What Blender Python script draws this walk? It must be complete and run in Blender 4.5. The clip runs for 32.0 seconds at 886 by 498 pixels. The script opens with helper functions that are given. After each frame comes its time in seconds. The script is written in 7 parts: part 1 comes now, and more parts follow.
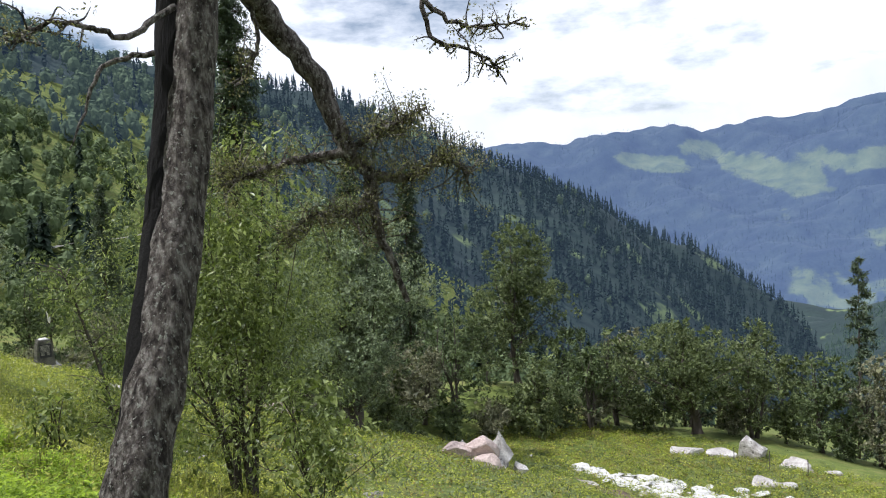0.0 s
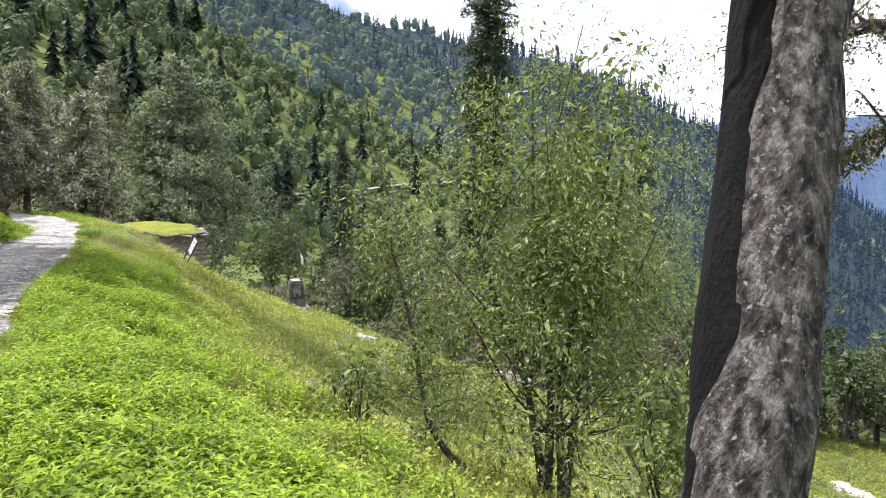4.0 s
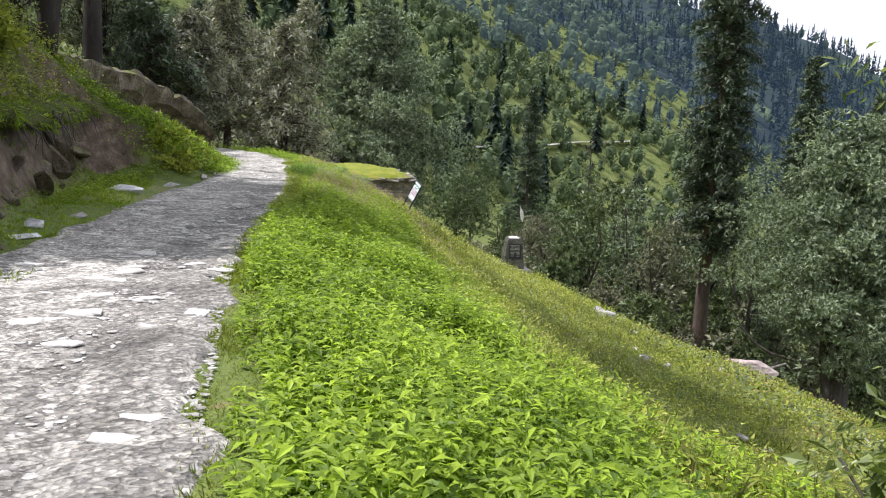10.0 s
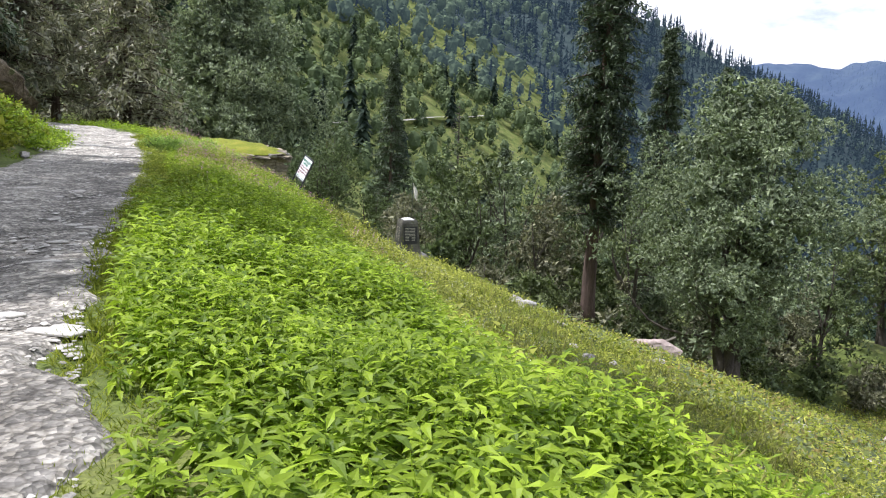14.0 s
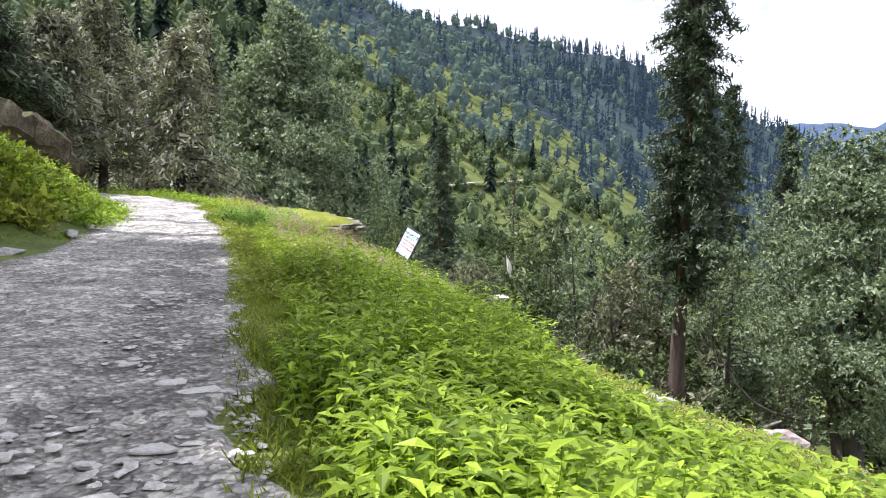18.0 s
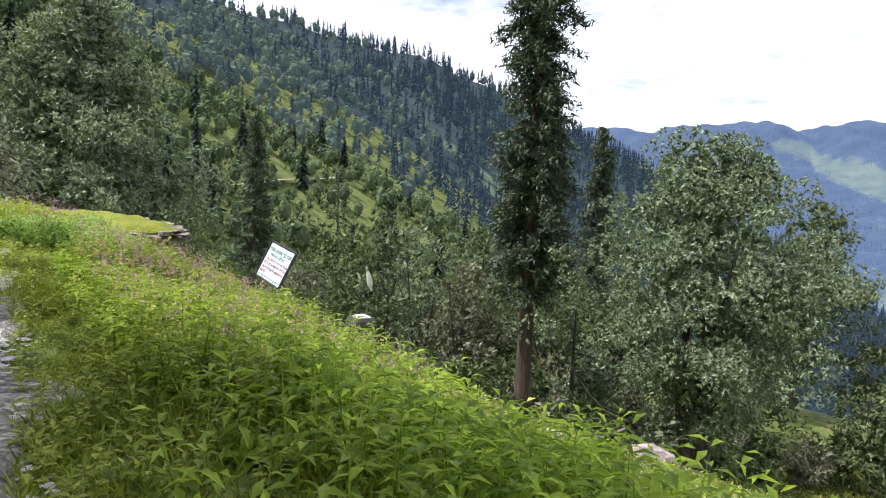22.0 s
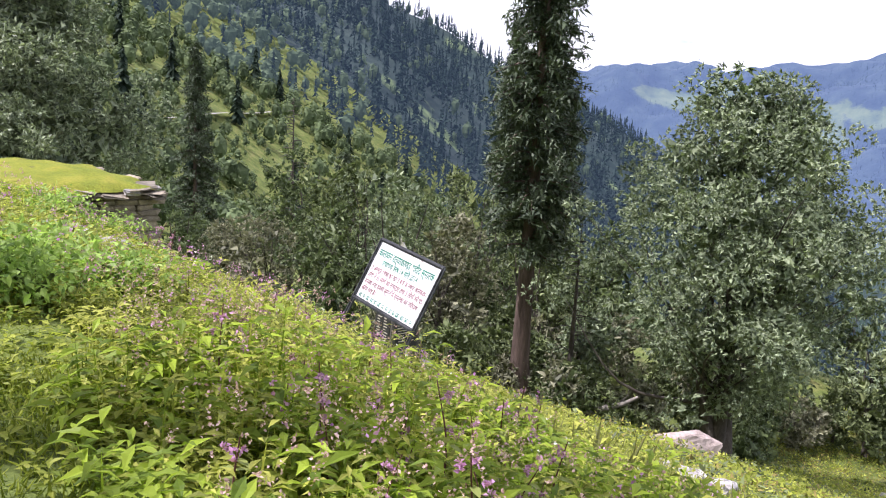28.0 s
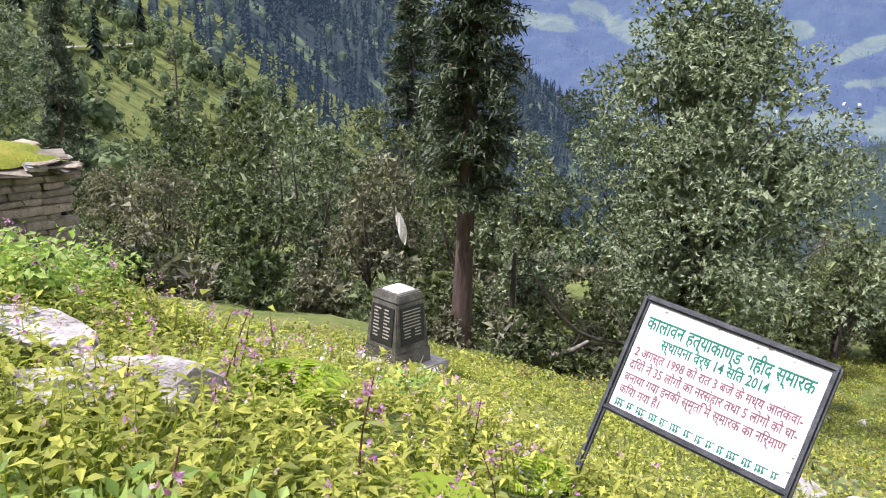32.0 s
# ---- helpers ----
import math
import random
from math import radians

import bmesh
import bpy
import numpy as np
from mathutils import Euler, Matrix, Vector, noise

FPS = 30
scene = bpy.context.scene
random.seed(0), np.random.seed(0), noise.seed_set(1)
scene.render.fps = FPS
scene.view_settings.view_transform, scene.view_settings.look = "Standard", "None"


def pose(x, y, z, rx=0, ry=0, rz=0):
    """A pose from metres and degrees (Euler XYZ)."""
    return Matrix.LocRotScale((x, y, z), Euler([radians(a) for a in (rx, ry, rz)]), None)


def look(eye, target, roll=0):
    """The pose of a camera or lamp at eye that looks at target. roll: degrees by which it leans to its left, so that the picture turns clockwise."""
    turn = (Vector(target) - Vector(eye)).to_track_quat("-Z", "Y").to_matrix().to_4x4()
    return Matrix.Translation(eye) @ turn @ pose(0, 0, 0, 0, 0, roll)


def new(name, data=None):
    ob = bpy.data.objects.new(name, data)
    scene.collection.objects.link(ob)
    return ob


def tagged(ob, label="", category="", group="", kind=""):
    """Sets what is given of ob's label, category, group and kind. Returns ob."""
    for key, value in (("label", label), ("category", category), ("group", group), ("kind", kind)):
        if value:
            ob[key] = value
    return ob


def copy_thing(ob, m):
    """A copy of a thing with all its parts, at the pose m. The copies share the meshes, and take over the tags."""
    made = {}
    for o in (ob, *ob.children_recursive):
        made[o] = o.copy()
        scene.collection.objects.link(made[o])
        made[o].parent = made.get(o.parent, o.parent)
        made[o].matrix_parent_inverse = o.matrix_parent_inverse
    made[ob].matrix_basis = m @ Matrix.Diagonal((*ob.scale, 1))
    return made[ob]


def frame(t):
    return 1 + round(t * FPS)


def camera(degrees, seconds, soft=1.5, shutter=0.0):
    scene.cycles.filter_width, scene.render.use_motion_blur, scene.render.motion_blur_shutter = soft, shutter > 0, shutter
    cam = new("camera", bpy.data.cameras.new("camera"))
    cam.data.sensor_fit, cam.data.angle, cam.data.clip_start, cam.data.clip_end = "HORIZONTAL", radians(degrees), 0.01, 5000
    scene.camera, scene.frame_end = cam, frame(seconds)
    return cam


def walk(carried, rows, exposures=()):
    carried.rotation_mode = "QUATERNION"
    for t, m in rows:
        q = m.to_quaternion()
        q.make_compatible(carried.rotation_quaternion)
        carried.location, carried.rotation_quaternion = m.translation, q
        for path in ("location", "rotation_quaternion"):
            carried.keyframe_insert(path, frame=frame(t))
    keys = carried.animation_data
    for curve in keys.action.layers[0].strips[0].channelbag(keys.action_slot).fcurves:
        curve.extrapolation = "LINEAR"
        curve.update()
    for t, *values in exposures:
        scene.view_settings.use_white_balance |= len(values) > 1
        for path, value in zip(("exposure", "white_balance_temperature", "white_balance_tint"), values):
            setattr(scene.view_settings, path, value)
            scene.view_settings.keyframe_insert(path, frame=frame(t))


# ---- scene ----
cam = camera(56.9, 32.0, 1.1)
METRES, EYE, TILT, LEAN, TURN = 38.0, 1.6, -4.5, 2.5, 0.0
ROWS = [
    (0.0, 0.0, 0.0, 0.0, 0.0, 0.0, -0.0),
    (0.5, -0.0087, 0.011, -0.0019, 6.02, -0.9, -0.8),
    (1.0, -0.0187, 0.0233, -0.0037, 7.7, -1.4, -0.62),
    (1.5, -0.0288, 0.0355, -0.0051, 8.6, -2.11, -1.08),
    (2.0, -0.0388, 0.0452, -0.0065, 10.28, -3.08, -1.77),
    (2.5, -0.0477, 0.0566, -0.0075, 8.24, -2.07, -1.83),
    (4.5, -0.0872, 0.099, -0.0131, 17.82, -3.6, -5.66),
    (5.0, -0.0978, 0.1104, -0.0155, 20.71, -6.07, -6.36),
    (5.5, -0.1092, 0.1198, -0.0173, 24.87, -8.07, -7.88),
    (6.0, -0.1208, 0.1327, -0.0191, 27.99, -9.49, -6.06),
    (6.5, -0.1317, 0.1442, -0.021, 29.28, -9.68, -5.19),
    (7.0, -0.1424, 0.156, -0.0228, 29.69, -10.03, -5.48),
    (7.5, -0.1531, 0.1664, -0.0238, 30.11, -5.76, -5.87),
    (8.0, -0.1641, 0.1779, -0.0254, 29.75, -0.94, -6.04),
    (8.5, -0.1751, 0.1878, -0.0276, 29.3, -0.5, -5.97),
    (9.0, -0.1863, 0.1985, -0.0291, 26.88, -3.88, -5.01),
    (9.5, -0.1982, 0.2108, -0.0314, 26.6, -6.73, -6.36),
    (10.0, -0.2099, 0.221, -0.0326, 26.55, -6.89, -7.02),
    (10.5, -0.2228, 0.2314, -0.035, 28.65, -7.06, -7.68),
    (11.0, -0.2347, 0.2412, -0.0371, 28.96, -4.79, -6.6),
    (11.5, -0.2469, 0.2519, -0.0392, 27.69, -5.21, -5.19),
    (12.0, -0.2576, 0.2632, -0.0408, 24.52, -5.51, -5.33),
    (12.5, -0.2674, 0.2774, -0.0415, 21.6, -5.2, -4.86),
    (13.0, -0.2768, 0.2909, -0.0429, 19.62, -5.99, -5.31),
    (13.5, -0.286, 0.3049, -0.0438, 17.71, -8.13, -5.65),
    (15.5, -0.3275, 0.3576, -0.0443, 13.78, -1.5, -6.91),
    (16.0, -0.3397, 0.371, -0.0451, 18.8, -1.22, -7.13),
    (16.5, -0.3501, 0.3827, -0.046, 18.48, -1.23, -6.26),
    (17.0, -0.3626, 0.3941, -0.0472, 18.34, -5.44, -6.07),
    (17.5, -0.3752, 0.4033, -0.0481, 18.14, -4.14, -5.78),
    (18.0, -0.3868, 0.4143, -0.0487, 18.33, -2.95, -5.19),
    (18.5, -0.397, 0.4269, -0.0489, 15.93, -3.57, -4.76),
    (19.0, -0.4074, 0.4418, -0.0489, 15.11, -3.9, -4.38),
    (19.5, -0.4167, 0.4562, -0.0491, 14.63, -3.87, -3.78),
    (20.0, -0.424, 0.4688, -0.0476, 14.34, -0.16, -4.72),
    (20.5, -0.4321, 0.4817, -0.0479, 14.22, 0.83, -4.88),
    (21.0, -0.4406, 0.4955, -0.0479, 11.59, -1.37, -4.93),
    (21.5, -0.4492, 0.5082, -0.0473, 10.9, -1.1, -5.37),
    (22.0, -0.4561, 0.5203, -0.047, 4.89, -1.9, -5.21),
    (22.5, -0.4605, 0.5328, -0.0463, -1.68, -2.34, -4.29),
    (23.0, -0.4607, 0.5452, -0.046, -22.37, -4.43, -1.06),
    (23.5, -0.4618, 0.5561, -0.0448, -26.45, -5.19, -1.72),
    (24.0, -0.4677, 0.5702, -0.0441, -20.86, -4.77, -2.41),
    (24.5, -0.475, 0.5789, -0.0428, -17.31, -4.27, -1.25),
    (25.0, -0.4842, 0.5882, -0.0415, -10.66, -3.72, -2.6),
    (25.5, -0.4955, 0.5998, -0.0416, -8.48, -3.37, -4.23),
    (26.0, -0.506, 0.6127, -0.042, -4.0, -4.03, -5.14),
    (26.5, -0.5176, 0.6264, -0.0419, -2.24, -4.36, -5.73),
    (28.5, -0.5573, 0.6775, -0.0411, 0.42, -6.35, -5.69),
    (29.0, -0.5657, 0.6911, -0.0407, -0.98, -6.95, -5.46),
    (29.5, -0.5736, 0.7048, -0.0399, -1.62, -8.24, -4.87),
    (30.0, -0.5819, 0.7172, -0.0389, -1.85, -8.05, -4.14),
    (30.5, -0.5901, 0.7316, -0.0391, -2.01, -8.58, -4.02),
    (31.0, -0.5981, 0.7443, -0.0384, -4.28, -9.91, -3.89),
    (31.5, -0.6053, 0.7579, -0.0374, -6.59, -9.5, -3.67),
    (32.0, -0.6118, 0.7714, -0.0365, -8.54, -10.15, -3.8),
]
EXPOSURES = [(0.0, -0.03, 5950, 12), (1.0, 0.32, 5950, 14), (2.0, 0.66, 5950, 14), (5.0, 0.42, 5950, 19), (6.0, 0.17, 5950, 19), (7.0, 0.05, 5950, 17), (8.0, 0.25, 5950, 15), (9.0, 0.22, 5950, 15), (11.0, 0.22, 5950, 16), (13.0, 0.22, 5950, 15), (16.0, 0.42, 5880, 17), (19.0, 0.64, 5850, 18), (21.0, 0.36, 5850, 17), (22.0, 0.28, 5950, 16), (23.0, 0.36, 5950, 15), (24.0, 0.28, 5950, 15), (25.5, 0.16, 5950, 16), (26.5, 0.38, 5950, 19), (29.0, 0.48, 6000, 24), (32.0, 0.48, 6000, 24)]
walk(cam, [(t, pose(0, 0, EYE, TILT, LEAN, TURN) @ pose(METRES * x, METRES * y, METRES * z, 90 + pitch, roll, yaw)) for t, x, y, z, yaw, pitch, roll in ROWS], EXPOSURES)

# ---- light ----
SUN_YAW, SUN_UP = 100.0, 58.0
to_sun = Vector((-math.sin(radians(SUN_YAW)) * math.cos(radians(SUN_UP)), math.cos(radians(SUN_YAW)) * math.cos(radians(SUN_UP)), math.sin(radians(SUN_UP))))
sun = new("sun", bpy.data.lights.new("sun", "SUN"))
sun.data.energy, sun.data.angle, sun.data.color = 5.0, radians(0.6), (1.0, 0.955, 0.91)
sun.matrix_world = look((0, 0, 60), Vector((0, 0, 60)) - to_sun)
world = bpy.data.worlds.new("sky")
scene.world = world
world.use_nodes = True
wn, wl = world.node_tree.nodes, world.node_tree.links
sky = wn.new("ShaderNodeTexSky")
sky.sky_type, sky.sun_disc = "NISHITA", False
sky.sun_elevation, sky.sun_rotation = radians(SUN_UP), radians(-SUN_YAW)
back = wn["Background"]
back.inputs["Strength"].default_value = 0.088
tc = wn.new("ShaderNodeTexCoord")
mp = wn.new("ShaderNodeMapping")
mp.inputs["Scale"].default_value = (2.2, 2.2, 6.0)
cn = wn.new("ShaderNodeTexNoise")
cn.inputs["Scale"].default_value, cn.inputs["Detail"].default_value, cn.inputs["Roughness"].default_value = 1.7, 8.0, 0.58
cr = wn.new("ShaderNodeValToRGB")
cr.color_ramp.elements[0].position, cr.color_ramp.elements[1].position = 0.36, 0.5
cm = wn.new("ShaderNodeMixRGB")
cm.inputs["Color2"].default_value = (13.0, 13.2, 13.7, 1)
for a, b in ((tc.outputs["Generated"], mp.inputs["Vector"]), (mp.outputs["Vector"], cn.inputs["Vector"]), (cn.outputs["Fac"], cr.inputs["Fac"]),
             (cr.outputs["Color"], cm.inputs["Fac"]), (sky.outputs["Color"], cm.inputs["Color1"]), (cm.outputs["Color"], back.inputs["Color"])):
    wl.new(a, b)

# ---- materials ----
def material(name, rough=0.8):
    m = bpy.data.materials.new(name)
    m.use_nodes = True
    b = m.node_tree.nodes["Principled BSDF"]
    b.inputs["Roughness"].default_value = rough
    b.inputs["Specular IOR Level"].default_value = 0.25
    return m, m.node_tree.nodes, m.node_tree.links, b


def noise_node(nodes, links, scale, detail=6.0, rough=0.6, stretch=None):
    co = nodes.new("ShaderNodeTexCoord")
    n = nodes.new("ShaderNodeTexNoise")
    n.inputs["Scale"].default_value, n.inputs["Detail"].default_value, n.inputs["Roughness"].default_value = scale, detail, rough
    if stretch:
        mpn = nodes.new("ShaderNodeMapping")
        mpn.inputs["Scale"].default_value = stretch
        links.new(co.outputs["Object"], mpn.inputs["Vector"])
        links.new(mpn.outputs["Vector"], n.inputs["Vector"])
    else:
        links.new(co.outputs["Object"], n.inputs["Vector"])
    return n


def ramp(nodes, links, fac, stops):
    r = nodes.new("ShaderNodeValToRGB")
    e = r.color_ramp.elements
    while len(e) < len(stops):
        e.new(0.5)
    for el, (p, c) in zip(e, stops):
        el.position, el.color = p, (*c, 1)
    links.new(fac, r.inputs["Fac"])
    return r.outputs["Color"]


def mixed(nodes, links, fac, a, b, kind="MIX"):
    m = nodes.new("ShaderNodeMixRGB")
    m.blend_type = kind
    for value, slot in ((fac, "Fac"), (a, "Color1"), (b, "Color2")):
        if isinstance(value, (int, float)):
            m.inputs[slot].default_value = value
        elif isinstance(value, tuple):
            m.inputs[slot].default_value = (*value, 1)
        else:
            links.new(value, m.inputs[slot])
    return m.outputs["Color"]


def bump(nodes, links, b, height, strength, distance=0.02):
    n = nodes.new("ShaderNodeBump")
    n.inputs["Strength"].default_value, n.inputs["Distance"].default_value = strength, distance
    links.new(height, n.inputs["Height"])
    links.new(n.outputs["Normal"], b.inputs["Normal"])


def rough_material(name, stops, scale, rough=0.85, relief=0.5, stretch=None, fine=9.0, spots=None, distance=0.02):
    """Two scales of noise for colour, fine relief, optional spots (colour, scale, threshold)."""
    m, n, l, b = material(name, rough)
    big, small = noise_node(n, l, scale, stretch=stretch), noise_node(n, l, scale * fine, stretch=stretch)
    col = ramp(n, l, big.outputs["Fac"], stops)
    grain = ramp(n, l, small.outputs["Fac"], [(0.25, (0.5, 0.5, 0.5)), (0.75, (1.4, 1.4, 1.4))])
    col = mixed(n, l, 0.75, col, grain, "MULTIPLY")
    if spots:
        s = noise_node(n, l, spots[1], 4.0)
        f = ramp(n, l, s.outputs["Fac"], [(spots[2], (0, 0, 0)), (spots[2] + 0.05, (1, 1, 1))])
        col = mixed(n, l, f, col, spots[0])
    l.new(col, b.inputs["Base Color"])
    bump(n, l, b, small.outputs["Fac"], relief, distance)
    return m


def leaf_material(name, low, high, through_it=0.35, rough=0.45, per="island", gloss=0.4):
    """Leaves: colour from leaf to leaf, some light shining through."""
    m, n, l, b = material(name, rough)
    b.inputs["Specular IOR Level"].default_value = gloss
    g = n.new("ShaderNodeNewGeometry")
    col = ramp(n, l, g.outputs["Random Per Island"], [(0.0, low), (0.75, high), (1.0, tuple(min(1, c * 1.35) for c in high))])
    patch = noise_node(n, l, 0.6, 3.0)
    col = mixed(n, l, 0.6, col, ramp(n, l, patch.outputs["Fac"], [(0.3, (0.6, 0.65, 0.6)), (0.7, (1.25, 1.2, 1.1))]), "MULTIPLY")
    l.new(col, b.inputs["Base Color"])
    t = n.new("ShaderNodeBsdfTranslucent")
    l.new(mixed(n, l, 1.0, col, (1.2, 1.35, 0.75), "MULTIPLY"), t.inputs["Color"])
    mx = n.new("ShaderNodeMixShader")
    mx.inputs["Fac"].default_value = through_it
    l.new(b.outputs["BSDF"], mx.inputs[1])
    l.new(t.outputs["BSDF"], mx.inputs[2])
    l.new(mx.outputs["Shader"], n["Material Output"].inputs["Surface"])
    return m


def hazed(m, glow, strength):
    """Far woods of the backdrop; the air haze before them is put in as even emission."""
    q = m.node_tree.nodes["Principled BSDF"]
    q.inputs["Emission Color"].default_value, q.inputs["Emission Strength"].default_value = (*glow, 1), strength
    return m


def hazed_slope(name, stops, scale, glow, strength, spots=None):
    """Far hillsides of the backdrop, with blue air haze put into colour and emission."""
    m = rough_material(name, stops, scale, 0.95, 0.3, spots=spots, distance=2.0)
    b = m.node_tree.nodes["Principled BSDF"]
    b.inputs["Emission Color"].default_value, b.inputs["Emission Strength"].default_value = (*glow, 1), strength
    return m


GRASS = rough_material("meadow_grass", [(0.3, (0.075, 0.1, 0.025)), (0.5, (0.13, 0.165, 0.04)), (0.7, (0.2, 0.19, 0.07))], 0.5, 0.9, 0.8, fine=24, spots=((0.2, 0.16, 0.09), 0.9, 0.66))
ROAD = rough_material("gravel_road", [(0.34, (0.15, 0.14, 0.122)), (0.5, (0.235, 0.22, 0.192)), (0.66, (0.36, 0.337, 0.295))], 1.3, 0.85, 0.5, fine=7)


def gravelled(m, scale, low, high):
    """Small stones of two sizes and many greys, bedded in the surface."""
    n, l = m.node_tree.nodes, m.node_tree.links
    q = n["Principled BSDF"]
    co = n.new("ShaderNodeTexCoord")
    warp = noise_node(n, l, scale * 0.4, 3.0)
    place = mixed(n, l, 0.012, co.outputs["Object"], warp.outputs["Color"], "ADD")
    old, heights = q.inputs["Base Color"].links[0].from_socket, []
    for k, mix_ in ((1.0, 0.8), (2.7, 1.0)):
        vo = n.new("ShaderNodeTexVoronoi")
        vo.inputs["Scale"].default_value = scale * k
        l.new(place, vo.inputs["Vector"])
        bw = n.new("ShaderNodeRGBToBW")
        l.new(vo.outputs["Color"], bw.inputs["Color"])
        tone_ = ramp(n, l, bw.outputs["Val"], [(0.2, (low, low, low)), (0.5, (0.95, 0.95, 0.95)), (0.8, (high, high, high * 0.98))])
        old = mixed(n, l, mix_, old, tone_, "MULTIPLY")
        heights.append(vo.outputs["Distance"])
    joint = n.new("ShaderNodeTexVoronoi")
    joint.feature = "DISTANCE_TO_EDGE"
    joint.inputs["Scale"].default_value = scale
    l.new(place, joint.inputs["Vector"])
    dirt = ramp(n, l, joint.outputs["Distance"], [(0.03, (0.5, 0.48, 0.45)), (0.14, (1, 1, 1))])
    l.new(mixed(n, l, 0.7, old, dirt, "MULTIPLY"), q.inputs["Base Color"])
    bump(n, l, q, mixed(n, l, 0.5, heights[0], heights[1]), 0.9, 0.03)


def dusted_and_lit(m):
    """Pale trodden dusty cover over the gravel by the surface's own layer, which also holds sun and shade."""
    n, l = m.node_tree.nodes, m.node_tree.links
    q = n["Principled BSDF"]
    layer = n.new("ShaderNodeAttribute")
    layer.attribute_name = "dust_and_light"
    patch = ramp(n, l, noise_node(n, l, 2.3, 7.0, 0.66).outputs["Fac"], [(0.36, (0, 0, 0)), (0.6, (1, 1, 1))])
    cover = mixed(n, l, 1.0, patch, layer.outputs["Color"], "MULTIPLY")
    pale = ramp(n, l, noise_node(n, l, 9.0, 8.0, 0.7).outputs["Fac"], [(0.3, (0.36, 0.338, 0.293)), (0.5, (0.56, 0.528, 0.463)), (0.7, (0.72, 0.684, 0.61))])
    l.new(mixed(n, l, cover, q.inputs["Base Color"].links[0].from_socket, pale), q.inputs["Base Color"])


dusted_and_lit(ROAD)
gravelled(ROAD, 12.0, 0.58, 1.36)
STONE = rough_material("pale_stone", [(0.3, (0.28, 0.25, 0.23)), (0.5, (0.46, 0.43, 0.4)), (0.72, (0.66, 0.64, 0.61))], 1.6, 0.85, 0.9, fine=7, spots=((0.13, 0.11, 0.1), 3.6, 0.6), distance=0.06)
PEBBLE = rough_material("road_stone", [(0.3, (0.3, 0.28, 0.245)), (0.5, (0.48, 0.455, 0.405)), (0.7, (0.7, 0.67, 0.61))], 5.3, 0.8, 0.5, fine=6)
GRAVELSTONE = rough_material("edge_gravel", [(0.3, (0.2, 0.185, 0.16)), (0.5, (0.34, 0.32, 0.28)), (0.7, (0.55, 0.52, 0.465))], 6.0, 0.85, 0.5, fine=6)
SLAB = rough_material("pale_road_slab", [(0.3, (0.42, 0.397, 0.352)), (0.5, (0.56, 0.533, 0.478)), (0.7, (0.7, 0.672, 0.612))], 4.0, 0.8, 0.5, fine=7, distance=0.01)
LIMESTONE = rough_material("white_limestone", [(0.3, (0.36, 0.34, 0.31)), (0.52, (0.6, 0.59, 0.565)), (0.75, (0.74, 0.735, 0.72))], 1.3, 0.8, 0.7, fine=6, distance=0.03)
PINKSTONE = rough_material("pinkish_granite", [(0.3, (0.36, 0.28, 0.25)), (0.6, (0.52, 0.42, 0.38)), (0.8, (0.62, 0.54, 0.5))], 0.9, 0.85, 0.6, fine=9)
SOIL = rough_material("bare_soil", [(0.3, (0.09, 0.065, 0.045)), (0.6, (0.16, 0.12, 0.085)), (0.8, (0.24, 0.19, 0.14))], 1.5, 0.95, 0.9, fine=9)
ROCKFACE = rough_material("brown_rock_face", [(0.3, (0.075, 0.058, 0.04)), (0.5, (0.16, 0.128, 0.09)), (0.72, (0.32, 0.27, 0.205))], 1.6, 0.9, 1.0, fine=8, spots=((0.09, 0.1, 0.04), 2.2, 0.6), distance=0.06)
kn, kl = ROCKFACE.node_tree.nodes, ROCKFACE.node_tree.links
kg, ks = kn.new("ShaderNodeNewGeometry"), kn.new("ShaderNodeSeparateXYZ")
kl.new(kg.outputs["True Normal"], ks.inputs["Vector"])
mossy = mixed(kn, kl, 1.0, ramp(kn, kl, ks.outputs["Z"], [(0.5, (0, 0, 0)), (0.8, (1, 1, 1))]), ramp(kn, kl, noise_node(kn, kl, 2.6, 6.0).outputs["Fac"], [(0.42, (0, 0, 0)), (0.56, (1, 1, 1))]), "MULTIPLY")
kl.new(mixed(kn, kl, mossy, kn["Principled BSDF"].inputs["Base Color"].links[0].from_socket, (0.15, 0.17, 0.045)), kn["Principled BSDF"].inputs["Base Color"])
BARK = rough_material("lichened_bark", [(0.36, (0.035, 0.028, 0.024)), (0.5, (0.15, 0.128, 0.11)), (0.64, (0.36, 0.33, 0.29))], 17.0, 0.95, 1.0, stretch=(1, 1, 0.4), fine=3, spots=((0.4, 0.4, 0.34), 26.0, 0.59), distance=0.18)
CHAR = rough_material("charred_wood", [(0.3, (0.004, 0.0035, 0.003)), (0.6, (0.009, 0.008, 0.007)), (0.8, (0.022, 0.017, 0.014))], 6.0, 0.95, 1.0, stretch=(1, 1, 0.15), distance=0.04)
DARKBARK = rough_material("dark_bark", [(0.3, (0.02, 0.017, 0.014)), (0.6, (0.05, 0.042, 0.034)), (0.8, (0.09, 0.076, 0.062))], 2.5, 0.95, 1.0, stretch=(1, 1, 0.3))
TRUNK = rough_material("tree_bark", [(0.3, (0.045, 0.038, 0.03)), (0.6, (0.1, 0.085, 0.07)), (0.8, (0.16, 0.14, 0.12))], 2.5, 0.95, 1.0, stretch=(1, 1, 0.3))
REDTRUNK = rough_material("cedar_bark", [(0.3, (0.045, 0.032, 0.025)), (0.55, (0.112, 0.08, 0.064)), (0.8, (0.19, 0.145, 0.118))], 2.2, 0.95, 1.0, stretch=(1, 1, 0.12), distance=0.05)
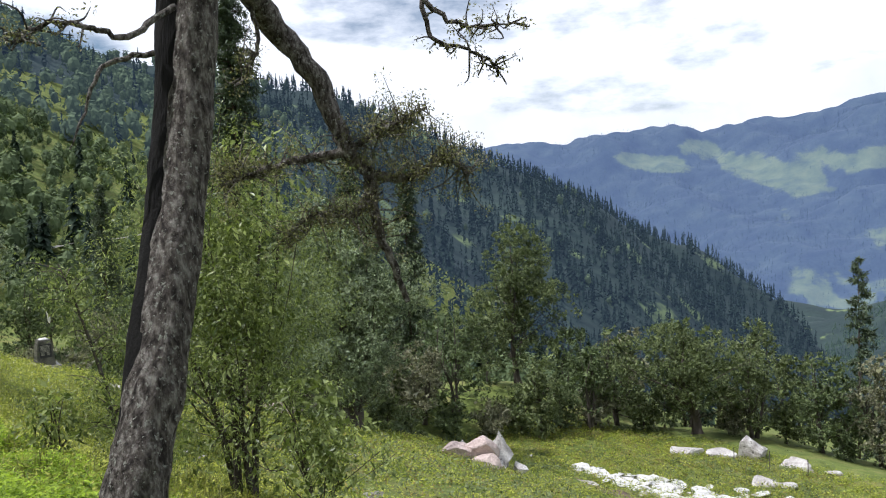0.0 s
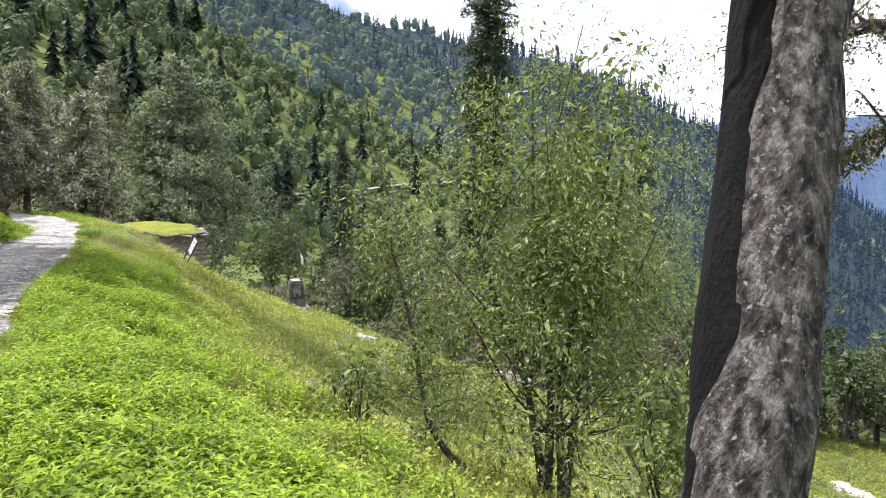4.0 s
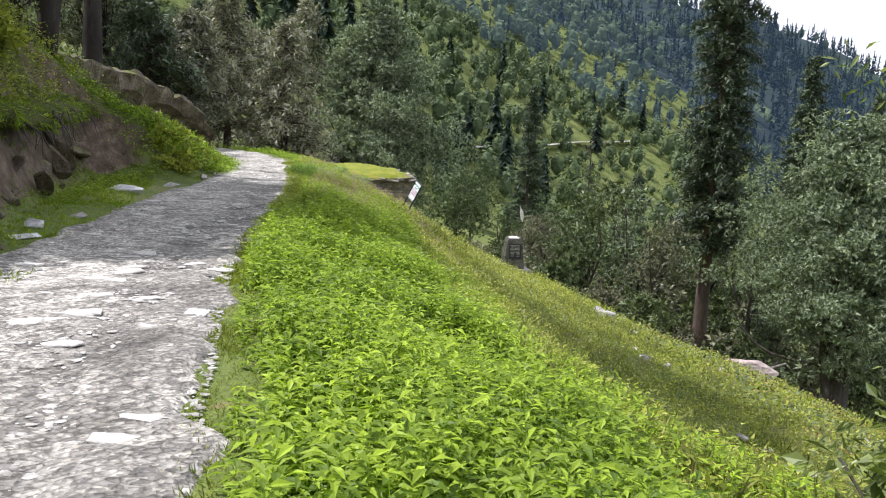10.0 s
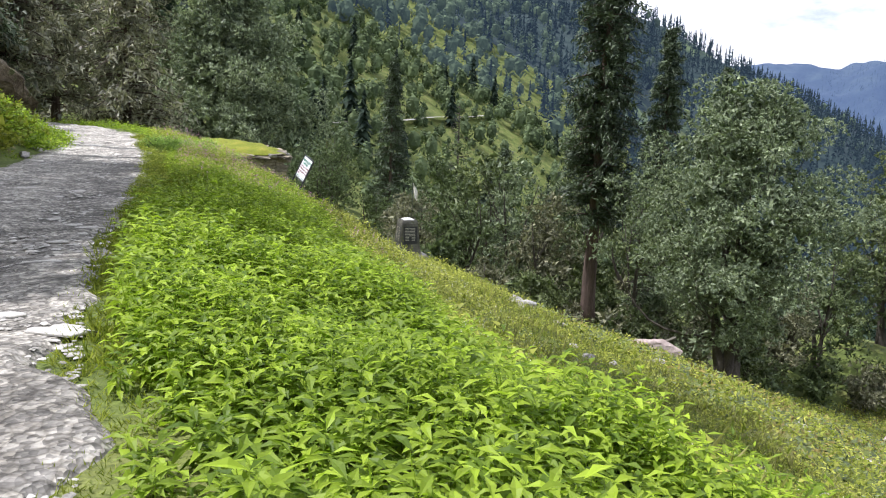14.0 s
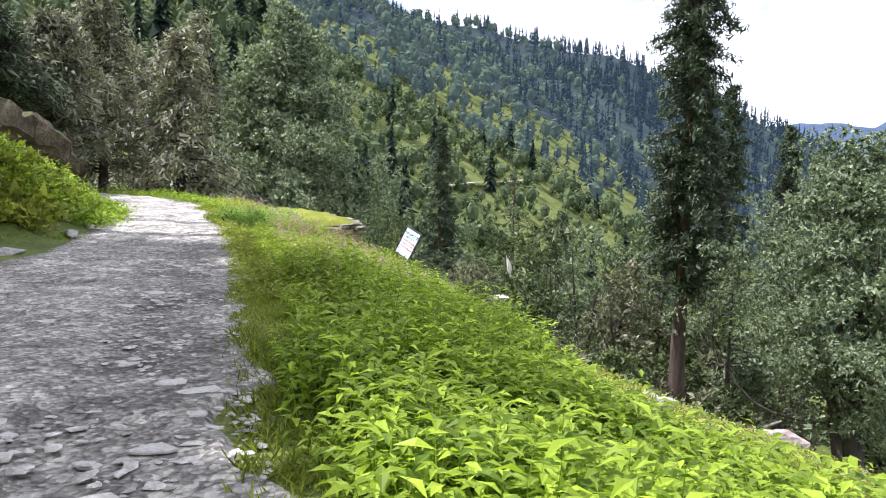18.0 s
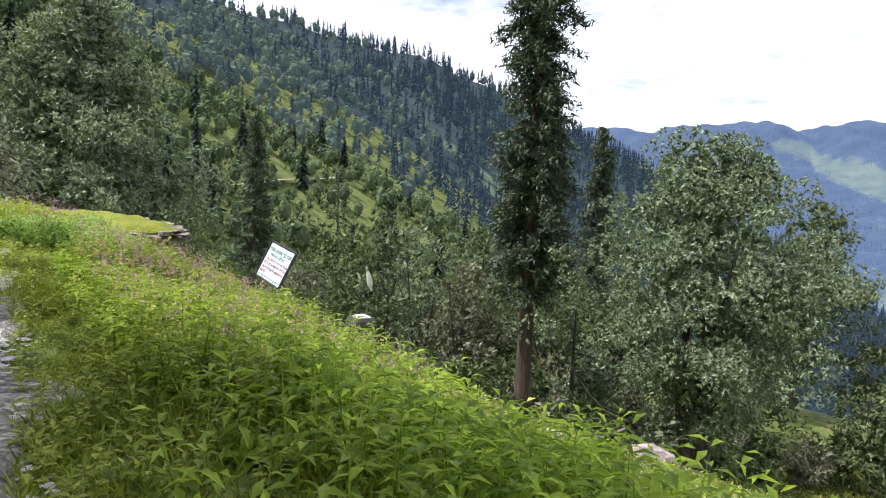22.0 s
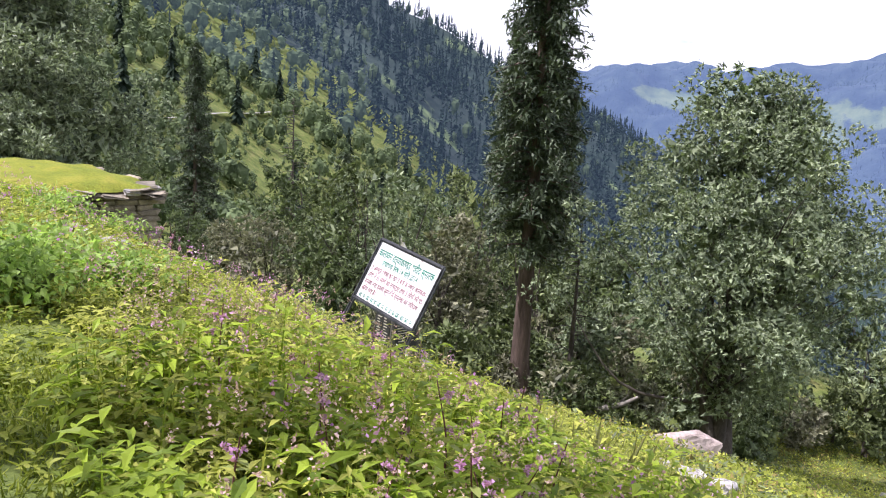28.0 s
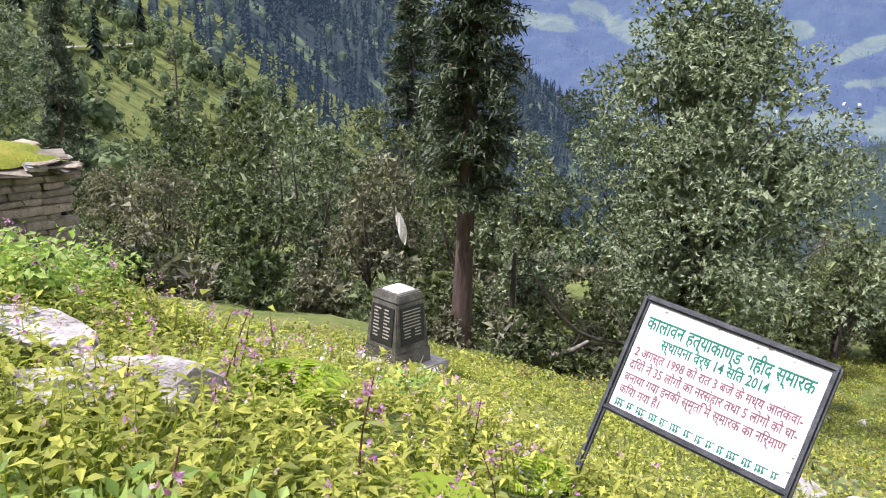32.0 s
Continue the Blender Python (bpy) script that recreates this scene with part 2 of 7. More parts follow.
OAKLEAF = leaf_material("oak_leaf", (0.065, 0.09, 0.052), (0.285, 0.335, 0.21), 0.2, 0.5, gloss=0.25)
BROWNOAK = leaf_material("brown_oak_leaf", (0.085, 0.09, 0.06), (0.27, 0.265, 0.175), 0.2, 0.55, gloss=0.25)
OLIVELEAF = leaf_material("olive_leaf", (0.05, 0.068, 0.03), (0.18, 0.215, 0.095), 0.2, 0.55, gloss=0.25)
WOODLEAF = leaf_material("greyish_wood_leaf", (0.095, 0.105, 0.07), (0.3, 0.32, 0.215), 0.25, 0.55, gloss=0.25)
WALNUTLEAF = leaf_material("walnut_leaf", (0.085, 0.112, 0.07), (0.37, 0.42, 0.28), 0.2, 0.5, gloss=0.3)
GREYNEEDLE = leaf_material("grey_needle_twigs", (0.1, 0.102, 0.075), (0.34, 0.33, 0.24), 0.2, 0.6)
GREENLEAF = leaf_material("willow_leaf", (0.07, 0.1, 0.028), (0.26, 0.3, 0.1), 0.3, 0.4)
SHRUBLEAF = leaf_material("shrub_leaf", (0.042, 0.06, 0.028), (0.15, 0.19, 0.085), 0.2, 0.55, gloss=0.25)
NEEDLE = leaf_material("cedar_needles", (0.03, 0.046, 0.024), (0.09, 0.12, 0.065), 0.12, 0.6)
LANCE = leaf_material("lance_leaf", (0.1, 0.165, 0.014), (0.31, 0.41, 0.034), 0.36, 0.5, gloss=0.2)
DARKLANCE = leaf_material("herb_leaf", (0.115, 0.175, 0.014), (0.28, 0.36, 0.035), 0.4, 0.5, gloss=0.2)
BLADE = leaf_material("grass_blade", (0.13, 0.175, 0.022), (0.32, 0.345, 0.06), 0.38, 0.55, gloss=0.2)
FLOWERHERB = leaf_material("flower_herb_leaf", (0.15, 0.175, 0.026), (0.42, 0.425, 0.09), 0.38, 0.55, gloss=0.2)
DRYBLADE = leaf_material("seeding_grass", (0.15, 0.16, 0.05), (0.31, 0.3, 0.11), 0.3, 0.6)
BUSHLEAF = leaf_material("bank_bush_leaf", (0.14, 0.175, 0.02), (0.34, 0.35, 0.05), 0.38, 0.5)
PETAL = leaf_material("pink_petal", (0.42, 0.16, 0.42), (0.62, 0.34, 0.6), 0.3, 0.5)
WHITEPETAL = leaf_material("white_petal", (0.7, 0.7, 0.62), (0.8, 0.8, 0.74), 0.3, 0.5)
MOSS = rough_material("mossy_turf", [(0.3, (0.15, 0.19, 0.02)), (0.5, (0.24, 0.26, 0.03)), (0.7, (0.33, 0.3, 0.05))], 1.2, 0.95, 1.0, fine=18, spots=((0.12, 0.1, 0.05), 2.2, 0.66), distance=0.06)
HILLTREE = leaf_material("hillside_leaf", (0.055, 0.08, 0.04), (0.125, 0.165, 0.078), 0.12, 0.7, gloss=0.1)
HILLNEEDLE = leaf_material("hillside_needle", (0.02, 0.034, 0.025), (0.04, 0.06, 0.04), 0.08, 0.7, gloss=0.1)
# ridge and spur leaves carry a bluish emission in place of air haze
FAROREST = hazed(leaf_material("hazed_far_broadleaf", (0.05, 0.072, 0.044), (0.085, 0.115, 0.066), 0.06, 0.8, gloss=0.05), (0.1, 0.145, 0.18), 0.24)
FARNEEDLE = hazed(leaf_material("hazed_far_conifer", (0.013, 0.023, 0.02), (0.024, 0.039, 0.03), 0.05, 0.8, gloss=0.05), (0.085, 0.13, 0.215), 0.2)
SPURNEEDLE = hazed(leaf_material("hazed_spur_conifer", (0.036, 0.06, 0.036), (0.075, 0.112, 0.056), 0.08, 0.8, gloss=0.05), (0.12, 0.2, 0.32), 0.16)

# the blue emission is air haze painted onto the far conifers
RANGENEEDLE = hazed(leaf_material("hazed_range_conifer", (0.02, 0.034, 0.03), (0.04, 0.06, 0.045), 0.05, 0.8, gloss=0.05), (0.16, 0.24, 0.5), 0.42)

# ---- ground ----
RN = np.random.RandomState(7)
UX, UY, VX, VY = 0.77, 0.64, -0.64, 0.77   # across the road (to the valley), along the road
HUB = (-14.0, 20.0)


def to_uv(x, y):
    return UX * x + UY * y, VX * x + VY * y


def to_xy(u, v):
    k = UX * VY - UY * VX
    return (VY * u - UY * v) / k, (UX * v - VX * u) / k


def waves(seed, count, low, high):
    r = np.random.RandomState(seed)
    a, f, p = r.rand(count) * 6.283, np.exp(r.uniform(np.log(low), np.log(high), count)), r.rand(count) * 6.283
    amp = (low / f) ** 0.8
    return np.cos(a) * f, np.sin(a) * f, p, amp / np.sqrt((amp ** 2).sum())


def ripple(w, x, y):
    out = np.zeros_like(x, dtype=float)
    for fx, fy, p, a in zip(*w):
        out += a * np.sin(fx * x + fy * y + p)
    return out


SMALLW, MIDW, BIGW, RANGEW = waves(1, 14, 2.0, 9.0), waves(2, 12, 0.25, 1.5), waves(3, 16, 0.012, 0.12), waves(4, 22, 0.0025, 0.03)


def step(a, b, x):
    t = np.clip((x - a) / (b - a), 0, 1)
    return t * t * (3 - 2 * t)


def road_z(v):
    return np.interp(v, [-60, -20, 0, 8, 11.5, 15, 19, 23, 26, 32, 45, 60, 120], [4.5, 1.6, 0.1, -0.95, -1.36, -1.72, -1.93, -2.08, -2.17, -2.3, -2.33, -2.6, -3.5])


def road_right(v):
    return np.interp(v, [-20, 0, 8, 11, 15, 22, 26, 31, 36, 44, 50, 60, 90], [-0.3, -0.75, -0.9, -1.0, -1.2, -1.17, -0.85, -0.25, 0.2, 0.4, -0.5, -5, -30])


def road_left(v):
    return np.interp(v, [-20, 0, 15, 20, 24, 28, 32, 35, 38, 41, 45, 50, 60, 90], [-3.6, -3.9, -4.35, -4.35, -3.85, -3.5, -3.05, -2.3, -1.95, -1.65, -2.0, -3.4, -8.5, -34])


def bank_foot(v):
    """Where the earth bank begins, beyond a strip of stony grass; the mound by the bend comes down to the road."""
    return np.minimum(np.interp(v, [-20, 14, 20, 24, 28, 31, 34.6, 36.4, 38, 41, 45, 50, 60, 90], [-4.6, -5.2, -5.0, -4.65, -4.85, -5.0, -4.9, -2.6, -1.95, -1.65, -2.0, -3.4, -8.5, -34]), road_left(v))


def near_z(x, y):
    u, v = to_uv(x, y)
    d, e = u - road_right(v), road_left(v) - u
    z = road_z(v)
    fall = np.interp(d, [0, 1.0, 2.2, 4.4, 7.4, 9.5, 11.3, 18, 24.8, 33.5, 38, 50, 70, 82, 130, 250], [0, -0.06, -0.42, -1.45, -3.3, -4.35, -4.95, -8.0, -10.5, -14.1, -16.1, -19.9, -21.9, -25, -45, -100])
    fall = fall * (1 + step(2, 4, d) * (1 - step(8, 17, d)) * (0.16 * np.exp(-((v - 28) / 6.0) ** 2) - 0.2 * np.exp(-((v - 15) / 6.0) ** 2)))
    fall = fall * (1 - 0.2 * step(53, 68, v)) * (1 + 0.3 * np.exp(-((v - 45.5) / 3.6) ** 2) * step(1.2, 2.5, d) * (1 - step(5.5, 8, d)))
    eb = bank_foot(v) - u
    high = np.interp(v, [-20, 6, 14, 23, 29, 35, 60], [0.6, 0.7, 0.95, 1.05, 0.95, 1.0, 0.6])
    hollow = np.interp(eb, [0, 0.25, 0.5, 0.75, 1.0, 1.7, 2.6, 8, 30, 100, 300], [0, 0.25, 0.95, 1.75, 2.2, 3.4, 4.8, 9.2, 21, 55, 150]) * (high + (1 - high) * step(6, 20, eb)) + 0.07 * step(0, 0.8, e)
    low = np.interp(v, [30, 37, 39, 41, 43, 46, 60], [1, 0.95, 0.8, 0.45, 0.2, 0.15, 0.6])
    mound = np.interp(e, [0, 0.3, 1.0, 2.0, 3.4, 8, 30, 100, 300], [0, 0.12, 0.9, 1.75, 1.95, 2.8, 18, 55, 150]) * (low + (1 - low) * step(6, 20, e))
    w = step(34.4, 36.6, v)
    rise = hollow * (1 - w) + mound * w
    z = z - 0.06 * step(0.0, 0.3, np.minimum(-d, -e)) + np.where(d > 0, fall, 0) + np.where(e > 0, rise, 0)
    rough = np.clip(np.maximum(d, e) * 0.5, 0, 1)
    return z + rough * (0.06 * ripple(SMALLW, x, y) + 0.16 * np.clip(np.maximum(d, e) / 10, 0.25, 1.6) * ripple(MIDW, x, y))


YAWS = np.linspace(-180, 180, 361)
RINGS = np.concatenate([np.linspace(60, 300, 40), np.geomspace(310, 4700, 90)])


def far_table():
    near_crest = np.interp(YAWS, [-30, -27, -25, -17.7, -10, -4, 1.2, 6, 11, 18, 22, 26, 40, 60, 90, 180], [-12.5, -10.6, -9.6, -4.7, -1.1, 1.7, 3.9, 5.8, 7.4, 9.0, 10.0, 11.8, 16, 19, 22, 15])
    near_r = np.interp(YAWS, [-30, -27, 0, 26, 60, 90, 180], [1000, 950, 850, 700, 420, 300, 300])
    foot_r = np.interp(YAWS, [-60, -30, -10, 5, 20, 40, 90], [600, 700, 350, 230, 160, 110, 80])
    foot_z = np.interp(YAWS, [-180, -60, -30, -10, 5, 20, 40, 90], [-60, -250, -215, -85, -46, -24, 0, 30])
    spur = np.interp(YAWS, [-180, -90, -60, -50, -45, -40, -33, -27, -20, 180], [-6, 6, 3, -0.4, -2.4, -4.8, -6.7, -9.2, -12, -12])
    range_up = np.interp(YAWS, [-180, -70, -50, -44, -36.6, -30, -25, -15, -6, 0, 40, 180], [6, 7, 5.8, 6.0, 6.6, 4.8, 3.3, 3.5, 2.2, 2.5, 4, 6])
    rows = []
    for i, yaw in enumerate(YAWS):
        rr, zz = [40, foot_r[i]], [-20, foot_z[i]]
        if yaw > -28:
            rr += [near_r[i], near_r[i] * 1.45]
            zz += [near_r[i] * math.tan(radians(near_crest[i])), near_r[i] * math.tan(radians(near_crest[i])) - 160]
        else:
            rr += [1000, 1700, 2100]
            zz += [-300, 1700 * math.tan(radians(spur[i])), -330]
        rr += [2400, 3000, 3500, 4300, 4700]
        top = 4300 * math.tan(radians(range_up[i]))
        zz += [-360, -300 + 0.25 * (top + 300), -300 + 0.6 * (top + 300), top, top - 60]
        rows.append(np.interp(RINGS, rr, zz))
    t = np.array(rows)
    k = np.array([1, 2, 3, 2, 1]) / 9.0
    t = np.apply_along_axis(lambda a: np.convolve(np.pad(a, 2, mode="wrap"), k, "valid"), 0, t)
    return t


FAR = far_table()


def ground_z(x, y):
    x, y = np.asarray(x, float), np.asarray(y, float)
    dx, dy = x - HUB[0], y - HUB[1]
    r, yaw = np.hypot(dx, dy), np.degrees(np.arctan2(-dx, dy))
    a = np.clip(yaw + 180, 0, 359.999)
    ia = a.astype(int)
    fa = a - ia
    ir = np.clip(np.interp(r, RINGS, np.arange(len(RINGS))), 0, len(RINGS) - 1.001)
    ib = ir.astype(int)
    fb = ir - ib
    far = (FAR[ia, ib] * (1 - fb) + FAR[ia, ib + 1] * fb) * (1 - fa) + (FAR[ia + 1, ib] * (1 - fb) + FAR[ia + 1, ib + 1] * fb) * fa
    far = far + np.clip(r - 120, 0, 900) * 0.018 * ripple(BIGW, x, y) + step(2300, 3000, r) * (1 - 0.7 * step(3700, 4300, r)) * 75 * ripple(RANGEW, x, y)
    w = step(85, 150, r)
    return near_z(x, y) * (1 - w) + far * w


def gz(x, y):
    return float(ground_z(np.array([x]), np.array([y]))[0])


def quick_mesh(name, verts, faces, smooth=False):
    me = bpy.data.meshes.new(name)
    verts, faces = np.asarray(verts, np.float32), np.asarray(faces, np.int32)
    k = faces.shape[1]
    me.vertices.add(len(verts))
    me.vertices.foreach_set("co", verts.ravel())
    me.loops.add(faces.size)
    me.loops.foreach_set("vertex_index", faces.ravel())
    me.polygons.add(len(faces))
    me.polygons.foreach_set("loop_start", np.arange(0, faces.size, k, dtype=np.int32))
    me.polygons.foreach_set("use_smooth", np.full(len(faces), smooth))
    me.update(calc_edges=True)
    return me


def mesh_part(name, verts, faces, mat, parent=None, label="", smooth=False):
    ob = new(name, quick_mesh(name, verts, faces, smooth))
    ob.data.materials.append(mat)
    if parent:
        ob.parent = parent
    return tagged(ob, label)


def part(name, bm, mat, parent=None, label="", smooth=False):
    me = bpy.data.meshes.new(name)
    bm.to_mesh(me)
    bm.free()
    for p in me.polygons:
        p.use_smooth = smooth
    me.materials.append(mat)
    ob = new(name, me)
    if parent:
        ob.parent = parent
    return tagged(ob, label)


def thing(name, x, y, z, label, category, group="", kind="", turn=0):
    ob = new(name)
    ob.empty_display_size = 0.2
    ob.matrix_world = pose(x, y, z, 0, 0, turn)
    return tagged(ob, label, category, group, kind)


def grid_faces(n, m, wrap=False):
    a = np.arange(n * m).reshape(n, m)
    b = np.roll(a, -1, axis=1) if wrap else None
    if wrap:
        return np.stack([a[:-1], b[:-1], b[1:], a[1:]], -1).reshape(-1, 4)
    return np.stack([a[:-1, :-1], a[:-1, 1:], a[1:, 1:], a[1:, :-1]], -1).reshape(-1, 4)


def polar_sheet(name, radii, count, mat, label):
    th = np.linspace(0, 2 * np.pi, count, endpoint=False)
    r = np.asarray(radii)[:, None]
    x, y = HUB[0] + r * np.cos(th), HUB[1] + r * np.sin(th)
    z = ground_z(x.ravel(), y.ravel())
    ob = mesh_part(name, np.stack([x.ravel(), y.ravel(), z], 1), grid_faces(len(radii), count, True), mat, None, label, True)
    return tagged(ob, kind="structure")


gn, gl = GRASS.node_tree.nodes, GRASS.node_tree.links
gb = gn["Principled BSDF"]
turf = gb.inputs["Base Color"].links[0].from_socket
turf = mixed(gn, gl, 0.8, turf, ramp(gn, gl, noise_node(gn, gl, 38.0, 4.0, 0.7).outputs["Fac"], [(0.3, (0.45, 0.5, 0.42)), (0.7, (1.5, 1.45, 1.3))]), "MULTIPLY")
gg, gs = gn.new("ShaderNodeNewGeometry"), gn.new("ShaderNodeSeparateXYZ")
gl.new(gg.outputs["True Normal"], gs.inputs["Vector"])
steep = ramp(gn, gl, gs.outputs["Z"], [(0.5, (1, 1, 1)), (0.64, (0, 0, 0))])
earth = ramp(gn, gl, noise_node(gn, gl, 3.4, 9.0, 0.7).outputs["Fac"], [(0.3, (0.045, 0.032, 0.022)), (0.5, (0.12, 0.088, 0.06)), (0.72, (0.25, 0.2, 0.145))])
gl.new(mixed(gn, gl, steep, turf, earth), gb.inputs["Base Color"])
near_rings = np.concatenate([[0.02], np.linspace(0.4, 34, 130), np.geomspace(34.3, 420, 90)])
polar_sheet("ground", near_rings, 520, GRASS, "sloping green mountain meadow with grass and stones")
# weak blue emission stands for the haze over the ridge slope
WOODS = hazed_slope("hazed_forest_slope", [(0.3, (0.016, 0.026, 0.022)), (0.6, (0.024, 0.038, 0.028)), (0.8, (0.04, 0.058, 0.036))], 0.012, (0.09, 0.155, 0.26), 0.15, spots=((0.13, 0.17, 0.065), 0.014, 0.615))
# haze before the range is put in as bluish colour and blue emission
RANGE = hazed_slope("hazed_mountainside", [(0.3, (0.016, 0.026, 0.03)), (0.55, (0.028, 0.042, 0.042)), (0.75, (0.045, 0.062, 0.054))], 0.012, (0.16, 0.24, 0.5), 0.46)
rn_, rl_ = RANGE.node_tree.nodes, RANGE.node_tree.links
rb_ = rn_["Principled BSDF"]
sward = rn_.new("ShaderNodeAttribute")
sward.attribute_name = "pasture"
ragged_ = ramp(rn_, rl_, mixed(rn_, rl_, 0.5, sward.outputs["Color"], noise_node(rn_, rl_, 0.022, 8.0, 0.75).outputs["Fac"]), [(0.44, (0, 0, 0)), (0.52, (0.85, 0.85, 0.85))])
meadow_ = ramp(rn_, rl_, noise_node(rn_, rl_, 0.012, 7.0, 0.7).outputs["Fac"], [(0.3, (0.04, 0.06, 0.028)), (0.5, (0.085, 0.11, 0.042)), (0.75, (0.135, 0.155, 0.062))])
rl_.new(mixed(rn_, rl_, ragged_, rb_.inputs["Base Color"].links[0].from_socket, meadow_), rb_.inputs["Base Color"])


def pasture(yaw, up):
    """How open the far mountainside is at a bearing and an angle of height: alps, a long clearing, the fields by the village."""
    def patch(y0, e0, along, wide, tilt):
        c_, s_ = math.cos(radians(tilt)), math.sin(radians(tilt))
        a_, b_ = (yaw - y0) * c_ + (up - e0) * s_, -(yaw - y0) * s_ + (up - e0) * c_
        return np.clip(1 - 0.5 * np.sqrt((a_ / along) ** 2 + (b_ / wide) ** 2), 0, 1)
    rag = 0.3 * ripple(waves(31, 26, 0.8, 9), yaw, up * 1.5)
    alp = np.maximum(patch(-28.0, 0.35, 2.9, 0.62, -8), patch(-24.2, -0.9, 1.2, 2.0, 25))
    alp = np.maximum(alp, np.maximum(patch(-20.5, 0.5, 3.0, 0.7, 18), patch(-34.3, -0.35, 2.0, 0.35, -28)))
    alp = np.maximum(alp, np.maximum(patch(-40.6, 0.2, 2.0, 0.75, -42), patch(-38.6, -1.9, 0.9, 1.0, -40)))
    alp = np.maximum(alp, np.maximum(patch(-36.0, -2.1, 1.5, 0.25, -10), patch(-15, 0.9, 2.0, 0.5, 10)))
    fields = patch(-33, -5.8, 9.0, 2.2, -14) * 0.62
    return np.clip(np.maximum(alp, fields) + rag * step(0.02, 0.35, np.maximum(alp, fields)), 0, 1)


polar_sheet("backdrop_ridge", np.concatenate([np.linspace(419, 1300, 60), np.geomspace(1330, 2260, 40)]), 480, WOODS, "green forested ridge and valley side, blue haze in its colour")
rr_, yw_ = np.geomspace(2250, 4690, 150), np.radians(np.concatenate([np.linspace(-64, 2, 420), np.linspace(2, 296, 200)[1:-1]]))
rg_, yg_ = np.meshgrid(rr_, yw_, indexing="ij")
rx_, ry_ = HUB[0] - rg_ * np.sin(yg_), HUB[1] + rg_ * np.cos(yg_)
rz_ = ground_z(rx_.ravel(), ry_.ravel())
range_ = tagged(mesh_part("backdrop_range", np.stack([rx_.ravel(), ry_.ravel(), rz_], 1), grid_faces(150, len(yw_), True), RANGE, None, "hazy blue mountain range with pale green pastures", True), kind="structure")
layer = range_.data.attributes.new("pasture", "FLOAT_COLOR", "POINT")
open_land = np.where(np.degrees(yg_.ravel()) < 2.1, pasture(np.degrees(yg_.ravel()), np.degrees(np.arctan2(rz_, rg_.ravel()))), 0)
layer.data.foreach_set("color", np.repeat(open_land, 4).astype(np.float32))

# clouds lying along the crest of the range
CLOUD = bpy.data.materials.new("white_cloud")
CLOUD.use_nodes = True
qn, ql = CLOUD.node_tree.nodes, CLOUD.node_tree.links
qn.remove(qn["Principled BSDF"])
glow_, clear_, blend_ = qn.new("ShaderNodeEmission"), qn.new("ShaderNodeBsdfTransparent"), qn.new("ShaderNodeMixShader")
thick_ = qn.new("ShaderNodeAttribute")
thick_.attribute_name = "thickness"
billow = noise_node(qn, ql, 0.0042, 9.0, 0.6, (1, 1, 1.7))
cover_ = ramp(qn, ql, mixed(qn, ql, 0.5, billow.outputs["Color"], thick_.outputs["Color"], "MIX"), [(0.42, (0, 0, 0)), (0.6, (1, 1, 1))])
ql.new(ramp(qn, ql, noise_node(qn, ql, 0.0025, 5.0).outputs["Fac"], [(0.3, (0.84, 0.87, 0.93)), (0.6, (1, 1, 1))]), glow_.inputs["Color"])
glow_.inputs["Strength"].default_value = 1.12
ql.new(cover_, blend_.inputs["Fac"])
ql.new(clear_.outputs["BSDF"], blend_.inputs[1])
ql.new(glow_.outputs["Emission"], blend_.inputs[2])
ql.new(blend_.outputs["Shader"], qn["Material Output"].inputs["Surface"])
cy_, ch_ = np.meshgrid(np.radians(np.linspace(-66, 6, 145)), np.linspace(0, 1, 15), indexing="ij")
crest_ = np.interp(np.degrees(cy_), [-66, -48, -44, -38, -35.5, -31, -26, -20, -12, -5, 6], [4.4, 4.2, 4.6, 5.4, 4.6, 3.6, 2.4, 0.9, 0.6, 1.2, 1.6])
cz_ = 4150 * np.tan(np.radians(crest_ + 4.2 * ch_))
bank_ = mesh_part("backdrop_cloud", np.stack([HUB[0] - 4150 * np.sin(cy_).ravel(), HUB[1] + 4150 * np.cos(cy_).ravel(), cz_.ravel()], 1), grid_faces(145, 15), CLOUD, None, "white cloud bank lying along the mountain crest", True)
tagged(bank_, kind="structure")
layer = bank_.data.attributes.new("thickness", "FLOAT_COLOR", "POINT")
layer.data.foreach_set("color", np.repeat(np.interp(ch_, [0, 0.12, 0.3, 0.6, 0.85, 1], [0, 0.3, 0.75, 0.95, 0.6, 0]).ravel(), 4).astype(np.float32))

# road surface
vs, us = np.arange(-14, 58, 0.14), np.linspace(0, 1, 26)
vv, ss = np.meshgrid(vs, us, indexing="ij")
edge = 0.12 * np.sin(vv * 1.7) + 0.08 * np.sin(vv * 4.1 + 1)
uu = road_left(vv) - 0.12 + edge * 0.6 + ss * (road_right(vv) + 0.17 - road_left(vv) + 0.09 * np.sin(vv * 2.9) + 0.07 * np.sin(vv * 6.7 + 2))
xx, yy = to_xy(uu, vv)
ruts = np.exp(-((ss - 0.3) / 0.09) ** 2) + np.exp(-((ss - 0.72) / 0.08) ** 2)
zz = road_z(vv) + 0.035 - 0.03 * ruts + 0.014 * ripple(waves(5, 20, 2, 22), xx, yy) - 0.09 * np.clip(np.abs(ss - 0.5) * 2 - 0.94, 0, 1) / 0.06
road = tagged(mesh_part("road", np.stack([xx.ravel(), yy.ravel(), zz.ravel()], 1), grid_faces(len(vs), len(us)), ROAD, None, "pale stony gravel road, dusty and rutted", True), kind="structure")
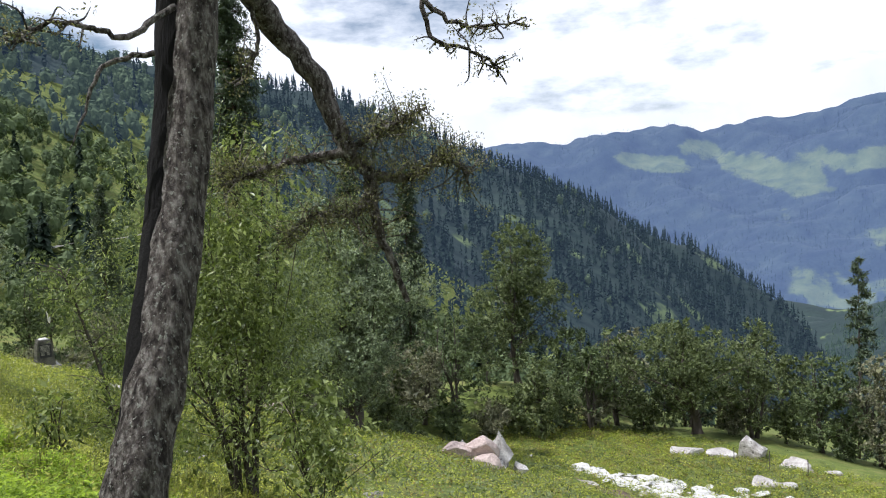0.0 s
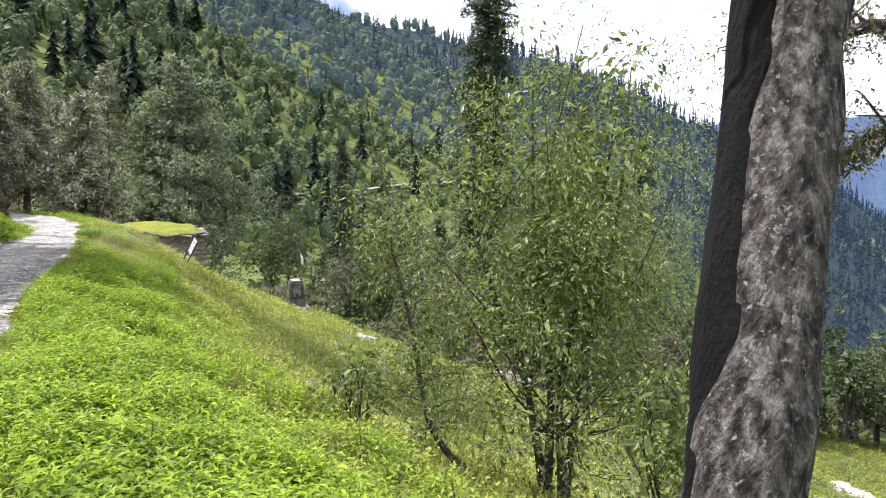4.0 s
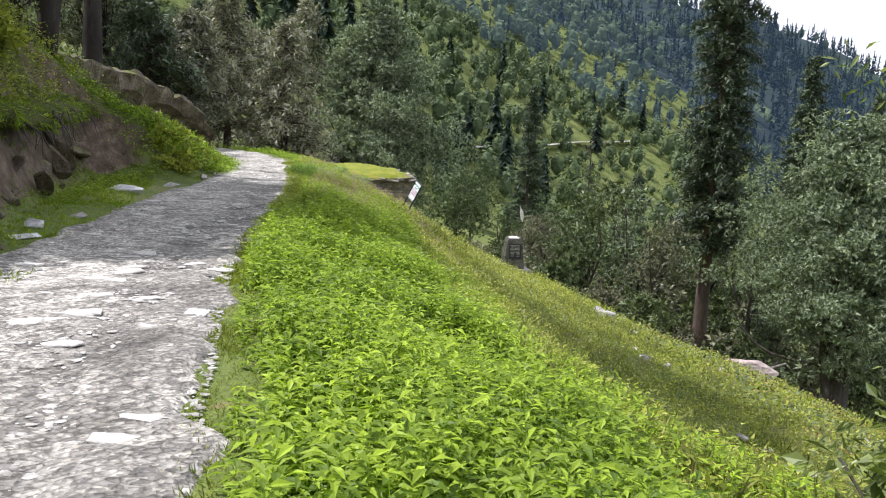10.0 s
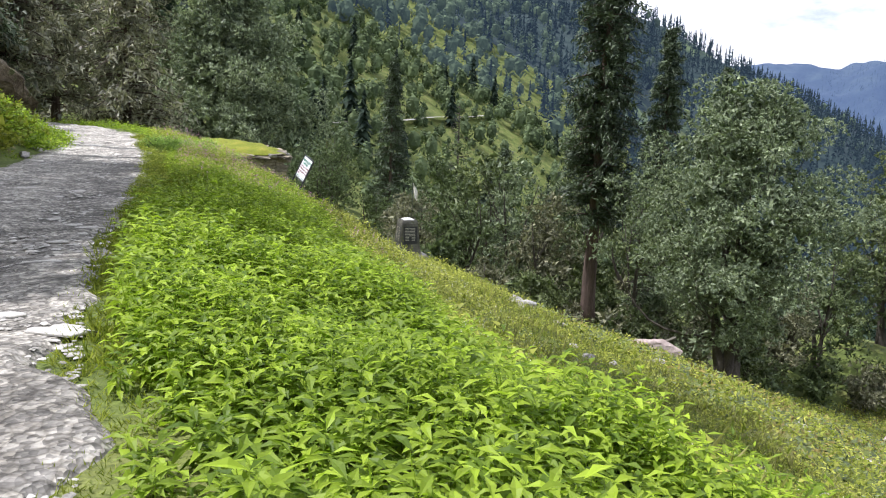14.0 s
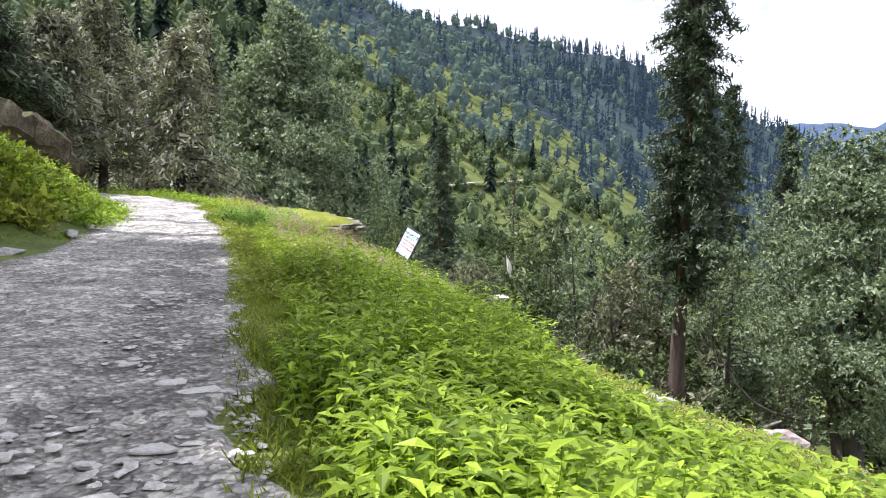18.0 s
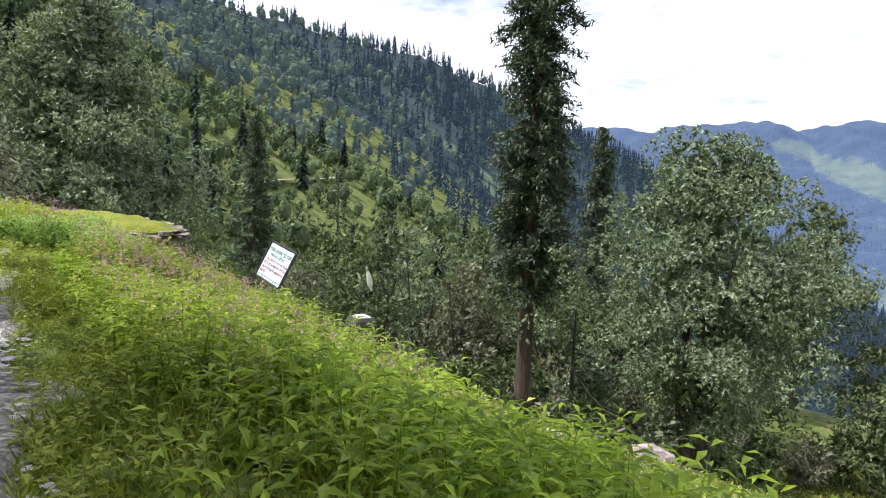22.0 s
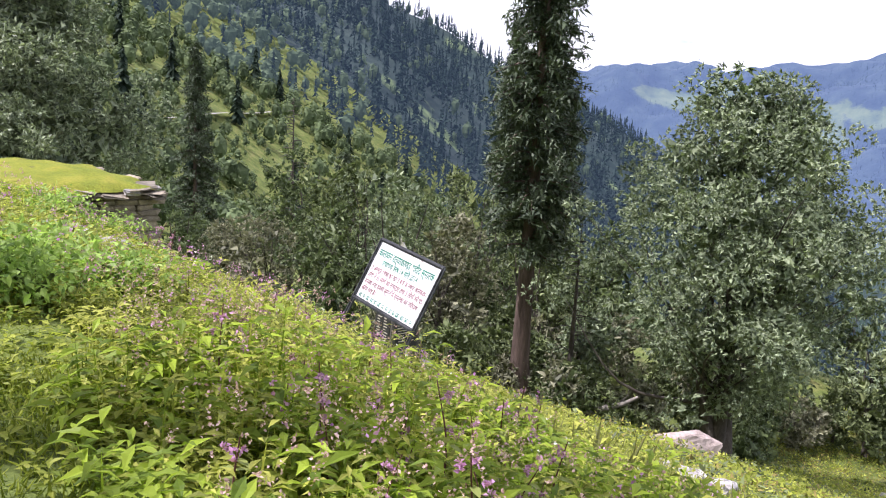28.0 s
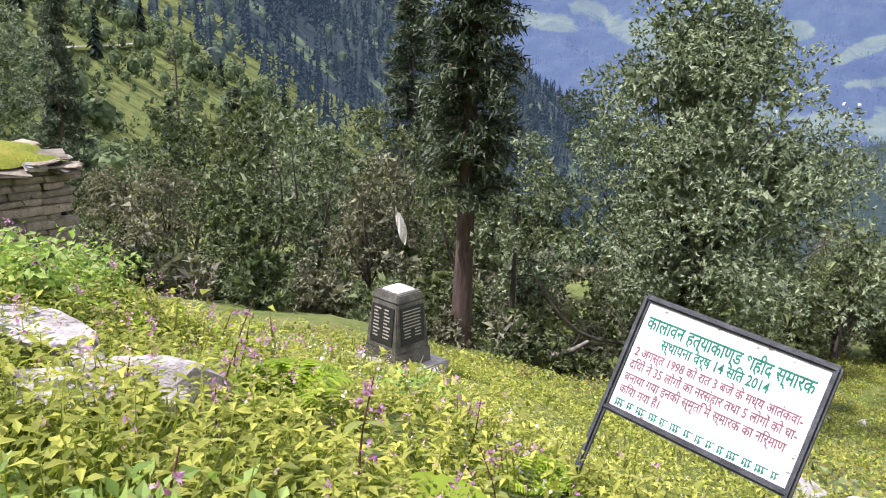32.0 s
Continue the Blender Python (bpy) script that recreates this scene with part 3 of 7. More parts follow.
dust_and_light = np.interp(ss, [0, 0.1, 0.5, 0.62, 0.7, 0.88, 0.97, 1], [0.5, 0.95, 1.0, 0.75, 0.12, 0.2, 0.6, 0.4]) * (0.86 + 0.14 * ripple(waves(6, 9, 0.3, 2), xx, yy))
# the sunlit bend and the tree shade round v 29 are put into the colour
dust_and_light = np.maximum(dust_and_light, step(33, 38, vv) * 0.95) * (1 - 0.15 * np.exp(-((vv - 29) / 4.0) ** 2))
layer = road.data.attributes.new("dust_and_light", "FLOAT_COLOR", "POINT")
layer.data.foreach_set("color", np.repeat(np.clip(dust_and_light, 0, 1).ravel(), 4).astype(np.float32))


# ---- foliage tools ----
def unit(a):
    return a / np.maximum(np.linalg.norm(a, axis=1, keepdims=True), 1e-9)


def leaves(base, way, up, length, width, fold=0.12, small=False):
    """Leaves as folded blades: base, two sides and a tip each. small: single slips, for trees further off."""
    side = unit(np.cross(way, up))
    if small:
        L, W = np.asarray(length)[:, None], np.asarray(width)[:, None]
        v = np.stack([base - side * W * 0.5, base + side * W * 0.5, base + way * L], 1).reshape(-1, 3)
        return v, np.arange(len(base) * 3).reshape(-1, 3)
    up2 = np.cross(side, way)
    L, W = np.asarray(length)[:, None], np.asarray(width)[:, None]
    mid = base + way * L * 0.45 + up2 * W * fold
    v = np.stack([base, mid + side * W * 0.5, base + way * L - up2 * L * fold * 0.6, mid - side * W * 0.5], 1).reshape(-1, 3)
    k = np.arange(len(base))[:, None] * 4
    f = np.concatenate([k + [0, 1, 2], k + [0, 2, 3]], 1).reshape(-1, 3)
    return v, f


def join(pieces):
    vs_, fs_, n = [], [], 0
    for v, f in pieces:
        vs_.append(v)
        fs_.append(f + n)
        n += len(v)
    return np.concatenate(vs_), np.concatenate(fs_)


def tube(points, radii, sides=8, lump=0.0, rng=RN):
    """A tapering tube along a line, with its rings carried on untwisted."""
    p = np.asarray(points, float)
    r = np.asarray(radii, float)
    t = unit(np.gradient(p, axis=0))
    a = np.zeros_like(t)
    n = np.cross(t[0], [0.3, 0.9, 0.31])
    for k in range(len(p)):
        n = n - t[k] * (n @ t[k])
        n = n / np.linalg.norm(n)
        a[k] = n
    b = np.cross(t, a)
    th = np.linspace(0, 2 * np.pi, sides, endpoint=False)
    rr = r[:, None] * (1 + lump * (rng.rand(len(p), sides) - 0.5))
    v = p[:, None] + rr[..., None] * (np.cos(th)[None, :, None] * a[:, None] + np.sin(th)[None, :, None] * b[:, None])
    return v.reshape(-1, 3), grid_faces(len(p), sides, True)


def bend(points, steps=6, wobble=0.0, rng=RN):
    """A smooth line through a few points."""
    p = np.asarray(points, float)
    s = np.linspace(0, len(p) - 1, (len(p) - 1) * steps + 1)
    i = np.clip(s.astype(int), 0, len(p) - 2)
    f = (s - i)[:, None]
    g = np.gradient(p, axis=0)
    h = (2 * f ** 3 - 3 * f ** 2 + 1) * p[i] + (f ** 3 - 2 * f ** 2 + f) * g[i] + (-2 * f ** 3 + 3 * f ** 2) * p[i + 1] + (f ** 3 - f ** 2) * g[i + 1]
    if wobble:
        h[1:-1] += rng.normal(0, wobble, h[1:-1].shape)
    return h


def spray(centres, spread, per, size, rng, droop=0.3, slim=0.42, flat=0.75, small=False):
    """Clumps of leaves round points."""
    n = len(centres)
    if small:   # tufts of seven leaves hanging from the twigs' ends
        tufts = max(2, per // 7)
        s = np.repeat(np.broadcast_to(spread, n), tufts)[:, None]
        off = rng.normal(0, 1, (n * tufts, 3))
        off = (unit(off) * np.minimum(np.linalg.norm(off, axis=1, keepdims=True), 1.9) ** 0.5) * s * 0.68 * [1, 1, flat]
        at, out = np.repeat(np.repeat(centres, tufts, 0) + off, 7, 0), np.repeat(unit(off + np.array([0, 0, 0.5]) * s), 7, 0)
        way = unit(out * 0.75 + rng.normal(0, 0.75, at.shape) + np.array([0, 0, -droop]))
        L = size * 1.25 * rng.uniform(0.55, 1.25, len(at))
        return leaves(at, way, unit(out + rng.normal(0, 0.55, at.shape)), L, L * slim, small=True)
    c = np.repeat(centres, per, 0)
    s = np.repeat(np.broadcast_to(spread, n), per)[:, None]
    off = rng.normal(0, 1, (n * per, 3))
    off = (unit(off) * np.minimum(np.linalg.norm(off, axis=1, keepdims=True), 1.9) ** 0.6) * s * 0.55 * [1, 1, flat]
    way = unit(off + rng.normal(0, 0.5, off.shape) * s + np.array([0, 0, -droop]) * s)
    up = unit(rng.normal(0, 0.6, off.shape) + [0, 0, 1.0])
    L = size * rng.uniform(0.6, 1.3, n * per)
    return leaves(c + off, way, up, L, L * slim)


def broadleaf(name, x, y, height, radius, base, clusters, per, size, seed, leaf, bark=TRUNK, label="", stems=1, girth=0.2, spread=0.6, squeeze=0.85, droop=0.3, lean=(0, 0), group="", category="tree", slim=0.42, shell=0.45, conic=0.0, small=True, fill=True):
    rng = np.random.RandomState(seed)
    root = thing(name, x, y, gz(x, y) - 0.12, label, category, group)
    lump = waves(seed + 50, 8, 0.8, 3.0)
    d = unit(rng.normal(0, 1, (clusters, 3)))
    q = rng.rand(clusters) ** shell
    lumps = 1 + 0.36 * ripple(lump, np.arctan2(d[:, 1], d[:, 0]) * 2, d[:, 2] * 3)
    mid, half = (height + base) / 2, (height - base) / 2
    taper = 1 - 0.35 * np.clip(d[:, 2] * q, 0, 1) ** 2
    c = np.stack([d[:, 0] * q * lumps * radius * taper, d[:, 1] * q * lumps * radius * taper, mid + d[:, 2] * q * half * (0.9 + 0.1 * lumps)], 1)
    c[:, :2] *= 1 + conic * (0.45 - (c[:, 2:3] - base) / (height - base))
    c[:, :2] += np.array(lean) * (c[:, 2:3] / height)
    feet, twigs = [], []
    for k in range(stems):
        a = rng.rand() * 6.28 + k * 6.28 / stems
        foot = np.array([math.cos(a), math.sin(a), 0]) * (0.0 if stems == 1 else girth * 1.8)
        top = np.array([lean[0] * 0.9, lean[1] * 0.9, height * squeeze]) + rng.normal(0, 0.12 * radius, 3) * [1, 1, 0.3] + np.array([math.cos(a), math.sin(a), 0]) * (0 if stems == 1 else radius * 0.38)
        line = bend([foot, foot * 1.3 + top * 0.3 * [0.5, 0.5, 1] + rng.normal(0, 0.015 * height, 3) * [1, 1, 0], top * [0.9, 0.9, 0.65] + rng.normal(0, 0.03 * height, 3) * [1, 1, 0], top], 5)
        w = np.linspace(0, 1, len(line))
        mesh_part("trunk", *tube(line, girth * (1.0 - 0.88 * w) * (1 + 0.5 * np.exp(-w * 14)), 8, 0.18, rng), bark, root, smooth=True)
        feet.append(line)
    many = 40 if radius > 1.6 else 12
    for k in range(min(clusters, many)):
        line = feet[k % stems]
        end = c[k * clusters // many if clusters > many else k]
        lo = np.clip((end[2] - 0.1 * height) / height * 0.8, 0.22, 0.88)
        start = line[int(lo * (len(line) - 1))]
        m = (start * 0.5 + end * 0.5) + np.array([0, 0, -0.04 * radius]) + rng.normal(0, 0.06 * radius, 3)
        b = bend([start, m, end], 4)
        if k < 8:
            mesh_part("limb", *tube(b, np.linspace(girth * 0.34, 0.014, len(b)), 6, 0.1, rng), bark, root, smooth=True)
        else:
            twigs.append(tube(b, np.linspace(girth * 0.16, 0.008, len(b)), 4, 0.1, rng))
    if twigs:
        tagged(mesh_part("twig_growth", *join(twigs), bark, root), kind="stuff")
    inner = c[rng.rand(clusters) < 0.4] * [0.62, 0.62, 1.0]
    outer = spray(c, spread * (0.7 + 0.6 * rng.rand(clusters)), per, size, rng, droop, slim * (1.3 if small else 1), small=small)
    filler = spray(inner, spread * 1.2, max(6, per // 3), size * 2.2, rng, droop, slim * 1.5, small=small)
    tagged(mesh_part("crown", *(join([outer, filler]) if fill else outer), leaf, root), kind="stuff")
    return root


def conifer(name, x, y, height, radius, start, seed, label, whorls=60, per=9, size=0.5, girth=0.3, bark=REDTRUNK, power=0.6, ragged=0.35, group="", leaf=NEEDLE, lean=(0, 0), dead=0.0):
    rng = np.random.RandomState(seed)
    root = thing(name, x, y, gz(x, y) - 0.15, label, "tree", group)
    line = bend([(0, 0, 0), (lean[0] * 0.4 + rng.normal(0, 0.1), lean[1] * 0.4, height * 0.5), (lean[0], lean[1], height)], 8)
    w = np.linspace(0, 1, len(line))
    mesh_part("trunk", *tube(line, girth * (1 - 0.95 * w) * (1 + 0.5 * np.exp(-w * 25)), 10, 0.15, rng), bark, root, smooth=True)
    tubes = []
    bases, ways, sizes = [], [], []
    for k in range(whorls):
        f = (k + rng.rand()) / whorls
        z = start + (height - start) * f
        reach = radius * (1 - f) ** power * (0.55 + 0.45 * min(1, f * 6 + 0.4)) * rng.uniform(1 - ragged, 1 + ragged * 0.6) + 0.15
        a = rng.rand() * 6.283
        axis = np.array([math.cos(a), math.sin(a), 0])
        at_trunk = np.array([np.interp(z / height, w, line[:, 0]), np.interp(z / height, w, line[:, 1]), z])
        tip = at_trunk + axis * reach + np.array([0, 0, -0.22 * reach + 0.1])
        b = bend([at_trunk, at_trunk * 0.5 + tip * 0.5 + [0, 0, 0.12 * reach], tip], 2)
        tubes.append(tube(b, np.linspace(0.05 * girth / 0.3 + 0.01, 0.008, len(b)), 3, 0, rng))
        if rng.rand() < dead:
            continue
        for j in range(per):
            s = (j + rng.rand()) / per
            bases.append(at_trunk + (tip - at_trunk) * (0.15 + 0.85 * s) + [0, 0, 0.12 * reach * 4 * s * (1 - s) * 0.5] + rng.normal(0, 0.12, 3) * [1, 1, 0.6])
            ways.append(axis * 0.6 + rng.normal(0, 0.55, 3) + [0, 0, -0.35])
            sizes.append(size * rng.uniform(0.6, 1.25) * (0.75 + 0.3 * reach / radius))
    tagged(mesh_part("branch_growth", *join(tubes), bark, root, smooth=True), kind="stuff")
    if bases:
        bs, wy, sz = np.array(bases), unit(np.array(ways)), np.array(sizes)
        n = len(bs)
        b3, w3, s3 = np.repeat(bs, 8, 0), unit(np.repeat(wy, 8, 0) + rng.normal(0, 0.6, (n * 8, 3))), np.repeat(sz, 8) * rng.uniform(0.5, 1.1, n * 8)
        tagged(mesh_part("crown", *leaves(b3 + rng.normal(0, 0.16, b3.shape), w3, unit(rng.normal(0, 0.5, b3.shape) + [0, 0, 1]), s3, s3 * 0.32, small=True), leaf, root), kind="stuff")
    return root


def rock(name, x, y, size, seed, mat, label, turn=0, sink=0.25, peak=0.0, parent=None, z=None, category="rock", group="", cuts=3):
    """A weathered rock: a sphere cut by random planes."""
    rng = np.random.RandomState(seed)
    bm = bmesh.new()
    bmesh.ops.create_icosphere(bm, subdivisions=cuts, radius=1.0)
    planes = [(unit(rng.normal(0, 1, (1, 3)))[0], rng.uniform(0.36, 0.66)) for _ in range(11)]
    for v in bm.verts:
        c = np.array(v.co)
        for nrm, k in planes:
            s = c @ nrm - k
            if s > 0:
                c = c - nrm * s
        if peak and c[2] > 0:
            c[2] = min(c[2], 0.6)
            c[:2] *= (1 - 0.94 * c[2] / 0.6) / max(0.45, math.hypot(c[0], c[1])) * 0.7
            c[2] *= 1 + peak
        c = c + 0.05 * np.array(noise.noise_vector(Vector(c * 2.2 + seed))) + 0.035 * np.array(noise.noise_vector(Vector(c * 6 + seed)))
        v.co = Vector(c * size)
    ob = part(name, bm, mat, parent, label)
    zz_ = gz(x, y) if z is None else z
    ob.matrix_world = pose(x, y, zz_ + size[2] * (1 - 2 * sink) * 0.5, 0, 0, turn)
    if not parent:
        tagged(ob, label, category, group)
    return ob


# ---- the forested ridges ----
def far_trees(name, yaw0, yaw1, r0, r1, count, tall, seed, mat, label, cone, clear=None, cards=16):
    rng = np.random.RandomState(seed)
    yaw, r = np.radians(rng.uniform(yaw0, yaw1, count)), np.sqrt(rng.uniform(r0 ** 2, r1 ** 2, count))
    x, y = HUB[0] - r * np.sin(yaw), HUB[1] + r * np.cos(yaw)
    if clear is not None:
        keep = clear(x, y, r, np.degrees(yaw), rng)
        x, y, r = x[keep], y[keep], r[keep]
    n = len(x)
    z = ground_z(x, y)
    h = tall * rng.uniform(0.45, 1.3, n)
    k = np.arange(cards)
    f = (k[None] + rng.rand(n, cards)) / cards
    a = k[None] * 2.4 + rng.rand(n, 1) * 6.28 + rng.normal(0, 0.4, (n, cards))
    if cone:
        wide = 0.16 * h[:, None] * (1 - f) ** 0.8 + 0.02 * h[:, None]
        zc = h[:, None] * (0.05 + 0.93 * f)
        dist = wide * rng.uniform(0.2, 0.8, (n, cards))
        ln, down = wide * 1.1 + 0.06 * h[:, None], -0.7
    else:
        wide = 0.34 * h[:, None] * np.sqrt(np.clip(1 - (2 * f - 0.8) ** 2 / 1.5, 0.05, 1)) * rng.uniform(0.4, 1.05, (n, cards))
        zc = h[:, None] * (0.12 + 0.8 * f)
        dist = wide
        ln, down = np.repeat((0.2 if cards < 60 else 0.13) * h[:, None], cards, 1) * rng.uniform(0.6, 1.2, (n, cards)), 0.25
    c = np.stack([x[:, None] + np.cos(a) * dist, y[:, None] + np.sin(a) * dist, z[:, None] + zc], -1).reshape(-1, 3)
    if cone:
        way = unit(np.stack([np.cos(a), np.sin(a), np.full_like(a, down)], -1).reshape(-1, 3) + rng.normal(0, 0.3, (n * cards, 3)))
        up = unit(rng.normal(0, 0.5, c.shape) + [0, 0, 1])
    else:
        out = unit(np.stack([np.cos(a) * wide, np.sin(a) * wide, (f - 0.35) * h[:, None] * 0.7], -1).reshape(-1, 3))
        way = unit(np.cross(out, rng.normal(0, 1, c.shape)))
        up = unit(out + rng.normal(0, 0.25, c.shape))
    v, fc = leaves(c - way * ln.reshape(-1, 1) * 0.4, way, up, ln.ravel(), ln.ravel() * (0.6 if cone else 0.95), small=True)
    if not cone:   # a dense heart inside each crown
        ico = bmesh.new()
        bmesh.ops.create_icosphere(ico, subdivisions=1, radius=1.0)
        iv = np.array([p.co for p in ico.verts])
        tri = np.array([[p.index for p in q_.verts] for q_ in ico.faces])
        ico.free()
        lump_ = rng.uniform(0.72, 1.12, (n, len(iv), 1))
        heart = iv[None] * lump_ * np.stack([h * 0.24, h * 0.24, h * 0.36], 1)[:, None] + np.stack([x, y, z + h * 0.5], 1)[:, None]
        v, fc = join([(v, fc), (heart.reshape(-1, 3), (tri[None] + np.arange(n)[:, None, None] * len(iv)).reshape(-1, 3))])
    if cone:   # a leading shoot, so that each stands as a spire
        tip = np.stack([x, y, z + h * 0.62], 1)
        for side in ([1, 0, 0], [0, 1, 0]):
            v2, f2 = leaves(tip, np.tile([[0, 0, 1.0]], (n, 1)), np.tile([side], (n, 1)).astype(float), h * 0.42, h * 0.07, small=True)
            v, fc = join([(v, fc), (v2, f2)])
    return tagged(mesh_part(name, v, fc, mat, None, label), category="forest", kind="stuff")


def glade(x, y, r, yaw, rng):
    """Leaves the open pasture round the far track thin."""
    open_ = np.exp(-((yaw - 14) / 11.0) ** 2) * np.exp(-((r - 240) / 75.0) ** 2)
    return rng.rand(len(x)) > open_ * 0.9


def broad_side(x, y, r, yaw, rng):
    """Broadleaf woods towards the upper valley, conifers on the ridge's far end."""
    return glade(x, y, r, yaw, rng) & (rng.rand(len(x)) < 0.06 + 0.94 * step(4, 22, yaw - (r - 500) * 0.012))


def needle_side(x, y, r, yaw, rng):
    return glade(x, y, r, yaw, rng) & (rng.rand(len(x)) < 1 - 0.88 * step(2, 20, yaw - (r - 500) * 0.012))


far_trees("near_hillside_trees", -14, 70, 125, 330, 2500, 7.6, 24, HILLTREE, "green broadleaf trees on the facing hillside", False, glade, 64)
far_trees("glade_bushes", 2, 30, 165, 310, 420, 3.2, 26, HILLTREE, "round green bushes scattered over the open pasture", False, None, 36)
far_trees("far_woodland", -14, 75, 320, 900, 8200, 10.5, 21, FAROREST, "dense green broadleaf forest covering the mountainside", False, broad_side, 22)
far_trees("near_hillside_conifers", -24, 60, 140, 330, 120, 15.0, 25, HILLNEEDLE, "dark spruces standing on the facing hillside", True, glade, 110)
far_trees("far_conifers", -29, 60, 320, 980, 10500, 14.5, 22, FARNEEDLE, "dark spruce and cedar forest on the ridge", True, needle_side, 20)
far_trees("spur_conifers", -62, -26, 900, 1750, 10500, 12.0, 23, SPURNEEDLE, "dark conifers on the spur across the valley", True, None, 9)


def not_pasture(x, y, r, yaw, rng):
    return pasture(yaw, np.degrees(np.arctan2(ground_z(x, y), r))) < 0.4 + 0.3 * rng.rand(len(x)) ** 3


far_trees("range_conifers", -60, -8, 2350, 4000, 15000, 19.0, 27, RANGENEEDLE, "conifer forest on the far mountainside, blue haze in its colour", True, not_pasture, 3)

# ---- trees near the walk ----
conifer("deodar_tree", -16.57, 66.65, 34, 2.25, 7.6, 31, "tall dark deodar cedar with a bare reddish trunk", whorls=340, per=17, size=0.46, girth=0.5, power=0.22, ragged=0.5)
conifer("spruce_tree", -6.3, 131.9, 37.0, 4.4, 1.0, 32, "slender dark green spruce behind the deodar", whorls=230, per=12, size=0.85, girth=0.3, power=0.5)
conifer("spruce_tree", -13.8, 117.9, 36.0, 4.2, 1.0, 39, "slender dark green spruce behind the deodar", whorls=230, per=12, size=0.85, girth=0.3, power=0.5)
conifer("spruce_tree", -50.0, 119, 25, 3.6, 0.5, 33, "dark slim spruce standing below the shed", whorls=200, per=13, size=0.6, girth=0.3, power=0.75)
conifer("dead_tree", -35.0, 99, 19, 2.6, 4.0, 34, "half dead bare conifer with broken branches", whorls=60, per=4, size=0.5, girth=0.3, bark=TRUNK, dead=0.8)
conifer("spruce_tree", -31.3, 107, 15, 2.6, 0.6, 35, "young dark spruce in the thicket", whorls=110, per=8, size=0.75, girth=0.2)
conifer("spruce_tree", 61.7, 122, 35.5, 4.0, 0.6, 36, "single dark spruce above the orchard trees", whorls=110, per=8, size=1.0, girth=0.25)
conifer("bare_snag", -13.6, 68.5, 10.5, 1.6, 3.0, 37, "thin dead trunk with short dry branches", whorls=36, per=3, size=0.35, girth=0.2, bark=TRUNK, dead=0.9)
broadleaf("oak_tree", -7.4, 60.8, 18.4, 6.3, 2.3, 270, 400, 0.14, 41, OAKLEAF, label="large round grey-green oak tree with several trunks", stems=3, girth=0.36, spread=0.95, shell=0.34, conic=0.0, droop=0.7)
broadleaf("walnut_tree", -41.0, 62.3, 19.9, 5.7, 0.2, 340, 320, 0.17, 42, WALNUTLEAF, DARKBARK, label="dense grey-green pyramid-shaped tree behind the stone shed", stems=1, girth=0.3, spread=0.8, conic=1.0)
broadleaf("meadow_tree", 7.6, 92, 19.0, 6.0, 2.0, 200, 165, 0.2, 44, OLIVELEAF, label="tall upright green tree at the meadow's edge", stems=1, girth=0.35, spread=0.85)
broadleaf("orchard_tree", 24.5, 80.4, 11.8, 6.4, 2.6, 170, 160, 0.2, 43, OLIVELEAF, label="old spreading tree with a crooked dark trunk", stems=1, girth=0.45, spread=0.9, lean=(-2.5, 0))

EDGE = "trees along the meadow's lower edge"
for k, (x, y, h, r, leaf) in enumerate([(8.5, 77, 8.5, 3.0, OLIVELEAF), (13.5, 80.5, 9.0, 3.4, SHRUBLEAF), (17.5, 84, 11, 3.8, OLIVELEAF), (30.5, 81.5, 12.5, 4.4, OLIVELEAF), (36.5, 78.5, 10.5, 3.8, SHRUBLEAF),
                                        (41.5, 77, 12, 4.2, BROWNOAK), (45.5, 71, 12.5, 4.4, OLIVELEAF), (48, 64, 12, 4.4, BROWNOAK), (50, 84, 13, 4.6, SHRUBLEAF), (56, 75, 13, 5.0, SHRUBLEAF),
                                        (60, 90, 14, 5.2, OLIVELEAF), (27, 92, 11, 4.6, SHRUBLEAF), (39, 92, 12, 4.8, OLIVELEAF), (0.5, 80, 11, 4.0, SHRUBLEAF), (58, 62, 11, 4.6, SHRUBLEAF), (66, 78, 14, 5.4, BROWNOAK)]):
    broadleaf("meadow_edge_tree", x, y, h, r, 0.6, int(15 * r), 119, 0.21, 100 + k, leaf, label=("olive green" if leaf is OLIVELEAF else "brownish green" if leaf is BROWNOAK else "dark green") + " bushy tree along the edge of the meadow", stems=2, girth=0.2, spread=0.8, group=EDGE)

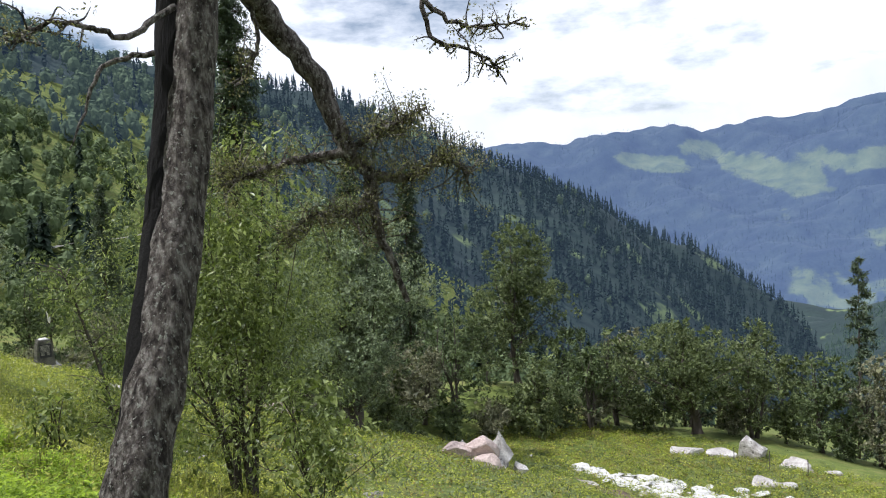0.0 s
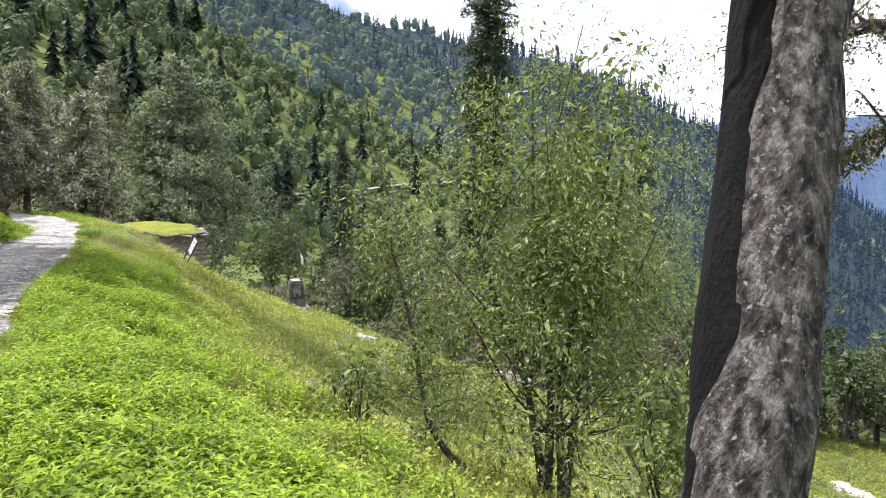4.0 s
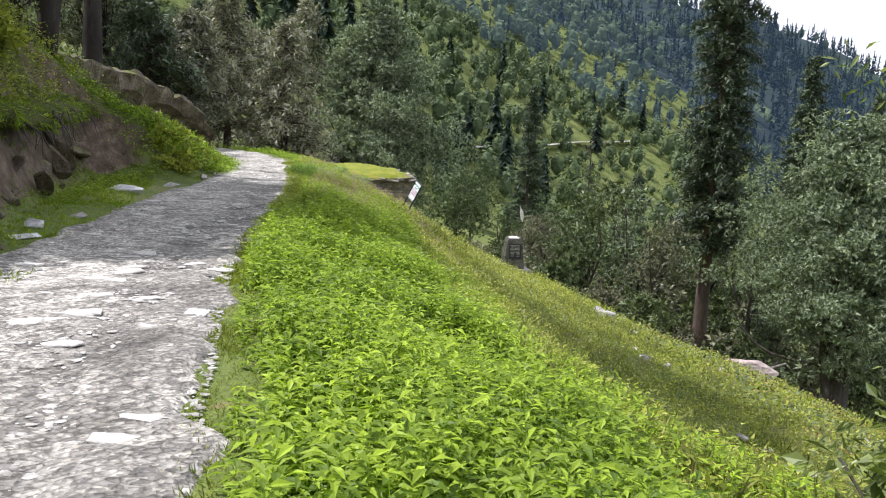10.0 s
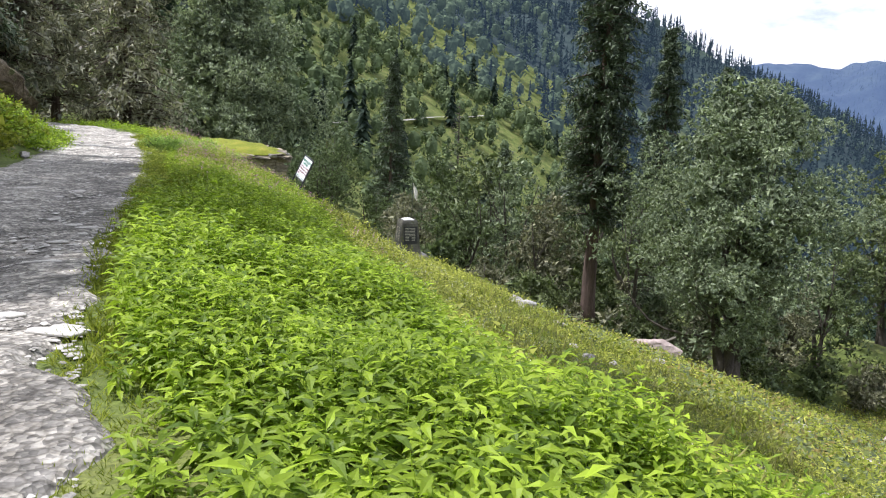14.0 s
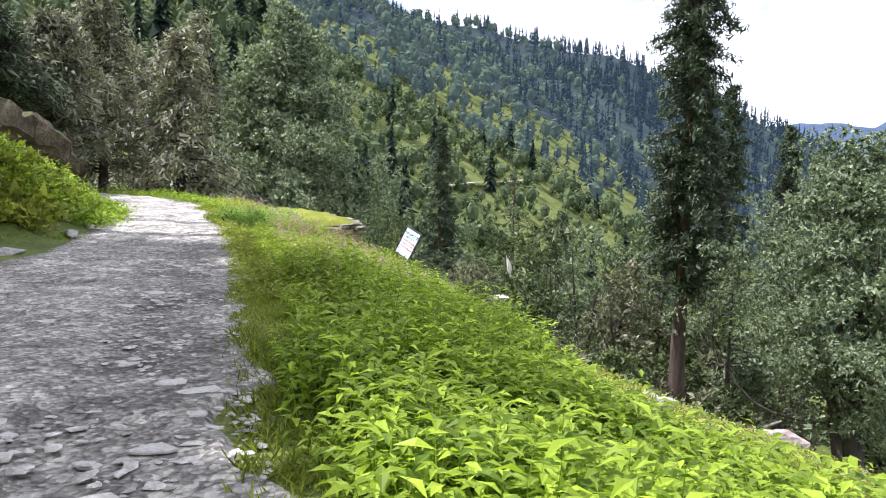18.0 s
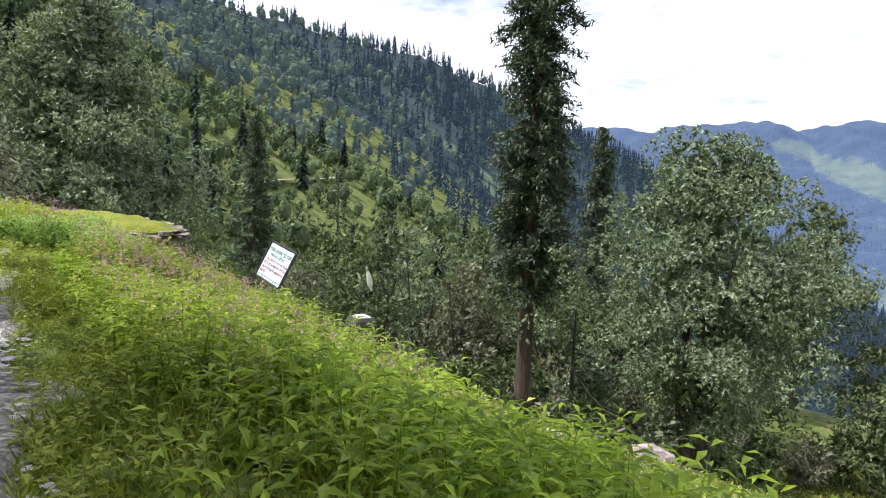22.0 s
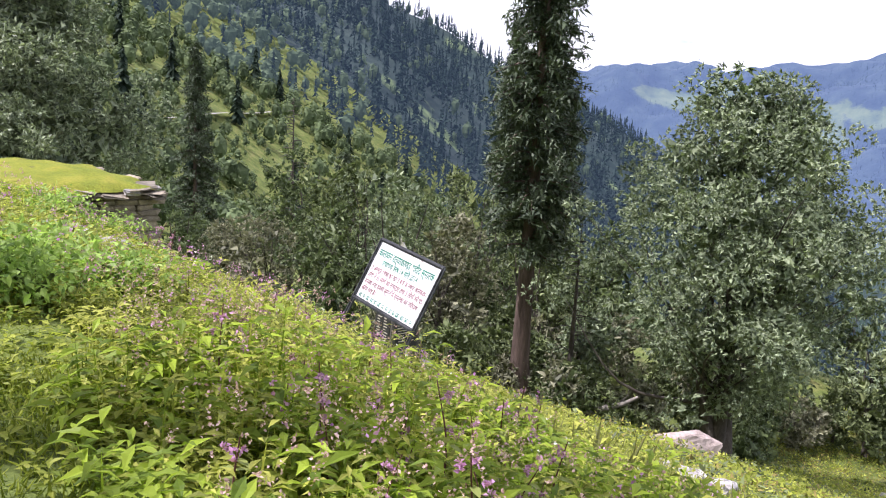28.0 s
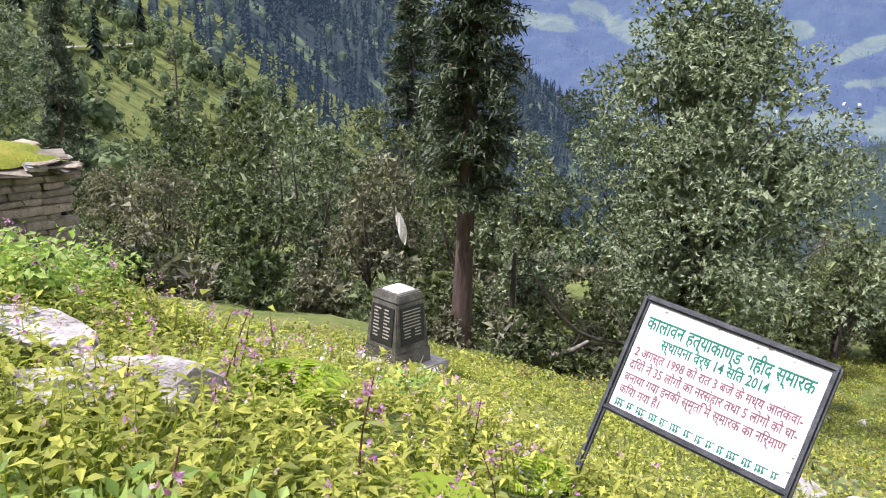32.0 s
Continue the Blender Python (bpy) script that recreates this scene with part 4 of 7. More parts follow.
HEDGE = "bushes along the meadow's lower edge"
rh = np.random.RandomState(91)
for k, (x, y, h, r) in enumerate([(-4, 71.5, 3.0, 1.7), (-0.5, 74.5, 4.2, 2.2), (3.5, 77, 3.6, 2.0), (6.5, 78.5, 4.6, 2.2), (10.5, 80, 4.4, 2.2), (14.5, 81.5, 5.0, 2.4), (19.5, 82.5, 4.2, 2.2), (22, 84, 5.5, 2.6), (28.5, 82.5, 5.0, 2.4), (33.5, 80.5, 4.4, 2.2), (38, 77.5, 4.2, 2.2), (42, 73, 4.4, 2.3), (45, 67, 4.0, 2.2), (47.5, 61, 4.2, 2.3),
                                  (50, 56, 5.0, 2.6), (-11, 64.5, 1.7, 1.2), (-4.5, 65.5, 1.8, 1.3), (-9.5, 67.5, 3.4, 1.8), (-6, 69.5, 3.6, 1.9), (-14.4, 64.2, 2.2, 1.2), (53, 68, 8.0, 3.4), (4, 88, 9.0, 3.6), (12.5, 90, 9.5, 3.8), (20, 92, 10.5, 4.0), (33, 90, 11, 4.2), (45, 82, 11, 4.2), (-8.5, 78, 4.6, 2.5), (-5.8, 76.5, 4.2, 2.3), (-3.2, 80.5, 5.0, 2.6), (-14.6, 74.8, 3.6, 2.1), (-11.4, 75.0, 3.8, 2.2), (-16.6, 84, 5.0, 2.6), (-19.5, 103, 6.0, 3.0), (-24.5, 100, 6.0, 3.0), (-17.6, 70.8, 2.8, 1.6), (-13, 81, 5.0, 2.6)]):
    leaf = (OLIVELEAF, SHRUBLEAF, BROWNOAK)[k % 3]
    broadleaf("meadow_edge_bush", x, y, h, r, -0.1, int(15 * r), 84, 0.21, 800 + k, leaf, label=("olive green", "dark green", "brownish green")[k % 3] + " dense bush closing the meadow's edge", stems=2, girth=0.07, spread=0.6, group=HEDGE, category="bush")

UNDER = "bushes under the thicket trees"
ru_ = np.random.RandomState(17)
for k in range(30):
    x, y = -36 + 24 * (k + ru_.rand()) / 30, 61 + 10 * ru_.rand() + (3 if k % 2 else 0)
    h = ru_.uniform(1.8, 3.6)
    broadleaf("thicket_bush", x, y, h, h * 0.62, -0.2, int(14 * h), 63, 0.2, 900 + k, (SHRUBLEAF, OLIVELEAF, BROWNOAK)[k % 3], label=("dark green", "olive green", "brownish green")[k % 3] + " dense bush under the thicket trees", stems=2, girth=0.05, spread=0.55, group=UNDER, category="bush")
THICKET = "trees of the thicket below the memorial"
for k, (x, y, h, r, leaf) in enumerate([(-24, 78, 13.5, 4.6, OAKLEAF), (-19.5, 84, 14, 4.6, OLIVELEAF), (-28.5, 84, 14, 4.2, OLIVELEAF), (-33.5, 91, 15, 4.4, SHRUBLEAF), (-40, 97, 8, 3.6, BROWNOAK), (-27, 71, 9.5, 3.4, SHRUBLEAF),
                                        (-39, 84, 6, 3.0, SHRUBLEAF), (-45, 102, 8, 3.6, SHRUBLEAF), (-14, 78, 10, 3.6, OLIVELEAF), (-20.5, 72.5, 9.5, 3.4, BROWNOAK), (-33, 77, 9, 3.6, BROWNOAK), (-12.5, 70, 5.5, 2.2, OAKLEAF),
                                        (-37, 72, 5, 2.6, BROWNOAK), (-44, 88, 5.5, 3.0, BROWNOAK), (-9, 82, 10, 4.0, SHRUBLEAF), (-3, 76, 8.5, 3.4, BROWNOAK), (-52, 100, 13, 4.6, SHRUBLEAF), (-58, 118, 15, 5, SHRUBLEAF), (-23, 98, 13, 4.8, SHRUBLEAF), (-14, 97, 13, 4.8, SHRUBLEAF)]):
    broadleaf("thicket_tree", x, y, h, r, 0.4, int(17 * r), 140, 0.19, 140 + k, leaf, label=("grey-green" if leaf is OAKLEAF else "olive green" if leaf is OLIVELEAF else "brownish" if leaf is BROWNOAK else "dark green") + " tree in the dense thicket on the slope", stems=2, girth=0.18, spread=0.8, group=THICKET)

WOOD = "trees of the dark wood beyond the bend"
for k, (u, v, h, r, kind) in enumerate([(-9.6, 38.9, 15, 2.4, "c"), (-9.2, 37.0, 12.7, 3.0, "t"), (-9.2, 34.2, 12.0, 3.1, "t"), (-9.2, 31.4, 11.2, 3.0, "t"), (-7.55, 40.0, 30, 1.9, "t"), (-6.4, 42.0, 30, 1.9, "t"), (-13.5, 33, 14, 3.4, "b"), (-14, 38, 15, 3.4, "b"), (-16, 44, 11, 3.4, "b"), (-11, 51, 15, 3.4, "b"), (-13, 56, 18, 3.2, "c"), (-9, 59, 16, 3.4, "b"), (-7.5, 64, 8.9, 3.0, "c"), (-2.5, 63, 10.6, 2.6, "c"), (-16, 62, 20, 3.4, "c"), (-1, 70, 11.7, 3.0, "c"), (-11, 70, 19, 4.2, "b"), (-20, 52, 19, 4.2, "b"), (-5, 78, 15.4, 3.2, "c"), (3, 76, 18.4, 3.0, "c"), (-16, 78, 20, 4.4, "b"), (-24, 68, 21, 4.0, "c"), (-30, 58, 20, 4.6, "b"), (-22, 40, 17, 3.8, "c"), (-6, 54, 6.6, 2.8, "c"), (-4, 57, 7.0, 2.6, "c"), (-10, 64, 18, 3.0, "c"), (1, 60.5, 9.7, 2.8, "c"), (-5, 84, 19.0, 4.0, "b")]):
    x, y = to_xy(u, v)
    if kind == "c":
        conifer("wood_conifer", x, y, h, r, (7.0 if k == 0 else 1.2 + 0.1 * h), 180 + k, "dark conifer with grey-brown twigs in the shaded wood", whorls=130, per=10, size=0.42, girth=0.36 if k == 0 else 0.26, power=0.5, ragged=0.5, group=WOOD, dead=0.12, leaf=GREYNEEDLE if k % 2 else NEEDLE)
    else:
        broadleaf("wood_oak", x, y, h, r, (0.76 if h > 18.5 and kind == "t" else 0.52 if kind == "t" else 0.16) * h, int((26 if kind == "t" else 19) * r), 140, 0.165, 180 + k, (WOODLEAF, BROWNOAK, WOODLEAF)[k % 3], DARKBARK, label="dark brownish oak in the shaded wood above the road", girth=0.36 if kind == "t" else 0.26, spread=0.75, group=WOOD)

# the burnt tree at the roadside
BURNTLEAF = leaf_material("olive_brown_leaf", (0.07, 0.072, 0.04), (0.26, 0.24, 0.12), 0.3, 0.5)
burnt = thing("burnt_tree", 0, 0, 0, "old lichened roadside tree with a charred hollow side", "tree")
stem = bend([(-2.78, 6.3, -1.9), (-2.66, 6.5, -0.95), (-2.5, 6.98, 0.25), (-2.37, 7.5, 1.72), (-2.26, 7.75, 3.1), (-2.1, 7.9, 5.2)], 10)
sw = np.linspace(0, 1, len(stem))
rngb = np.random.RandomState(5)
mesh_part("trunk", *tube(stem, 0.245 - 0.05 * sw + 0.16 * np.exp(-sw * 9) + 0.006 * np.sin(sw * 40) + 0.006 * np.sin(sw * 73 + 1), 28, 0.15, rngb), BARK, burnt, "grey bark with pale lichen", True)
off = np.array([-0.22, -0.05, 0.0])
mesh_part("hollow", *tube(stem[9:] + off[None] * (0.5 + 0.5 * sw[9:, None]), 0.05 + 0.085 * step(0.12, 0.45, sw[9:]) + 0.006 * np.sin(sw[9:] * 31 + 1), 18, 0.12, rngb), CHAR, burnt, "black charred wood")
boughs = [
    [(-2.3, 7.8, 4.3), (-2.1, 8.6, 4.0), (-1.83, 9.3, 3.47), (-1.42, 9.32, 2.93), (-1.2, 9.33, 2.4), (-1.07, 9.33, 2.02), (-0.81, 9.32, 1.72), (-0.79, 9.32, 1.21), (-0.61, 9.31, 0.72), (-0.46, 9.3, 0.28)],
    [(-1.07, 9.33, 2.02), (-1.66, 9.31, 1.94), (-2.21, 9.25, 1.78), (-2.5, 9.2, 1.7)],
    [(-0.81, 9.32, 1.72), (-0.34, 9.29, 1.7), (0.01, 9.25, 1.86), (0.35, 9.2, 1.69)],
    [(-0.81, 9.32, 1.67), (-1.03, 9.33, 1.3), (-1.52, 9.32, 1.32), (-1.85, 9.29, 1.03)],
    [(-1.07, 9.33, 2.02), (-0.65, 9.32, 2.24), (-0.14, 9.27, 2.48)],
    [(-2.3, 7.8, 4.4), (-1.2, 8.1, 4.6), (-0.3, 8.3, 4.1), (-0.14, 8.3, 3.44), (-0.03, 8.3, 3.06), (0.31, 8.29, 2.93), (0.54, 8.28, 2.8), (0.68, 8.27, 2.57)],
    [(-2.35, 7.5, 3.3), (-2.59, 6.95, 2.95), (-2.8, 6.74, 2.99), (-3.02, 6.64, 3.02), (-3.25, 6.54, 2.93), (-3.33, 6.5, 2.79)],
    [(-0.14, 8.3, 3.44), (0.16, 8.3, 3.21), (0.44, 8.29, 3.16), (0.86, 8.26, 3.14)],
    [(-2.0, 9.0, 3.6), (-1.93, 9.05, 3.25), (-2.06, 9.07, 2.96), (-2.2, 9.0, 2.75)],
    [(-2.55, 7.5, 2.9), (-2.95, 7.3, 2.75), (-3.1, 7.2, 2.35), (-3.25, 7.2, 2.05)],
]
thick = [(0.17, 0.03), (0.06, 0.012), (0.06, 0.01), (0.05, 0.01), (0.05, 0.01), (0.04, 0.007), (0.032, 0.008), (0.03, 0.005), (0.03, 0.006), (0.028, 0.006)]
for line, (a, b) in zip(boughs, thick):
    p = bend(line, 6, 0.012, rngb)
    mesh_part("bough", *tube(p, np.linspace(a, b, len(p)), 9, 0.2, rngb), BARK, burnt, smooth=True)
    twigs, tips = [], []
    if a < 0.029:
        continue
    lush = line[0][2] < 2.5
    for k in range(40 if a > 0.1 else 64 if lush else 22):
        f = rngb.uniform(0.5, 0.85) if a > 0.1 else rngb.uniform(0.2 if lush else 0.45, 1.0)
        q = p[int(f * (len(p) - 1))]
        e = q + rngb.normal(0, 0.2 if lush or a > 0.1 else 0.12, 3) + [0, 0, 0.02]
        t = bend([q, q * 0.5 + e * 0.5 + rngb.normal(0, 0.05, 3), e], 3)
        twigs.append(tube(t, np.linspace(0.012, 0.004, len(t)), 4))
        tips += [e, q * 0.4 + e * 0.6]
    tagged(mesh_part("twig_growth", *join(twigs), BARK, burnt), kind="stuff")
    mesh_part("foliage", *spray(np.array(tips), 0.12 if lush or a > 0.1 else 0.07, 26 if lush else 16 if a > 0.1 else 9, 0.036, rngb, 0.2, 0.45), BURNTLEAF, burnt, "sparse olive-brown leaves")

# young trees on the slope under the road
broadleaf("willow_tree", -4.5, 17.0, 8.4, 2.9, 0.3, 820, 52, 0.08, 61, GREENLEAF, TRUNK, "leafy light green young tree on the slope", small=False, stems=4, girth=0.085, spread=0.5, squeeze=0.9, slim=0.28, shell=0.5)
rs_ = np.random.RandomState(62)
slim = thing("sapling", -5.45, 15.25, gz(-5.45, 15.25) - 0.1, "slim sapling with a curved dark trunk", "tree")
curve = bend([(0, 0, 0), (-0.2, -0.02, 0.3), (-0.54, -0.06, 0.62), (-0.83, -0.1, 1.1), (-0.97, -0.13, 1.7), (-1.08, -0.15, 2.4), (-1.29, -0.19, 3.25), (-1.5, -0.22, 4.0), (-1.7, -0.26, 4.6)], 4)
mesh_part("trunk", *tube(curve, np.linspace(0.07, 0.012, len(curve)), 8, 0.2, rs_), TRUNK, slim, smooth=True)
tufts = []
for k in range(46):
    q = curve[int((0.34 + 0.66 * rs_.rand()) * (len(curve) - 1))]
    e = q + unit(rs_.normal(0, 1, (1, 3)) * [1, 1, 0.25])[0] * rs_.uniform(0.35, 1.05) + [0, 0, 0.15]
    twig = bend([q, q * 0.5 + e * 0.5 + [0, 0, 0.08], e], 3)
    mesh_part("branch", *tube(twig, np.linspace(0.014, 0.004, len(twig)), 5), TRUNK, slim, smooth=True)
    tufts += [e, q * 0.3 + e * 0.7, q * 0.6 + e * 0.4]
tagged(mesh_part("crown", *spray(np.array(tufts), 0.36, 30, 0.1, rs_, 0.3, 0.3), GREENLEAF, slim), kind="stuff")
broadleaf("sapling", -2.6, 15.2, 3.2, 1.1, 0.3, 130, 26, 0.1, 63, GREENLEAF, TRUNK, "low leafy sapling with several thin stems", small=False, stems=3, girth=0.04, spread=0.4, slim=0.34)
broadleaf("sapling", -7.4, 14.8, 1.6, 0.6, 0.2, 40, 18, 0.1, 64, GREENLEAF, TRUNK, "small leafy sapling in the grass", small=False, stems=2, girth=0.03, spread=0.36, slim=0.34)

# ---- memorial, sign, shed ----
def box(bm, x0, x1, y0, y1, z0, z1, bevel=0.0):
    r = bmesh.ops.create_cube(bm, size=1, matrix=Matrix.Translation(((x0 + x1) / 2, (y0 + y1) / 2, (z0 + z1) / 2)) @ Matrix.Diagonal((x1 - x0, y1 - y0, z1 - z0, 1)))
    if bevel:
        bmesh.ops.bevel(bm, geom=list({e for v in r["verts"] for e in v.link_edges}), offset=bevel, segments=2, affect="EDGES")


def plain(name, colour, rough, scale=6.0, amount=0.25, metal=0.0):
    m = rough_material(name, [(0.3, tuple(c * (1 - amount) for c in colour)), (0.7, tuple(min(1, c * (1 + amount * 0.4)) for c in colour))], scale, rough, 0.15, fine=6)
    m.node_tree.nodes["Principled BSDF"].inputs["Metallic"].default_value = metal
    return m


WHITEPAINT = plain("white_board_paint", (0.84, 0.84, 0.84), 0.45, 3.0, 0.08)
IRON = plain("dark_painted_iron", (0.085, 0.09, 0.095), 0.55, 14.0, 0.5, 0.3)
GREENPAINT, REDPAINT = plain("green_lettering", (0.02, 0.2, 0.13), 0.6), plain("red_lettering", (0.27, 0.12, 0.14), 0.6)
CONCRETE = rough_material("dark_weathered_concrete", [(0.3, (0.045, 0.042, 0.034)), (0.5, (0.1, 0.095, 0.078)), (0.72, (0.19, 0.18, 0.15))], 2.6, 0.9, 0.6, fine=9, spots=((0.085, 0.095, 0.05), 5.0, 0.6))
GRANITE = plain("black_granite", (0.035, 0.035, 0.035), 0.35, 9.0, 0.3)
GOLD = plain("pale_inscription", (0.45, 0.42, 0.34), 0.6)
CLOTH = plain("white_cloth", (0.78, 0.74, 0.66), 0.9, 5.0, 0.15)
SLATE = rough_material("slate", [(0.3, (0.2, 0.19, 0.18)), (0.6, (0.36, 0.34, 0.31)), (0.8, (0.52, 0.5, 0.47))], 2.0, 0.85, 0.5)
WALLSTONE = rough_material("dry_stone", [(0.3, (0.16, 0.14, 0.11)), (0.55, (0.26, 0.23, 0.18)), (0.8, (0.38, 0.34, 0.28))], 1.4, 0.9, 0.7, fine=8)
oi, ws = WALLSTONE.node_tree.nodes.new("ShaderNodeObjectInfo"), WALLSTONE.node_tree
sb = ws.nodes["Principled BSDF"]
tone = ramp(ws.nodes, ws.links, oi.outputs["Random"], [(0, (0.6, 0.6, 0.6)), (1, (1.35, 1.3, 1.2))])
ws.links.new(mixed(ws.nodes, ws.links, 1.0, sb.inputs["Base Color"].links[0].from_socket, tone, "MULTIPLY"), sb.inputs["Base Color"])

# the sign: across, up and facing directions of its leaning board
sw_, su_ = Vector((0.64, -0.81, -0.1)).normalized(), Vector((0.26, 0.15, 0.62)).normalized()
sf_ = sw_.cross(su_).normalized()
su_ = sf_.cross(sw_)
sign = new("sign_board")
sign.matrix_world = Matrix(((sw_.x, su_.x, sf_.x, -21.84), (sw_.y, su_.y, sf_.y, 33.09), (sw_.z, su_.z, sf_.z, -3.04), (0, 0, 0, 1)))
tagged(sign, "leaning white sign board with green and red lettering, iron legs", "sign")
W, H = 1.03, 0.645
bm = bmesh.new()
box(bm, 0.02, W - 0.02, 0.02, H - 0.02, -0.006, 0.004)
part("panel", bm, WHITEPAINT, sign, "white painted board")
for x0, x1, y0, y1 in ((-0.02, W + 0.02, H - 0.022, H + 0.018), (-0.02, W + 0.02, -0.018, 0.022)):
    bm = bmesh.new()
    box(bm, x0, x1, y0, y1, -0.016, 0.024, 0.013)
    part("frame_bar", bm, IRON, sign)
for x0 in (-0.022, W - 0.018):
    bm = bmesh.new()
    box(bm, x0, x0 + 0.04, -0.95, H + 0.02, -0.02, 0.028, 0.014)
    part("leg", bm, IRON, sign)


def lettering(text, x, y, size, mat, width=None):
    cu = bpy.data.curves.new("lettering", "FONT")
    cu.body, cu.size, cu.extrude, cu.offset, cu.resolution_u = text, size, 0.0006, size * 0.017, 2
    tmp = bpy.data.objects.new("lettering", cu)
    scene.collection.objects.link(tmp)
    bpy.context.view_layer.update()
    me = bpy.data.meshes.new_from_object(tmp.evaluated_get(bpy.context.evaluated_depsgraph_get()))
    bpy.data.objects.remove(tmp)
    k = 1.0
    if width and len(me.vertices):
        k = width / max(max(v.co.x for v in me.vertices), 1e-3)
    for v in me.vertices:
        v.co = Vector((x + v.co.x * k, y + v.co.y, 0.0055 + v.co.z))
    me.materials.clear()
    me.materials.append(mat)
    ob = new("lettering", me)
    ob.parent = sign
    return ob


lettering("कालावन हत्याकाण्ड शहीद स्मारक", 0.05, 0.485, 0.105, GREENPAINT, 0.92)
lettering("स्थापना वर्ष 14 सित 2014", 0.17, 0.405, 0.08, GREENPAINT, 0.6)
lettering("2 अगस्त 1998 को रात 3 बजे के मध्य आतंकवा-", 0.045, 0.325, 0.07, REDPAINT, 0.93)
lettering("दियों ने 35 लोगों का नरसंहार तथा 5 लोगों को घा-", 0.045, 0.25, 0.07, REDPAINT, 0.93)
lettering("बनाया गया इनकी स्मृति में स्मारक का निर्माण", 0.045, 0.175, 0.07, REDPAINT, 0.9)
lettering("किया गया है।", 0.045, 0.105, 0.068, REDPAINT, 0.24)
bm = bmesh.new()
rngl = np.random.RandomState(3)
x = 0.05
while x < 0.95:
    w = rngl.uniform(0.03, 0.075)
    box(bm, x, x + w, 0.066, 0.072, 0.0045, 0.0058)
    for k in range(int(w / 0.016)):
        foot_ = 0.036 - rngl.rand() * 0.008
        box(bm, x + k * 0.016 + 0.002, x + k * 0.016 + 0.008, foot_, 0.068, 0.0045, 0.0056)
        box(bm, x + k * 0.016 + 0.004, x + k * 0.016 + 0.014, foot_ + 0.012 * rngl.rand(), foot_ + 0.018, 0.0045, 0.0057)
    x += w + 0.018
part("small_print", bm, GREENPAINT, sign)

# worn paint and rust along the board's edges
RUST = plain("rusty_worn_edge", (0.4, 0.33, 0.28), 0.9, 20.0, 0.5)
for k in range(14):
    bm = bmesh.new()
    a = rngl.uniform(0.003, 0.009)
    bmesh.ops.create_circle(bm, cap_ends=True, segments=7, radius=1.0)
    for v in bm.verts:
        v.co = Vector((v.co.x * a * rngl.uniform(0.7, 2.2), v.co.y * a * rngl.uniform(0.5, 0.9), 0.0043))
    chip = part("worn_patch", bm, RUST, sign)
    chip.location = Vector((rngl.uniform(0.04, W - 0.04), (H - 0.035 if k % 3 else 0.035) + rngl.uniform(-0.012, 0.008), 0)) if k < 10 else Vector((W - 0.035, rngl.uniform(0.05, H - 0.05), 0))

# the memorial pillar
PX, PY = -21.97, 43.67
pz = gz(PX, PY)
pillar = thing("memorial_pillar", PX, PY, pz + 0.03, "tapered dark concrete memorial pillar with black inscribed plaques", "monument", turn=38)


def frustum(bm, a, b, z0, z1):
    vs_ = [bm.verts.new((sx * w, sy * w, z)) for z, w in ((z0, a), (z1, b)) for sx, sy in ((-1, -1), (1, -1), (1, 1), (-1, 1))]
    for f in ((3, 2, 1, 0), (4, 5, 6, 7), (0, 1, 5, 4), (1, 2, 6, 5), (2, 3, 7, 6), (3, 0, 4, 7)):
        bm.faces.new([vs_[i] for i in f])


for a, b, z0, z1, name, mat, label in ((0.47, 0.45, 0, 0.32, "base", CONCRETE, "dark stepped foot"), (0.43, 0.345, 0.32, 1.27, "shaft", CONCRETE, ""), (0.36, 0.31, 1.27, 1.42, "cap", CONCRETE, "worn cap with pale patches"), (0.24, 0.16, 1.42, 1.48, "top", LIMESTONE, "broken pale top")):
    bm = bmesh.new()
    frustum(bm, a, b, z0, z1)
    bmesh.ops.bevel(bm, geom=bm.edges[:], offset=0.02, segments=2, affect="EDGES")
    part(name, bm, mat, pillar, label)
bm = bmesh.new()
box(bm, -0.72, 0.72, -0.72, 0.72, -0.18, 0.02, 0.03)
part("plinth", bm, SLATE, pillar, "pale cracked concrete plinth")
slope = math.degrees(math.atan((0.43 - 0.345) / 0.95))
for k in range(4):
    bm = bmesh.new()
    box(bm, -0.3, 0.3, -0.012, 0.0, -0.36, 0.36, 0.004)
    plq = part("plaque", bm, GRANITE, pillar, "black granite plaque")
    plq.matrix_local = Matrix.Rotation(radians(90 * k), 4, "Z") @ pose(0, -0.392, 0.82, -slope)
    bm = bmesh.new()
    for row in range(9):
        if not k % 2:
            box(bm, -0.24, 0.24 - 0.05 * rngl.rand(), -0.0145, -0.0125, 0.28 - row * 0.062, 0.3 - row * 0.062) if row < 6 else [box(bm, c, c + 0.16, -0.0145, -0.0125, 0.28 - row * 0.062, 0.3 - row * 0.062) for c in (-0.22, 0.05)]
        else:
            for c in (-0.23, 0.04):
                box(bm, c, c + rngl.uniform(0.1, 0.19), -0.0145, -0.0125, 0.28 - row * 0.066, 0.305 - row * 0.066)
    part("inscription", bm, GOLD, plq)
for k in range(9):
    a = k * 0.7 + 0.3
    rock("plinth_stone", PX + 0.62 * math.cos(a), PY + 0.62 * math.sin(a), (0.3, 0.22, 0.12), 300 + k, STONE, "pale rubble stone round the foot of the pillar", k * 40, 0.3, group="stones round the memorial", cuts=2)

